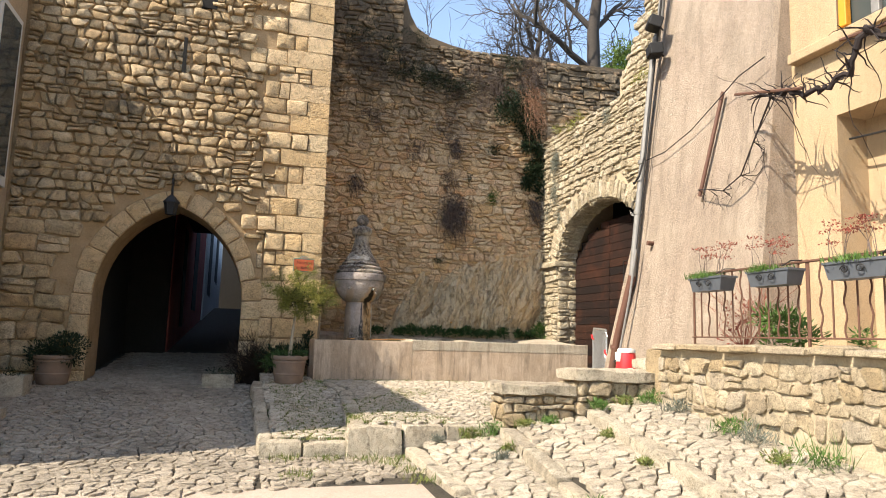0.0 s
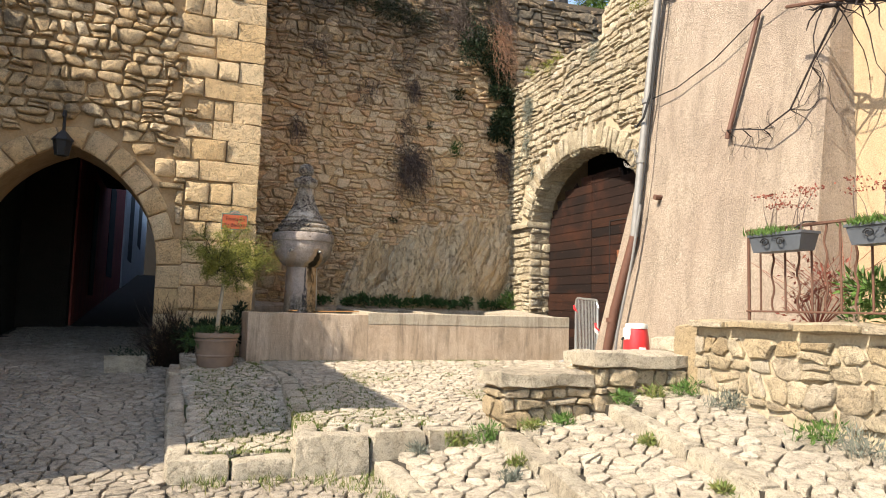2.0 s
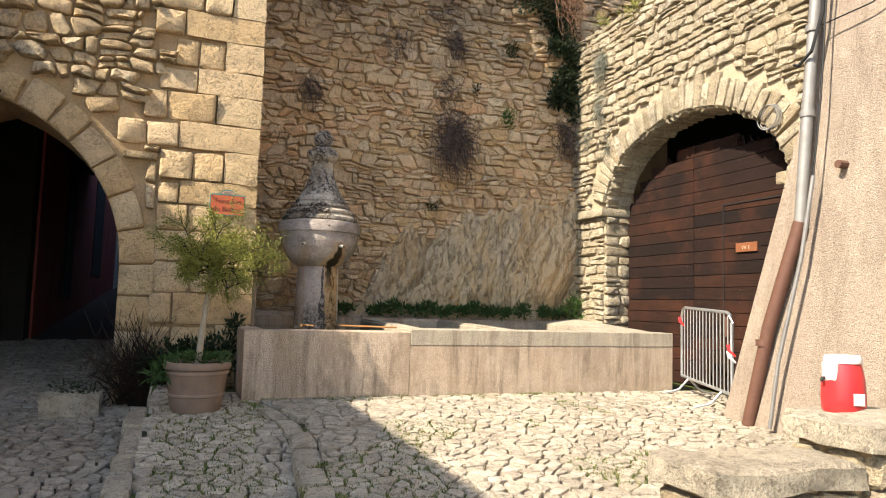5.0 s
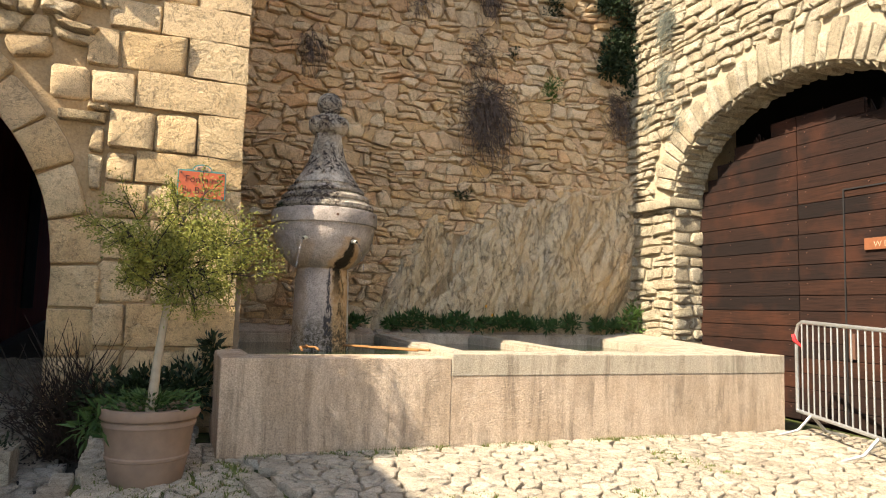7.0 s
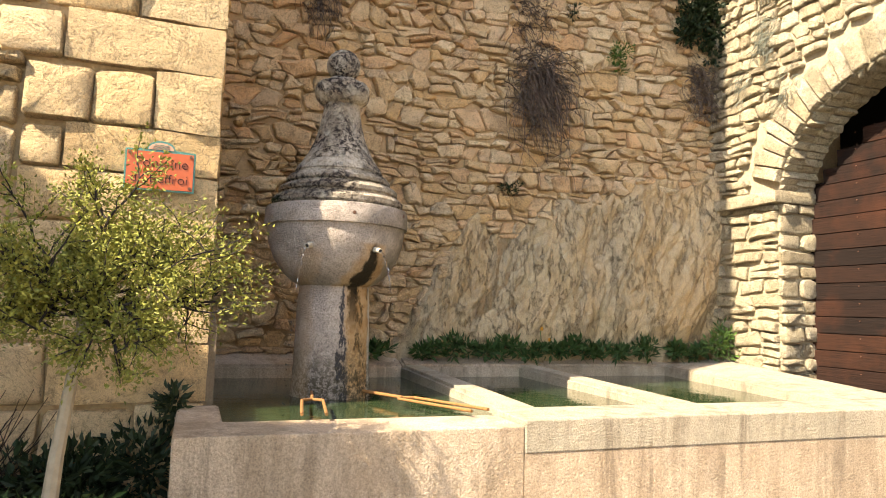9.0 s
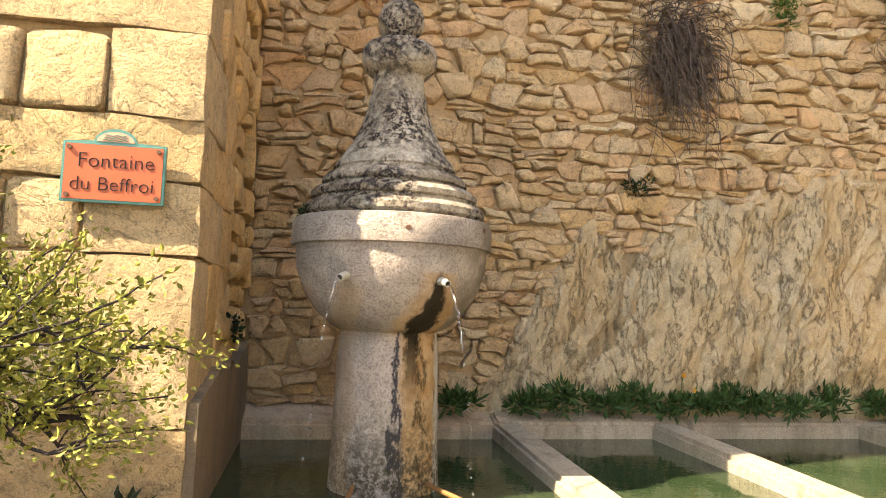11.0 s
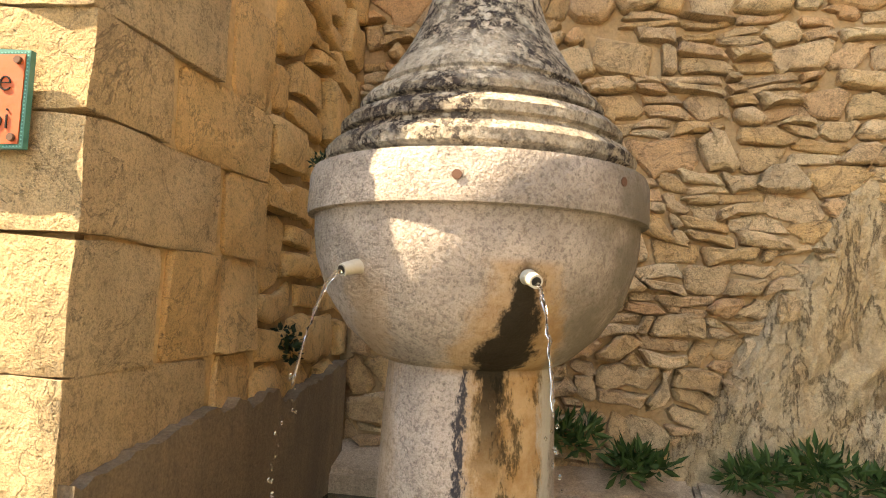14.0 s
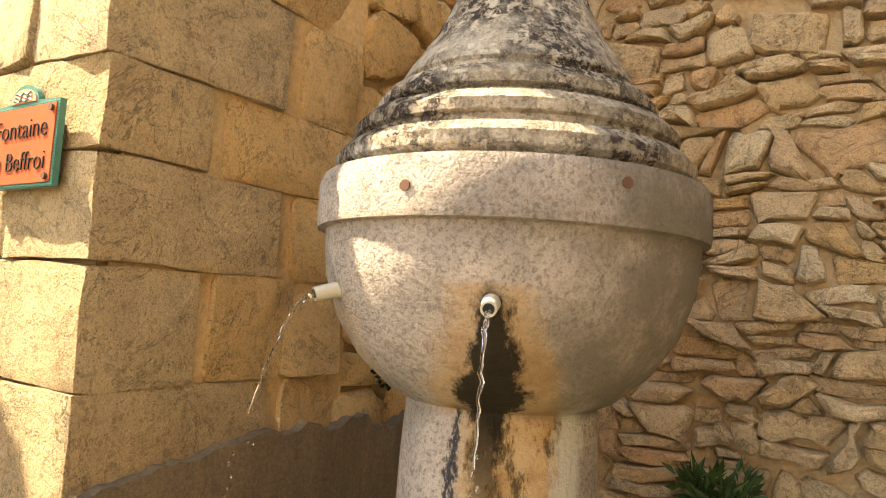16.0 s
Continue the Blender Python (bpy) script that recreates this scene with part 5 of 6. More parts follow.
plant("yard_plant", "green leafy plant growing behind the railing", "plant", yard_plant, "leaf", 5)
plant("yard_plant", "withered reddish shrub behind the railing", "plant", lambda b, r: [stem(b, [Vector((4.95, 5.85, 1.45)), Vector((4.95 + r.gauss(0, .1), 5.85 + r.gauss(0, .15), 1.7)), Vector((4.93 + r.gauss(0, .16), 5.85 + r.gauss(0, .25), 2.0 + r.gauss(0, .12)))], 0.005, 0.002, 3) for _ in range(34)] + [leaf_mass(b, (4.95, 5.85, 1.75), (0.15, 0.25, 0.25), 160, 0.05, 0.02, r)], "leaf_red", 6)
plant("yard_plant", "small reddish-green plant on the coping", "plant", lambda b, r: leaf_mass(b, (4.72, 4.25, 1.58), (0.07, 0.09, 0.08), 130, 0.06, 0.016, r), "leaf", 7)


# ---- ochre facade: doorway, window, sill ----
def facade_fittings():
    d = thing("door_1", "orange painted door frame in the recessed doorway", "door")
    part("frame", box(6.52, 6.72, 4.06, 4.5, 1.44, 4.1, 0.01), M["orange_frame"], d)
    part("threshold", box(6.28, 6.72, 4.06, 5.87, 1.44, 1.50, 0.01), M["white"], d, "pale threshold")
    tube("tie_bar", [(6.45, 5.86, 3.86), (6.45, 4.4, 3.75)], 0.012, M["black"], d, 6)
    w = thing("window_1", "upper window with orange frame and pale curtain", "window")
    part("window_frame", box(6.30, 6.38, 5.70, 5.80, 5.12, 6.58, 0.01), M["orange_frame"], w)
    part("window_frame", box(6.30, 6.38, 4.92, 5.02, 5.12, 6.58, 0.01), M["orange_frame"], w)
    part("sash", box(6.34, 6.40, 5.32, 5.42, 5.12, 6.58, 0.01), M["zinc"], w)
    part("pane", box(6.40, 6.41, 5.0, 5.72, 5.12, 6.58), M["pane"], w, "dim glass pane")
    part("window_sill", box(6.16, 6.42, 4.7, 6.42, 4.90, 5.02, 0.012), M["yellow_plaster"], w, "projecting plaster sill")


def pane_mat():
    m = Nodes("dim_glass", 0.08)
    return m.done((0.05, 0.06, 0.06))


M["pane"] = pane_mat()
facade_fittings()


# ---- vine trained on the facade ----
def vine():
    t = thing("grape_vine", "bare gnarled grape vine trained along the facade", "vine")
    r = random.Random(12)
    path = [(5.75, 3.2, 4.6), (5.68, 4.2, 4.52), (5.62, 4.62, 4.42), (5.58, 4.84, 4.56), (5.58, 4.98, 4.44), (5.6, 5.06, 4.22), (5.6, 5.3, 4.16), (5.6, 5.55, 4.2), (5.6, 5.85, 4.26), (5.62, 6.1, 4.36), (5.62, 6.35, 4.44)]
    pts = []
    for a, b in zip(path, path[1:]):
        for k in range(4):
            q = Vector(a).lerp(Vector(b), k / 4)
            pts.append(q + Vector((r.gauss(0, .018), r.gauss(0, .018), r.gauss(0, .02))))
    n = len(pts)
    tube("stem", pts, [0.034 * (1 - 0.5 * i / n) * r.uniform(0.75, 1.4) for i in range(n)], M["bark_dark"], t, 8)
    b = Batch()
    for k in range(70):
        p = pts[r.randrange(4, n)]
        d = rand_dir(r)
        q = [p]
        for s in range(5):
            d = (d + rand_dir(r) * 0.5).normalized()
            q.append(q[-1] + d * r.uniform(0.03, 0.09))
        stem(b, q, 0.012, 0.003, 4)
    for k in range(9):
        p = pts[r.randrange(10, n)]
        q = [p]
        d = Vector((0.1, r.uniform(-0.3, 0.8), r.uniform(-1, .1)))
        for s in range(8):
            d = (d + rand_dir(r) * 0.35).normalized()
            q.append(q[-1] + d * 0.14)
        stem(b, q, 0.007, 0.002, 4)
    b.make("shoot_work", M["bark_dark"], t)["kind"] = "stuff"
    tube("support_bar", [(5.56, 6.62, 4.52), (5.56, 5.6, 4.24)], 0.018, M["rust"], t, 6)
    tube("support_bar", [(5.66, 5.2, 4.62), (5.66, 3.4, 4.42)], 0.018, M["rust"], t, 6)
    c = thing("climber_stem", "dry climber stem clinging to the house wall", "vine")
    b = Batch()
    q = [Vector((5.6, 6.1, 4.3)), Vector((5.66, 6.45, 3.9)), Vector((5.68, 6.7, 3.55)), Vector((5.66, 7.0, 3.42)), Vector((5.68, 7.3, 3.5)), Vector((5.72, 7.55, 3.55))]
    stem(b, q, 0.012, 0.006, 5)
    for k in range(26):
        p = q[r.randrange(1, 6)]
        w = [p]
        d = Vector((0.0, r.gauss(0, 1), r.gauss(0, 1)))
        for s in range(5):
            d = (d + Vector((0, r.gauss(0, .5), r.gauss(0, .5)))).normalized()
            pp = w[-1] + d * 0.07
            w.append(Vector((house_x(pp.z) - 0.015, max(6.52, pp.y), pp.z)))
        stem(b, w, 0.004, 0.0015, 3)
    b.make("stems", M["bark_dark"], c)


M["bark_dark"] = flat_mat("dark_vine_bark", (0.022, 0.015, 0.015), 0.95, 0, 0.6, 30, 0.6)
vine()


# ---- by the archway ----
def lantern():
    t = thing("wall_lantern", "black iron lantern hanging at the arch's point", "lantern")
    tube("bracket", [(-1.2, 12.24, 4.0), (-1.2, 12.02, 4.0), (-1.2, 11.95, 3.9)], 0.014, M["black"], t, 6)
    tube("stem", [(-1.2, 12.1, 4.02), (-1.2, 12.1, 3.74)], 0.02, M["black"], t, 6)
    lathe("roof", [(0.02, 0.14), (0.06, 0.10), (0.13, 0.02), (0.135, 0.0), (0.0, 0.0)], M["black"], t, (-1.2, 12.06, 3.60), 6)
    lathe("glass_body", [(0.11, 0.0), (0.075, -0.20), (0.0, -0.21)], M["black"], t, (-1.2, 12.06, 3.60), 6, "dim tapered glass")
    for k in range(6):
        a = 2 * math.pi * k / 6
        tube("glazing_bar", [(-1.2 + .113 * math.cos(a), 12.06 + .113 * math.sin(a), 3.6), (-1.2 + .078 * math.cos(a), 12.06 + .078 * math.sin(a), 3.4)], 0.007, M["black"], t, 5)


lantern()


def pot_with_rim(t, s=1.0):
    lathe("pot", [(0.0, 0.0), (0.19 * s, 0.0), (0.20 * s, 0.01), (0.225 * s, 0.15), (0.232 * s, 0.155), (0.234 * s, 0.17), (0.229 * s, 0.178), (0.25 * s, 0.33), (0.262 * s, 0.345), (0.262 * s, 0.365), (0.252 * s, 0.375), (0.272 * s, 0.385), (0.282 * s, 0.41), (0.275 * s, 0.44), (0.25 * s, 0.445), (0.235 * s, 0.40), (0.22 * s, 0.36)], M["terracotta"], t, (0, 0, 0), 48)
    lathe("soil", [(0.235 * s, 0.385), (0.12 * s, 0.40), (0.0, 0.40)], M["soil"], t, (0, 0, 0), 24)


def potted_tree():
    x, y = 0.80, 10.98
    t = thing("potted_tree", "small clipped tree in a terracotta pot", "potted tree", "", (x, y, strip_z(y) - 0.03))
    pot_with_rim(t, 1.0)
    r = random.Random(17)
    tr = [Vector((0, 0, 0.38)), Vector((0.02, 0.02, 0.7)), Vector((0.05, 0.05, 1.0)), Vector((0.07, 0.07, 1.25))]
    tube("trunk", tr, [0.032, 0.026, 0.022, 0.018], M["bark_pale"], t, 9)
    tw_, lv = Batch(), Batch()
    crown = Vector((0.06, 0.15, 1.46))

    def grow(p, d, l, rad, depth):
        q = [p]
        for k in range(4):
            d = (d + rand_dir(r) * 0.28).normalized()
            q.append(q[-1] + d * l / 4)
        stem(tw_, q, rad, rad * 0.55, 4)
        if depth == 0:
            for k in range(74):
                s = q[r.randrange(1, 5)]
                leaf(lv, s + rand_dir(r) * r.uniform(0, 0.07), d + rand_dir(r), r.uniform(0.013, 0.027), 0.010, r)
            return
        for k in range(4 if depth > 1 else 5):
            grow(q[r.randrange(1, 5)], (d * 0.7 + rand_dir(r) * 0.9 + Vector((0.05, 0, 0.12))).normalized(), l * r.uniform(0.55, 0.8), rad * 0.55, depth - 1)

    for k in range(9):
        a = 2 * math.pi * k / 9 + r.uniform(-.3, .3)
        up = r.uniform(0.15, 1.3)
        grow(tr[-1] + Vector((0, 0, r.uniform(-0.12, 0.03))), Vector((math.cos(a) * 1.1 + 0.08, math.sin(a), up)).normalized(), r.uniform(0.24, 0.34), 0.010, 2)
    for d, l in (((1.0, 0.25, 0.25), 0.46), ((1.0, 0.1, -0.05), 0.48), ((0.8, -0.2, 0.6), 0.32), ((-1.0, 0.1, 0.3), 0.28), ((-0.8, -0.3, -0.15), 0.24), ((0.3, -0.4, -0.3), 0.30), ((0.2, 0.2, 1.0), 0.34)):
        grow(tr[-1], Vector(d).normalized(), l, 0.010, 2)
    tw_.make("branch_work", M["bark_dark"], t)["kind"] = "stuff"
    lv.make("leaves", M["leaf_light"], t)["kind"] = "stuff"
    u = thing("pot_underplanting", "leafy green plants round the tree's foot", "plant")
    b = Batch()
    zz = strip_z(y) + 0.36
    for k in range(420):
        a = r.uniform(0, 2 * math.pi)
        q = r.uniform(0.03, 0.26)
        p = Vector((x + q * math.cos(a), y + q * math.sin(a), zz + 0.03))
        leaf(b, p + Vector((0, 0, r.uniform(0, .09))), Vector((math.cos(a), math.sin(a), 0.5)) + rand_dir(r) * .6, 0.065 * r.uniform(.5, 1.2), 0.018, r)
    leaf_mass(b, (x - 0.30, y - 0.05, zz - 0.02), (0.1, 0.1, 0.09), 110, 0.09, 0.025, r, -0.2)
    b.make("leaves", M["leaf_mid"], u)


potted_tree()


def left_pot():
    t = thing("terracotta_pot", "terracotta pot with a dark shrub by the arch", "plant pot", "", (-2.66, 11.85, street(11.85) + 0.02))
    pot_with_rim(t, 1.05)
    plant("pot_shrub", "dark evergreen shrub in the terracotta pot", "shrub", lambda b, r: leaf_mass(b, (-2.66, 11.85, 1.15), (0.42, 0.34, 0.26), 2600, 0.05, 0.022, r, 0.3, 10), "leaf_dark", 18)


left_pot()


def stone_trough(x0, x1, y0, y1, z0, z1, label, seed):
    t = thing("stone_trough", label, "trough", "stone troughs")
    bm = bmesh.new()
    add_box(bm, x0, x1, y0, y1, z0, z1)
    bmesh.ops.subdivide_edges(bm, edges=bm.edges[:], cuts=3, use_grid_fill=True)
    for v in bm.verts:
        inner = x0 + 0.02 < v.co.x < x1 - 0.02 and y0 + 0.02 < v.co.y < y1 - 0.02
        if inner and v.co.z > z1 - 0.01:
            v.co.z -= 0.07
        v.co += noise.noise_vector(v.co * 5 + Vector((seed, 0, 0))) * 0.018
    part("trough", bm, M["kerb"], t, "", True)
    b = Batch()
    r = random.Random(seed)
    leaf_mass(b, ((x0 + x1) / 2, (y0 + y1) / 2, z1 + 0.02), ((x1 - x0) * .4, (y1 - y0) * .4, 0.08), 160, 0.05, 0.014, r)
    tagged(b.make("trough_plant", M["leaf_dark"]), "low dark plants in the stone trough", "plant")


stone_trough(-0.48, 0.0, 11.55, 11.85, street(11.7) - 0.02, 0.82, "old stone trough standing beside the archway", 2)
stone_trough(-3.3, -2.72, 10.6, 11.0, street(10.8) - 0.02, 0.82, "mossy stone trough along the west house", 5)
stone_trough(-3.0, -2.5, 8.7, 9.2, street(9) - 0.02, 0.55, "low stone block beside the west house", 8)

plant("wall_shrub", "dry dark shrub at the foot of the tower", "shrub", lambda b, r: [stem(b, [Vector((0.3 + r.gauss(0, .1), 12.1, 0.62)), Vector((0.28 + r.gauss(0, .18), 12.02 + r.gauss(0, .06), 0.95)), Vector((0.25 + r.gauss(0, .26), 11.98 + r.gauss(0, .1), 1.25 + r.gauss(0, .16)))], 0.006, 0.002, 3) for _ in range(260)] + [leaf_mass(b, (0.22, 11.98, 0.90), (0.42, 0.16, 0.36), 1500, 0.030, 0.013, r, 0.3, 12)], "leaf_brown", 22)
plant("wall_shrub", "dark leafy plants between pot and tower", "shrub", lambda b, r: [leaf_mass(b, (0.80, 11.98, 1.0), (0.42, 0.16, 0.34), 1700, 0.07, 0.035, r, 0.3, 10), leaf_mass(b, (1.2, 12.1, 1.42), (0.1, 0.1, 0.12), 120, 0.07, 0.03, r)], "leaf_dark", 23)

# slit and small openings of the tower, as black blocks in place of shade
for a, b_, c, d_ in ((-1.22, -1.16, 5.85, 6.55), (-0.98, -0.72, 7.15, 7.7), (-1.5, -1.3, 7.3, 7.7)):
    o = thing("window_slit", "black block for the shade of a slit in the tower wall", "window", "tower slits")
    part("opening", box(a, b_, 12.17, 12.4, c, d_), M["dark"], o)

# window on the west house
w = thing("window_2", "window with a pale frame on the west house", "window")
part("frame", box(-3.66, -3.60, 10.9, 11.9, 3.6, 6.3, 0.01), M["white"], w)
part("pane", box(-3.60, -3.59, 11.0, 11.8, 3.75, 6.2), M["pane"], w)


# ---- plants on walls and ground ----
def hanging(b, r, c, n, length, spread, out):
    """Dry stems that spring from a wall and hang down. out: away from the wall."""
    c, out = Vector(c), Vector(out)
    side = out.cross(Vector((0, 0, 1)))
    for i in range(n):
        p = c + side * r.gauss(0, spread * .5) + Vector((0, 0, r.gauss(0, spread * .7)))
        d = (out * r.uniform(0.5, 1.2) + side * r.gauss(0, .7) + Vector((0, 0, r.uniform(-.2, .9)))).normalized()
        q = [p]
        l = length * r.uniform(0.3, 1.0)
        for k in range(5):
            d = (d + Vector((0, 0, -0.5)) - side * 0.22 * (q[-1] - c).dot(side) / max(.1, spread) + rand_dir(r) * 0.40).normalized()
            q.append(q[-1] + d * l / 5)
        stem(b, q, 0.004, 0.0018, 3)


S = Vector((0, -1, 0))
W_ = Vector((-1, 0, 0))
plant("hanging_shrub", "dry grey-brown shrub hanging from the wall", "shrub", lambda b, r: hanging(b, r, bw(4.34, 4.22, 0.05), 520, 0.62, 0.30, S), "leaf_dry", 31, "wall shrubs")
plant("hanging_shrub", "dry dark shrub hanging from the wall", "shrub", lambda b, r: hanging(b, r, bw(2.20, 4.72, 0.05), 170, 0.30, 0.16, S), "leaf_dry", 32, "wall shrubs")
plant("hanging_shrub", "dry grey shrub clinging to the wall", "shrub", lambda b, r: hanging(b, r, bw(4.25, 4.95, 0.05), 160, 0.26, 0.24, S), "leaf_dry", 33, "wall shrubs")
plant("hanging_shrub", "dry dark shrub clinging to the wall", "shrub", lambda b, r: hanging(b, r, bw(4.35, 5.7, 0.05), 170, 0.34, 0.16, S), "leaf_dry", 34, "wall shrubs")
plant("hanging_shrub", "dark shrub hanging in the wall's corner", "shrub", lambda b, r: [hanging(b, r, bw(6.2, 4.45, 0.05), 200, 0.36, 0.2, S), leaf_mass(b, bw(6.2, 4.3, 0.12), (0.16, 0.12, 0.24), 300, 0.04, 0.012, r)], "leaf_dry", 35, "wall shrubs")
for i, (u, v, a, c, n) in enumerate(((5.28, 4.6, 0.17, 0.15, 420), (3.2, 7.35, 0.42, 0.3, 900), (4.1, 7.1, 0.6, 0.45, 1900), (5.3, 5.7, 0.18, 0.13, 300), (4.7, 5.0, 0.08, 0.08, 110), (4.05, 3.16, 0.09, 0.06, 150), (3.35, 8.0, 0.3, 0.3, 500), (2.85, 7.7, 0.3, 0.35, 600), (5.6, 7.6, 0.35, 0.4, 800), (2.2, 8.2, 0.4, 0.4, 600))):
    plant("wall_plant", "dark green plant rooted in the wall's joints", "plant", lambda b, r: leaf_mass(b, bw(u, v, 0.09), (a, 0.1, c), n, 0.045, 0.014, r), "leaf_dark" if i != 0 else "leaf", 40 + i, "wall plants")
plant("ivy", "dense dark ivy filling the corner of the walls", "ivy", lambda b, r: [leaf_mass(b, bw(6.15 + 0.12 * math.sin(k), 4.9 + 0.28 * k, 0.1), (0.28, 0.16, 0.26), 620, 0.055, 0.04, r) for k in range(7)] + [leaf_mass(b, bw(5.75, 6.7, 0.12), (0.5, 0.2, 0.5), 1500, 0.055, 0.04, r)], "leaf_dark", 50)
plant("hanging_shrub", "tangle of bare reddish twigs hanging in the corner", "shrub", lambda b, r: hanging(b, r, bw(6.0, 6.85, 0.25), 130, 0.95, 0.3, S + Vector((0.5, 0, 0))), "twig_red", 51, "wall shrubs")
# Extra shrubs at random places, added to darken the upper wall.
ru = random.Random(303)
for i in range(16):
    u0, v0 = ru.uniform(2.0, 6.2), ru.uniform(5.2, 7.8)
    plant("hanging_shrub", "dry dark shrub clinging to the wall", "shrub", lambda b, r: hanging(b, r, bw(u0, v0, 0.05), 90, ru.uniform(0.25, 0.5), 0.26, S), "leaf_dry", 310 + i, "wall shrubs")
plant("wall_plant", "yellowish weeds growing on the gate wall's top", "plant", lambda b, r: [leaf_mass(b, (6.4, 12.5, 6.0), (0.14, 0.25, 0.24), 330, 0.06, 0.014, r), leaf_mass(b, (6.4, 13.2, 6.05), (0.12, 0.2, 0.12), 150, 0.05, 0.014, r), leaf_mass(b, (6.4, 9.9, 6.1), (0.14, 0.25, 0.16), 200, 0.05, 0.014, r)], "leaf_light", 52, "wall plants")
for i, (y, z, n, l) in enumerate(((13.15, 5.38, 210, 0.26), (13.2, 4.72, 120, 0.2), (11.03, 5.75, 70, 0.16), (13.0, 4.1, 70, 0.14), (13.5, 4.3, 70, 0.14))):
    plant("hanging_shrub", "grey lavender-like tuft on the gate wall", "shrub", lambda b, r: hanging(b, r, (6.37, y, z), n, l, 0.16, W_), "leaf_grey", 60 + i, "wall shrubs")
plant("wall_plant", "green fern-like weed at the gate pier's foot", "plant", lambda b, r: leaf_mass(b, (6.28, 13.72, 1.78), (0.14, 0.14, 0.24), 260, 0.09, 0.025, r), "leaf", 70, "wall plants")

# leafy row along the basin's back ledge
rr = random.Random(77)
for i, x in enumerate((2.45, 2.75, 3.25, 3.5, 3.75, 3.98, 4.25, 4.5, 4.72, 4.95, 5.2, 5.5, 5.85, 6.1)):
    hgt = rr.uniform(0.05, 0.13)
    y = 14.08 - 0.047 * (x - 1.3)
    plant("ledge_plant", "dark green leafy plant on the basin ledge", "plant", lambda b, r: leaf_mass(b, (x, y, 1.56 + hgt), (rr.uniform(.1, .17), 0.09, hgt), 170, 0.085, 0.026, r, 0.5), "leaf_mid", 80 + i, "ledge plants")
o = thing("marigold", "small orange flower among the ledge plants", "flower")
b = Batch()
for k in range(2):
    for j in range(14):
        a = 2 * math.pi * j / 14
        leaf(b, Vector((4.3 + .08 * k, 13.84, 1.83 - .1 * k)), Vector((math.cos(a), -0.3, math.sin(a))), 0.022, 0.012, rr)
b.make("petals", M["orange_frame"], o)
tube("stem", [(4.3, 13.9, 1.5), (4.3, 13.85, 1.83)], 0.003, M["leaf"], o, 4)
plant("moss_tuft", "dark moss tuft on the fountain's bowl", "moss", lambda b, r: leaf_mass(b, (1.735, 12.70, 2.665), (0.05, 0.08, 0.02), 260, 0.02, 0.006, r), "leaf_dark", 99)
plant("wall_plant", "small dark weed on the tower's side", "plant", lambda b, r: leaf_mass(b, (1.37, 13.42, 2.08), (0.04, 0.07, 0.08), 130, 0.035, 0.02, r), "leaf_dark", 98, "wall plants")

# weeds on the steps and along the walls
weeds = ((4.40, 6.25, 2, .14, "leaf_grey"), (4.36, 5.35, 2, .16, "leaf"), (4.34, 5.0, 2, .2, "leaf_grey"), (4.30, 4.25, 2, .24, "leaf"), (4.1, 4.5, 2, .1, "grass"), (3.8, 6.76, 2, .10, "leaf"), (4.12, 6.76, 2, .10, "grass"), (4.4, 6.72, 2, .15, "leaf"), (3.25, 6.82, 1, .1, "leaf"), (2.95, 6.82, 1, .1, "grass"), (2.66, 6.98, 0, .16, "leaf"), (2.4, 7.0, 0, .1, "grass"), (2.05, 6.98, 0, .08, "leaf_grey"), (2.6, 4.7, 0, .13, "leaf"), (2.45, 6.2, 0, .07, "leaf_grey"), (2.62, 6.4, 0, .08, "grass"), (3.38, 5.2, 1, .07, "grass"), (3.55, 6.1, 1, .07, "grass"), (1.98, 4.9, 0, .09, "leaf"))
for i, (x, y, k, h, m) in enumerate(weeds):
    z = tread_z(k, x, y) - 0.01
    def build(b, r):
        leaf_mass(b, (x, y, z + h * .45), (h * .9, h * .9, h * .5), 130, 0.05, 0.014, r, 0.5)
        tuft(b, (x, y, z), 60, h * 1.2, h * .5, r)
    plant("weed", "small green weed growing between the cobbles", "weed", build, m, 110 + i, "weeds")
for i, (x, y) in enumerate(((0.55, 6.98), (0.95, 6.97), (1.3, 6.9), (1.5, 6.7), (1.62, 6.35), (1.66, 6.0), (0.6, 6.3), (1.7, 6.85))):
    plant("grass_tuft", "tuft of grass at the foot of the kerb", "grass", lambda b, r: tuft(b, (x, y, street(y) + .02), 110, 0.07, 0.09, r), "grass", 140 + i, "grass tufts")
moss = Batch()
for k in range(2400):
    x = rr.uniform(1.25, 4.9)
    y = 11.235 - abs(rr.gauss(0, .035))
    if noise.noise(Vector((x * 2.5, 1, 0))) > -0.05:
        leaf(moss, Vector((x, y, terrace_z(x, y) - .01)), Vector((rr.gauss(0, .5), rr.gauss(-.2, .5), 1)), rr.uniform(.015, .045), .006, rr)
tagged(moss.make("basin_grass", M["grass"]), "low grass and moss along the basin's foot", "grass", kind="stuff")
moss = Batch()
for k in range(44000):
    x, y = rr.uniform(0.5, 4.5), rr.uniform(7.3, 11.2)
    n = noise.noise(Vector((x * 0.9, y * 0.9, 7)))
    if n > -0.12 + 0.08 * (x - 1.3):
        leaf(moss, Vector((x, y, (terrace_z(x, y) if x > terrace_left(y) else strip_z(y)) - .02)), Vector((rr.gauss(0, .6), rr.gauss(0, .6), 1)), rr.uniform(.028, .05), .012, rr)
tagged(moss.make("joint_moss", M["grass"]), "moss and tiny grass in the cobble joints", "moss", kind="stuff")


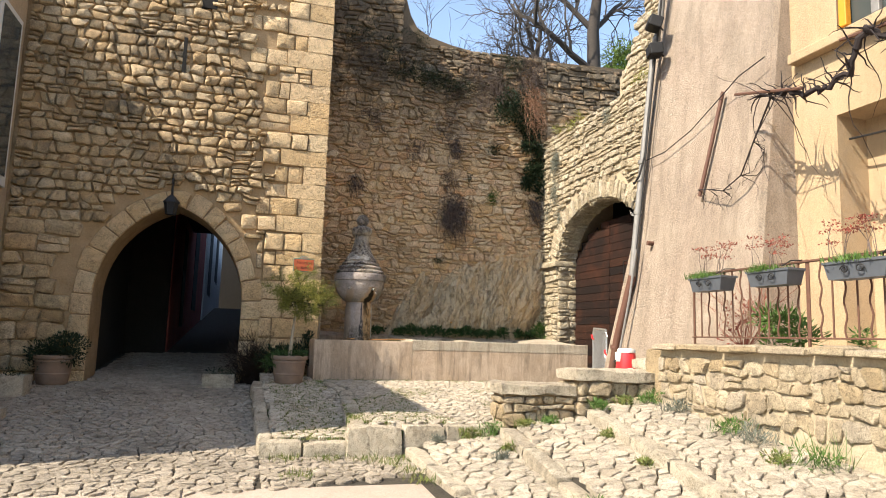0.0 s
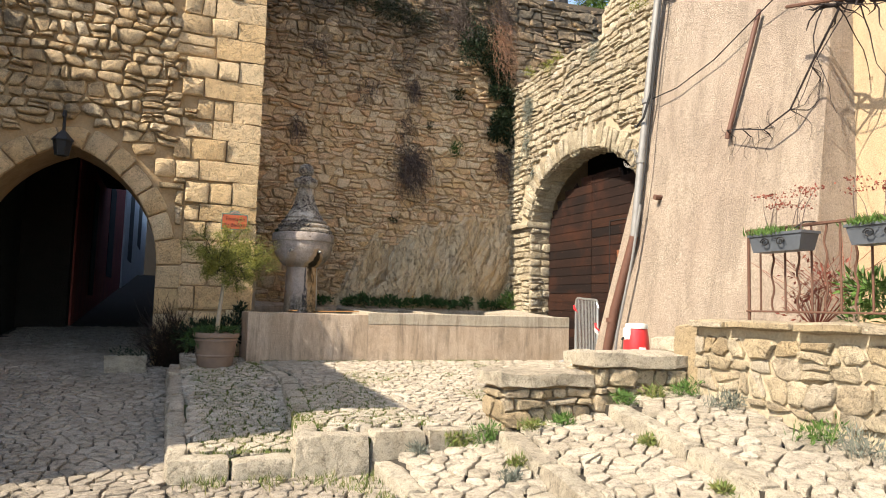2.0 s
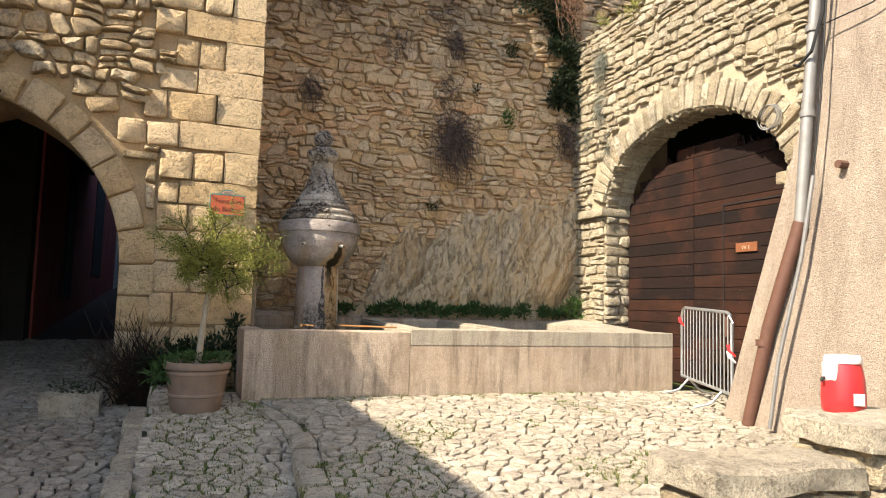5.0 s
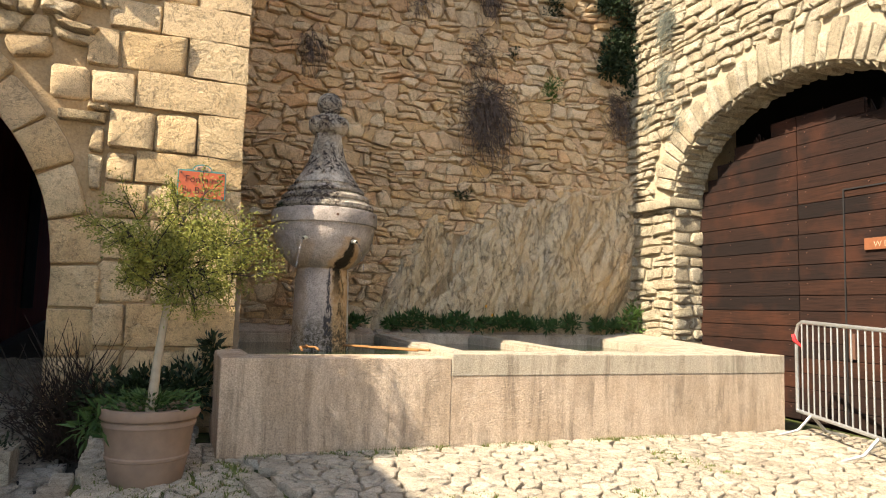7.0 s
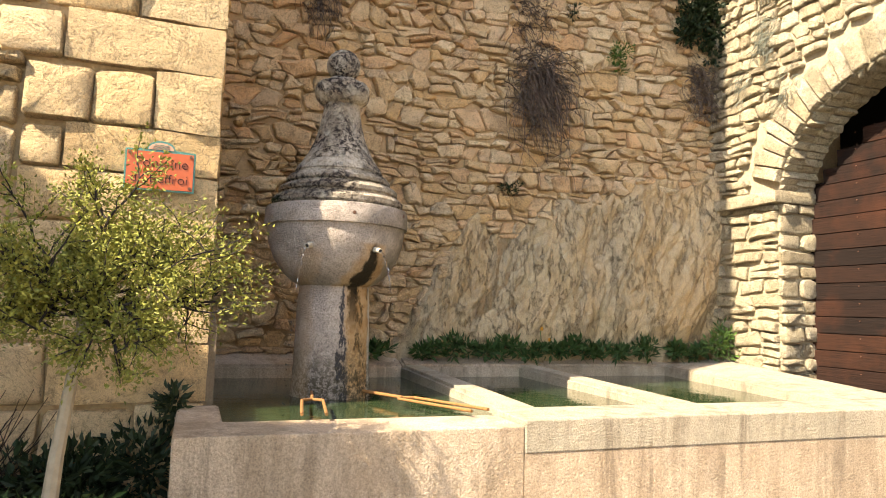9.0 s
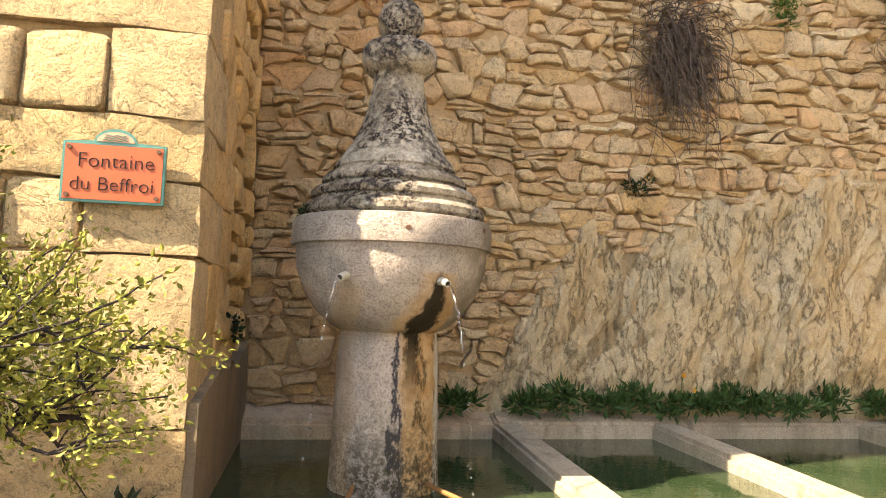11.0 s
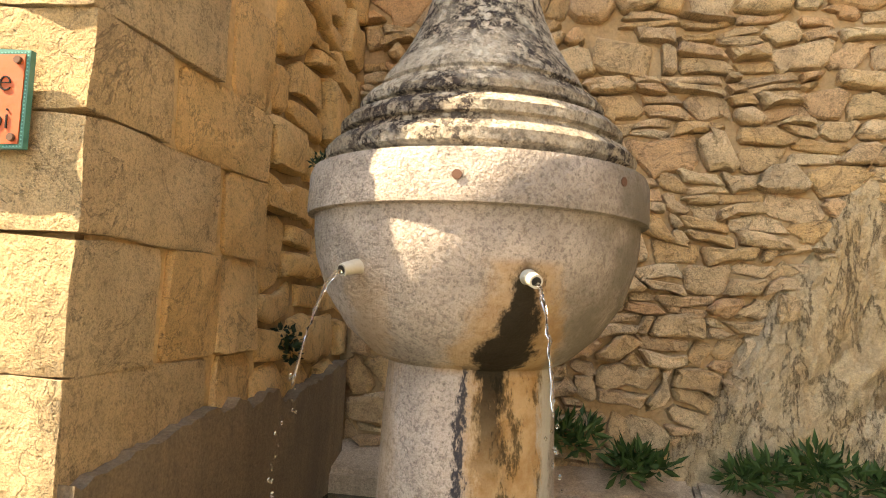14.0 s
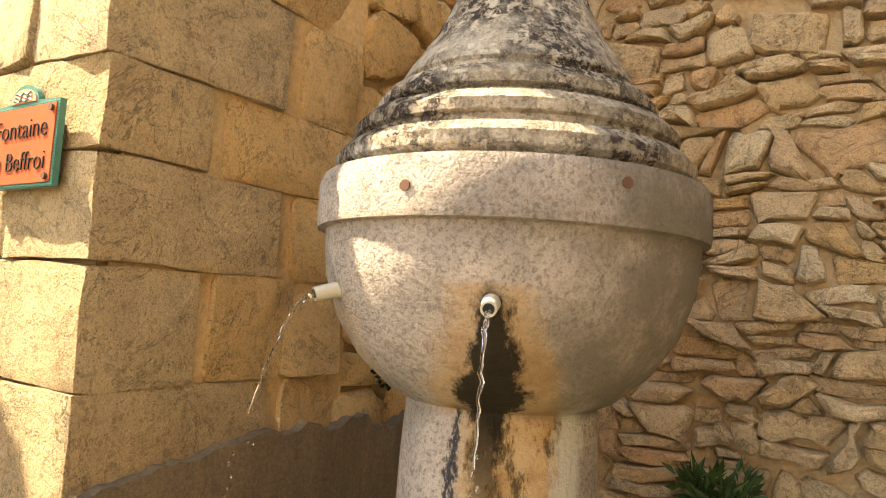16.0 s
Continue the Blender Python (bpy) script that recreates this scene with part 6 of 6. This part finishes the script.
# ---- trees behind the wall ----
def bare_tree():
    t = thing("bare_tree", "large leafless tree standing behind the wall", "tree")
    r = random.Random(41)
    tr, tw_ = Batch(), Batch()

    def grow(p, d, l, rad, depth, batch):
        q = [p]
        n = 5
        for k in range(n):
            d = (d + rand_dir(r) * (0.20 if depth > 3 else 0.30)).normalized()
            q.append(q[-1] + d * l / n)
        stem(batch, q, rad, rad * 0.62, 7 if depth > 3 else 4 if depth > 1 else 3)
        if depth == 0:
            return
        for k in range(3 if depth > 2 else 4):
            a = rand_dir(r)
            a = (a - d * a.dot(d)).normalized()
            nd = (d * r.uniform(.5, 1.0) + a * r.uniform(.5, 1.0) + Vector((0, 0, 0.12))).normalized()
            grow(q[r.randrange(2, n + 1)], nd, l * r.uniform(.58, .82), rad * r.uniform(.42, .6), depth - 1, tw_)

    base = Vector((9.75, 17.6, 7.5))
    q = [base, base + Vector((0.03, 0, 1.0)), base + Vector((-0.02, 0, 2.0)), base + Vector((0.0, 0.1, 3.4)), base + Vector((0.1, 0, 4.6))]
    stem(tr, q, 0.27, 0.15, 10)
    for s, d, l, rad in ((q[1], (-1, -.15, 0.30), 2.6, 0.10), (q[1] + Vector((0, 0, .4)), (-1, .1, 0.12), 2.9, 0.10), (q[2], (-1, -.2, .45), 2.4, 0.11), (q[2], (.8, .1, .6), 1.9, 0.10), (q[3], (-.7, .1, .8), 2.0, 0.10), (q[3], (.7, 0, .8), 1.8, .09), (q[4], (0, 0, 1), 1.8, 0.12), (q[4], (-.5, .3, .8), 1.8, .1), (q[1] + Vector((0, 0, .7)), (-.8, .5, .5), 2.3, .08)):
        grow(s, Vector(d).normalized(), l, rad, 4, tw_)
    tr.make("trunk", M["bark"], t, True)
    tw_.make("crown", M["bark"], t, True)
    return t


tree = bare_tree()
copy_thing(tree, pose(1.0, 6.5, 0.2, 0, 0, 0) @ pose(9.75, 17.6, 0, 0, 0, 40) @ pose(-9.75, -17.6, 0))
plant("evergreen_bush", "green evergreen bush behind the gate wall", "bush", lambda b, r: [leaf_mass(b, (9.1, 14.9, 8.5), (0.5, 0.4, 0.7), 2600, 0.08, 0.035, r, 0.3, 14), leaf_mass(b, (8.7, 14.6, 8.15), (0.5, 0.3, 0.3), 900, 0.08, 0.035, r)], "leaf_bush", 43)


# ---- pieces of walls and pavements ----
def block(name, x0, x1, y0, y1, z0, z1, mat, parent, bev=0.02, amp=0.012, cuts=2, m=None, seed=0.0, label=""):
    """A worn stone block with rounded, uneven edges."""
    bm = bmesh.new()
    add_box(bm, x0, x1, y0, y1, z0, z1)
    if cuts:
        bmesh.ops.subdivide_edges(bm, edges=bm.edges[:], cuts=cuts, use_grid_fill=True)
    c = Vector(((x0 + x1) / 2, (y0 + y1) / 2, (z0 + z1) / 2))
    h = Vector((x1 - x0, y1 - y0, z1 - z0)) / 2
    for v in bm.verts:
        d = v.co - c
        near = sum(1 for i in range(3) if abs(d[i]) > h[i] - 1e-4)
        if near >= 2:
            for i in range(3):
                if abs(d[i]) > h[i] - 1e-4:
                    v.co[i] -= math.copysign(bev * (0.55 if near == 2 else 0.8), d[i])
        n = noise.noise_vector(v.co * 3.1 + Vector((seed, seed * 1.7, 0)))
        n2 = noise.noise_vector(v.co * 9.0 + Vector((seed, 0, seed)))
        v.co += n * amp + n2 * amp * 0.5
        if m is not None:
            v.co = m @ v.co
    return part(name, bm, mat, parent, label, True)


def kerb_line(name, pts, width, height, lens, zf, mat, parent, seed, side=1.0):
    """A row of kerb stones along a line, with tops that follow zf."""
    r = random.Random(seed)
    pts = [Vector(p) for p in pts]
    tot = sum((b - a).length for a, b in zip(pts, pts[1:]))

    def at(s):
        for a, b in zip(pts, pts[1:]):
            l = (b - a).length
            if s <= l + 1e-6:
                return a + (b - a) * (s / l)
            s -= l
        return pts[-1]
    s = 0.0
    while s < tot - 0.05:
        e = min(tot, s + r.uniform(*lens))
        if tot - e < lens[0] * 0.5:
            e = tot
        a, b = at(s + 0.006), at(e - 0.006)
        za, zb = zf(a.x, a.y), zf(b.x, b.y)
        d = b - a
        m = Matrix.Translation((a.x, a.y, za)) @ Matrix.Rotation(math.atan2(d.y, d.x), 4, "Z") @ Matrix.Rotation(-math.atan2(zb - za, d.length), 4, "Y")
        w = width * r.uniform(0.9, 1.1)
        y0, y1 = (0, w) if side > 0 else (-w, 0)
        block(name, 0, d.length, y0, y1, -height, r.uniform(-0.012, 0.016), mat, parent, 0.018, 0.022, 5, m, r.uniform(0, 50))
        s = e


r9 = random.Random(21)
no_arch = lambda u, v: not inside_arch(u, v, AU, AH, AS, AR, True, 0.30)

# tower: corner blocks
zc = [0.50, 0.82, 1.12, 1.43, 1.76, 2.08, 2.40, 2.68, 2.93, 3.27, 3.56, 3.88, 4.15, 4.48, 4.76, 5.08, 5.4, 5.68, 6.0, 6.3, 6.62, 6.92, 7.22, 7.55, 7.86, 8.2, 8.5, 8.9]
quoin_left = []
for i, (a, b) in enumerate(zip(zc, zc[1:])):
    lf = 0.74 if i % 2 else 0.40
    lf += r9.uniform(-0.08, 0.08)
    ls = 0.36 if i % 2 else 0.66
    quoin_left.append((a, b, 1.345 - lf))
    near = 1.3 < b < 4.0
    block("quoin_block", 1.345 - lf, 1.345, 12.195, 12.195 + ls + r9.uniform(-.05, .05), a + 0.0008, b - 0.0008, M["ashlar"], wall_tower, 0.006, 0.013, 8 if near else 2, None, i * 3.7)


def quoin_edge(v):
    for a, b, x in quoin_left:
        if a <= v < b:
            return x
    return 0.9


# fill stones between the corner blocks and the archway, course by course
polys = []
fill_left = []
for a, b, x in quoin_left:
    start = r9.uniform(-0.22, x - 0.28) if a > 3.2 else 0.34 if a > 1.9 else 0.33
    fill_left.append((a, b, start))
    polys += list(lay(start, x - 0.004, a, b, ((b - a) * 0.5, (b - a)) if r9.random() < 0.3 else ((b - a) * 0.9, b - a + .01), (0.22, 0.5), 0.014, r9, 0.08, 0.10, 0.1, 0.05, a))
lay_stones("stone", polys, tw, 0.05, M["ashlar"], wall_tower, lambda u, v: v < 5.0, no_arch, 150, 4, 0.14)


def outside_fill(u, v):
    return no_arch(u, v) and all(not (a <= v < b) or u < x + 0.09 for a, b, x in fill_left)


polys = list(lay(-3.62, 0.75, 3.2, 9.0, (0.11, 0.21), (0.12, 0.32), 0.024, r9, 0.3, 0.35, 0.15, 0.2, 1.0))
polys += list(lay(-3.62, -2.0, 0.5, 3.2, (0.19, 0.30), (0.25, 0.55), 0.022, r9, 0.12, 0.12, 0.08, 0.12, 2.0))
polys += list(lay(0.0, 0.335, 0.5, 3.2, (0.16, 0.3), (0.17, 0.34), 0.022, r9, 0.15, 0.12, 0.1, 0.12, 3.0))
lay_stones("stone", polys, tw, 0.08, M["rubble"], wall_tower, lambda u, v: u > -2.4 and v < 5.2, outside_fill, 140, 5, 0.22, turn=0.10)
voussoirs("voussoir", [(AU - AH, 0.55), (AU - AH, 1.2)] + curve + [(AU + AH, 1.2), (AU + AH, 0.55)], 0.30, tw, 0.05, M["ashlar"], wall_tower, 0.30, 8, 0.008, 0.12)

# tower side
polys = []
for i, (a, b) in enumerate(zip(zc, zc[1:])):
    start = 12.22 + (0.36 if i % 2 else 0.66)
    polys += list(lay(start, 13.15, a, b, (b - a, b - a + 0.01), (0.3, 0.6), 0.004, r9, 0.02, 0.08, 0.0, 0.05, a))
lay_stones("stone", polys, te, 0.040, M["ashlar_damp_bounce"], wall_tower_side, lambda u, v: v < 5, seed=6, puff=0.02, spread=(0.93, 1.04))
polys = list(lay(13.15, 14.25, 1.5, 9.0, (0.14, 0.26), (0.2, 0.42), 0.03, r9, 0.35, 0.3, 0.15, 0.2, 7.0))
lay_stones("stone", polys, te, 0.05, M["ashlar_damp_bounce"], wall_tower_side, lambda u, v: v < 5, seed=7, puff=0.2)
part("pointing", box(1.28, 1.320, 12.28, 13.2, 0.6, 9.0), M["mortar_gold"], wall_tower_side, "flush golden pointing")
patch = [(12.21, 1.2), (14.1, 1.2)] + [(u, 1.88 + 0.03 * (u - 12.2) + 0.03 * math.sin(u * 5) + 0.06 * noise.noise(Vector((u * 6, 3, 0))) + 0.03 * noise.noise(Vector((u * 19, 3, 0)))) for u in lin(14.1, 12.21, 90)]
part("cement_patch", prism(patch, te, 0.02, 0.085), M["wet_cement"], wall_tower_side, "damp grey cement patch above the water")

# back wall: rubble above, living rock below on the east half
def rock_top(u):
    rise = 1.5 if u < 2.65 else 1.5 + min(1.35, (u - 2.65) * 1.25) + 0.28 * max(0.0, u - 3.73)
    return rise + 0.30 * noise.noise(Vector((u * 1.5, 0, 3))) + 0.12 * noise.noise(Vector((u * 5, 0, 9)))


rb = random.Random(91)
polys = list(lay(1.34, 6.5, 1.5, 3.4, (0.06, 0.16), (0.07, 0.27), 0.010, rb, 0.5, 0.6, 0.40, 0.30, 11.0))
polys += list(lay(1.34, 6.5, 3.4, 8.0, (0.07, 0.17), (0.09, 0.30), 0.012, rb, 0.5, 0.6, 0.40, 0.30, 13.0))
polys += list(lay(6.5, 10.2, 5.6, 7.95, (0.1, 0.18), (0.2, 0.45), 0.014, rb, 0.4, 0.45, 0.35, 0.2, 14.0))
polys += list(lay(1.34, 3.1, 8.0, 9.6, (0.1, 0.18), (0.16, 0.4), 0.014, rb, 0.4, 0.45, 0.35, 0.2, 15.0))
lay_stones("stone", polys, bw, 0.055, M["rubble_shade_lift"], wall_back, lambda u, v: v < 3.6 and u < 5.0, lambda u, v: v > rock_top(u) - 0.22, 295, 9, 0.24, turn=0.16, soft=True, spread=(0.35, 1.6), smooth=False)


def rock_face():
    """Steep ribs and clefts that lean to one side, with ledges broken across them."""
    us, vs_ = lin(2.3, 6.5, 260), lin(1.45, 4.0, 170)
    V, F = [], []
    for v in vs_:
        for u in us:
            edge = min(1.0, max(0.0, (rock_top(u) + 0.12 - v) / 0.25)) * min(1.0, max(0.0, (u - 2.4) / 0.25))
            wx = u - 0.30 * v + 0.05 * noise.noise(Vector((u * 2.6, v * 2.6, 4)))
            d1 = noise.voronoi(Vector((wx * 3.1, v * 1.1, 2.0)))[0]
            d2 = noise.voronoi(Vector((wx * 7.0, v * 4.2, 5.0)))[0]
            d = 0.12 * noise.noise(Vector((wx * 1.7, v * 0.7, 1.7))) + 0.12 * min(0.45, d1[1] - d1[0]) + 0.05 * min(0.45, d2[1] - d2[0])
            d += 0.06 * noise.fractal(Vector((wx * 3.0, v * 1.6, 8)), 0.9, 2.1, 6) - 0.03
            V.append(bw(u, v, -0.06 * (1 - edge) - 0.02 + edge * max(0.02, 0.12 + d) * min(1.0, 0.45 + max(0.0, v - 1.5) * 1.4)))
    n = len(us)
    F = [(j * n + i, j * n + i + 1, (j + 1) * n + i + 1, (j + 1) * n + i) for j in range(len(vs_) - 1) for i in range(n - 1)]
    return mesh_ob("rock_face", V, F, M["rock"], wall_back, False, "bare living rock at the wall's foot")


rock_face()

# gate wall
no_gate = lambda u, v: not inside_arch(u, v, GU, GH, GS, GR, False, 0.36 if v > GS else 0.0)
polys = list(lay(9.3, 14.05, 3.2, 5.98, (0.07, 0.14), (0.12, 0.32), 0.022, r9, 0.28, 0.35, 0.15, 0.18, 21.0))
polys += list(lay(13.11, 14.05, 0.7, 3.08, (0.09, 0.16), (0.18, 0.42), 0.022, r9, 0.25, 0.25, 0.15, 0.16, 22.0))
lay_stones("stone", polys, gw, 0.05, M["gate_stone"], wall_gate, lambda u, v: u > 10.5 and v < 5.2, no_gate, 295, 10, 0.22, turn=0.14, smooth=False)
voussoirs("voussoir", gcurve[::-1][1:-1], -0.34, gw, 0.05, M["gate_stone"], wall_gate, 0.13, 12, 0.007, 0.2)
jr = lambda u, v, d: (u, GU + GH - d, v)
lay_stones("stone", lay(6.40, 6.84, 0.7, 3.08, (0.1, 0.19), (0.2, 0.4), 0.02, r9, 0.2, 0.2, 0.1, 0.15, 23.0), jr, 0.04, M["gate_stone"], wall_gate, lambda u, v: True, seed=13)
block("impost", 6.30, 6.86, 13.04, 13.98, 3.07, 3.20, M["gate_stone"], wall_gate, 0.015, 0.006, 3)
block("impost", 6.30, 6.86, 9.6, 9.92, 3.04, 3.18, M["gate_stone"], wall_gate, 0.015, 0.006, 3)
# stones of the soffit, ring by ring
b = Batch()
rs = random.Random(5)
arc = arch_curve(GU, GH - 0.004, GS, GR - 0.004, 26)
for (a0, a1) in zip(arc, arc[1:]):
    for x0, x1 in ((6.41, 6.60), (6.60, 6.83)):
        q0, q1 = Vector((0, *a0)), Vector((0, *a1))
        tz = q1 - q0
        nn = Vector((0, tz.z, -tz.y)).normalized()
        f = lambda u, v, d, q0=q0, tz=tz, nn=nn: Vector((u, 0, 0)) + q0 + tz * v + nn * d
        p = [(x0 + .01, .08), ((x0 + x1) / 2, .06), (x1 - .01, .08), (x1, .3), (x1, .7), (x1 - .01, .92), ((x0 + x1) / 2, .95), (x0 + .01, .92), (x0, .7), (x0, .3)]
        v, fc = stone_data(p, 0.03 * rs.uniform(0.5, 1.3), f, rs, 0.15)
        b.add(v, fc)
b.make("soffit_stones", M["gate_stone"], wall_gate, True)["kind"] = "stuff"
uw = lambda u, v, d: (7.6 - d, u, v)
polys = list(lay(9.3, 12.5, 5.9, 9.9, (0.09, 0.16), (0.18, 0.4), 0.025, r9, 0.4, 0.35, 0.15, 0.18, 31.0))
lay_stones("stone", polys, uw, 0.05, M["gate_stone"], wall_upper, lambda u, v: False, lambda u, v: v < 7.2 + max(0, 12.55 - u) * 1.7, seed=14)

# retaining wall under the railing
base = lambda u, v: v > tread_z(2, 4.5, u) + 0.02
polys = list(lay(1.5, 6.72, 0.2, 1.42, (0.10, 0.19), (0.12, 0.28), 0.016, r9, 0.4, 0.4, 0.15, 0.2, 41.0))
lay_stones("stone", polys, rw, 0.034, M["wall_stone"], wall_yard, lambda u, v: True, base, 295, 15, 0.2, turn=0.12)
y = 2.0
while y < 6.7:
    e = min(6.74, y + r9.uniform(0.35, 0.7))
    block("coping_stone", 4.44, 4.92, y + 0.005, e - 0.005, 1.44, 1.52 + r9.uniform(-.01, .02), M["wall_stone"], wall_yard, 0.02, 0.014, 3, None, y)
    y = e
block("end_stone", 4.56, 5.0, 6.72, 7.05, 0.5, 1.46, M["wall_stone"], wall_yard, 0.03, 0.02, 4, None, 2.0)

# pavements: laid along their edges
def pave(parent, w0, w1, y0, y1, left, zf, keep, is_part, seed, du=0.128, dv=0.102, soft=True, mat="cobble"):
    polys = cells(w0, w1, y0, y1, du, dv, 0.018, random.Random(int(seed)), 0.44, 0.14, 0.15)
    at = lambda u, v, d: (left(v) + u, v, zf(left(v) + u, v) - 0.022 + d)
    lay_stones("cobble", polys, at, 0.030, M[mat], parent, lambda u, v: is_part(left(v) + u, v), lambda u, v: keep(left(v) + u, v), 290, int(seed), 0.06, "cobbles", 0.0, soft, (0.88, 1.10), sink=0.045)


yes = lambda u, v: True
pave(pave_terrace, 0.17, 5.3, 7.24, 11.26, terrace_left, terrace_z, yes, lambda u, v: u < 3.4 and v < 10.4, 51)
pave(pave_strip, 0.0, 1.3, 7.34, 12.1, lambda v: 0.40, lambda u, v: strip_z(v), lambda u, v: u < terrace_left(v) + 0.10, yes, 52)
pave(pave_tread_1, 0.13, 1.3, 2.0, 7.02, nose1, lambda u, v: tread_z(0, u, v), lambda u, v: u < nose2(v) + 0.10, yes, 53, 0.15, 0.115)
pave(pave_tread_2, 0.13, 1.35, 2.0, 6.95, nose2, lambda u, v: tread_z(1, u, v), lambda u, v: u < nose3(v) + 0.10, yes, 54, 0.15, 0.115)
pave(pave_tread_3, 0.13, 1.75, 1.5, 6.9, nose3, lambda u, v: tread_z(2, u, v), lambda u, v: u < 4.56, lambda u, v: v > 3.5, 55, 0.155, 0.12)
road_edge = lambda u: 5.85 + 0.15 * noise.noise(Vector((u, 0, 0))) + (0.5 * max(0, u - 0.6) if u < 1.8 else 0)
zero = lambda v: 0.0
pave(ground, -3.65, 0.27, 5.2, 17.0, zero, lambda u, v: street(v) + 0.022, lambda u, v: v > road_edge(u) and not (v > 12.2 and (u < -2.28 or u > 0.02)), lambda u, v: u > -1.8 and v < 8.2, 56, 0.125, 0.10, mat="street_cobble_dimmed")
pave(ground, 0.27, 1.78, 5.2, 7.04, zero, lambda u, v: street(v) + 0.022, lambda u, v: v > road_edge(u) and u < nose1(v) + 0.10, yes, 57, mat="street_cobble_dimmed")

flatz = lambda f: (lambda x, y: f(y))
kerb_line("kerb_stone", [(0.415, 7.15), (0.415, 9.0), (0.415, 11.2)], 0.15, 0.3, (0.26, 0.5), flatz(strip_z), M["kerb"], pave_strip, 61, 1)
kerb_line("kerb_stone", [(0.26, 7.12), (1.14, 7.08)], 0.2, 0.34, (0.25, 0.45), lambda x, y: strip_z(7.17) + 0.004, M["kerb"], pave_strip, 62, 1)
kerb_line("kerb_stone", [(terrace_left(v) + 0.0, v) for v in lin(7.22, 11.24, 9)], 0.17, 0.34, (0.3, 0.55), terrace_z, M["kerb"], pave_terrace, 63, -1)
kerb_line("kerb_stone", [(1.12, 7.02), (2.72, 7.04)], 0.2, 0.42, (0.45, 0.75), lambda x, y: terrace_z(x, 7.1) + 0.003, M["kerb"], pave_terrace, 64, 1)
for k, (f, pv, sd) in enumerate(((nose1, pave_tread_1, 65), (nose2, pave_tread_2, 66), (nose3, pave_tread_3, 67))):
    kerb_line("step_nosing", [(f(v) - 0.02, v) for v in lin(2.0, 6.98 - 0.08 * k, 6)], 0.17, 0.34, (0.5, 1.1), lambda x, y, k=k: tread_z(k, x, y) + 0.004, M["kerb"], pv, sd, -1)


# low bench walls beside the steps
def bench(name, x0, x1, y0, y1, z0, z1, seed, label):
    t = tagged(part(name, box(x0 + 0.06, x1 - 0.02, y0 + 0.06, y1 - 0.04, z0, z1 - 0.12), M["mortar"]), label, "bench wall")
    block("slab", x0 - 0.02, x1, y0 - 0.02, y1, z1 - 0.13, z1, M["kerb"], t, 0.022, 0.026, 10, None, seed)
    f = lambda u, v, d: (u, y0 + 0.06 - d, v)
    lay_stones("stone", lay(x0 + 0.03, x1 - 0.02, z0 + 0.15, z1 - 0.135, (0.07, 0.16), (0.10, 0.30), 0.012, r9, 0.35, 0.3, 0.1, 0.2, seed), f, 0.06, M["wall_stone"], t, lambda u, v: True, seed=int(seed), smooth=False, turn=0.12)
    g = lambda u, v, d: (x0 + 0.06 - d, u, v)
    lay_stones("stone", lay(y0 + 0.05, y1 - 0.04, z0 + 0.15, z1 - 0.135, (0.13, 0.24), (0.2, 0.38), 0.02, r9, 0.2, 0.2, 0.1, 0.2, seed + 1), g, 0.05, M["wall_stone"], t, lambda u, v: True, seed=int(seed) + 1)
    return t


bench("low_bench_wall", 2.74, 3.62, 6.92, 7.36, 0.3, 1.04, 71.0, "low rough stone bench wall with a thick slab top")
bench("high_bench_wall", 3.60, 4.62, 6.86, 7.36, 0.4, 1.20, 73.0, "taller rough stone bench wall beside the steps")
bench("end_block", 4.64, 5.06, 7.02, 7.45, 0.5, 1.32, 75.0, "squat stone block at the retaining wall's end")
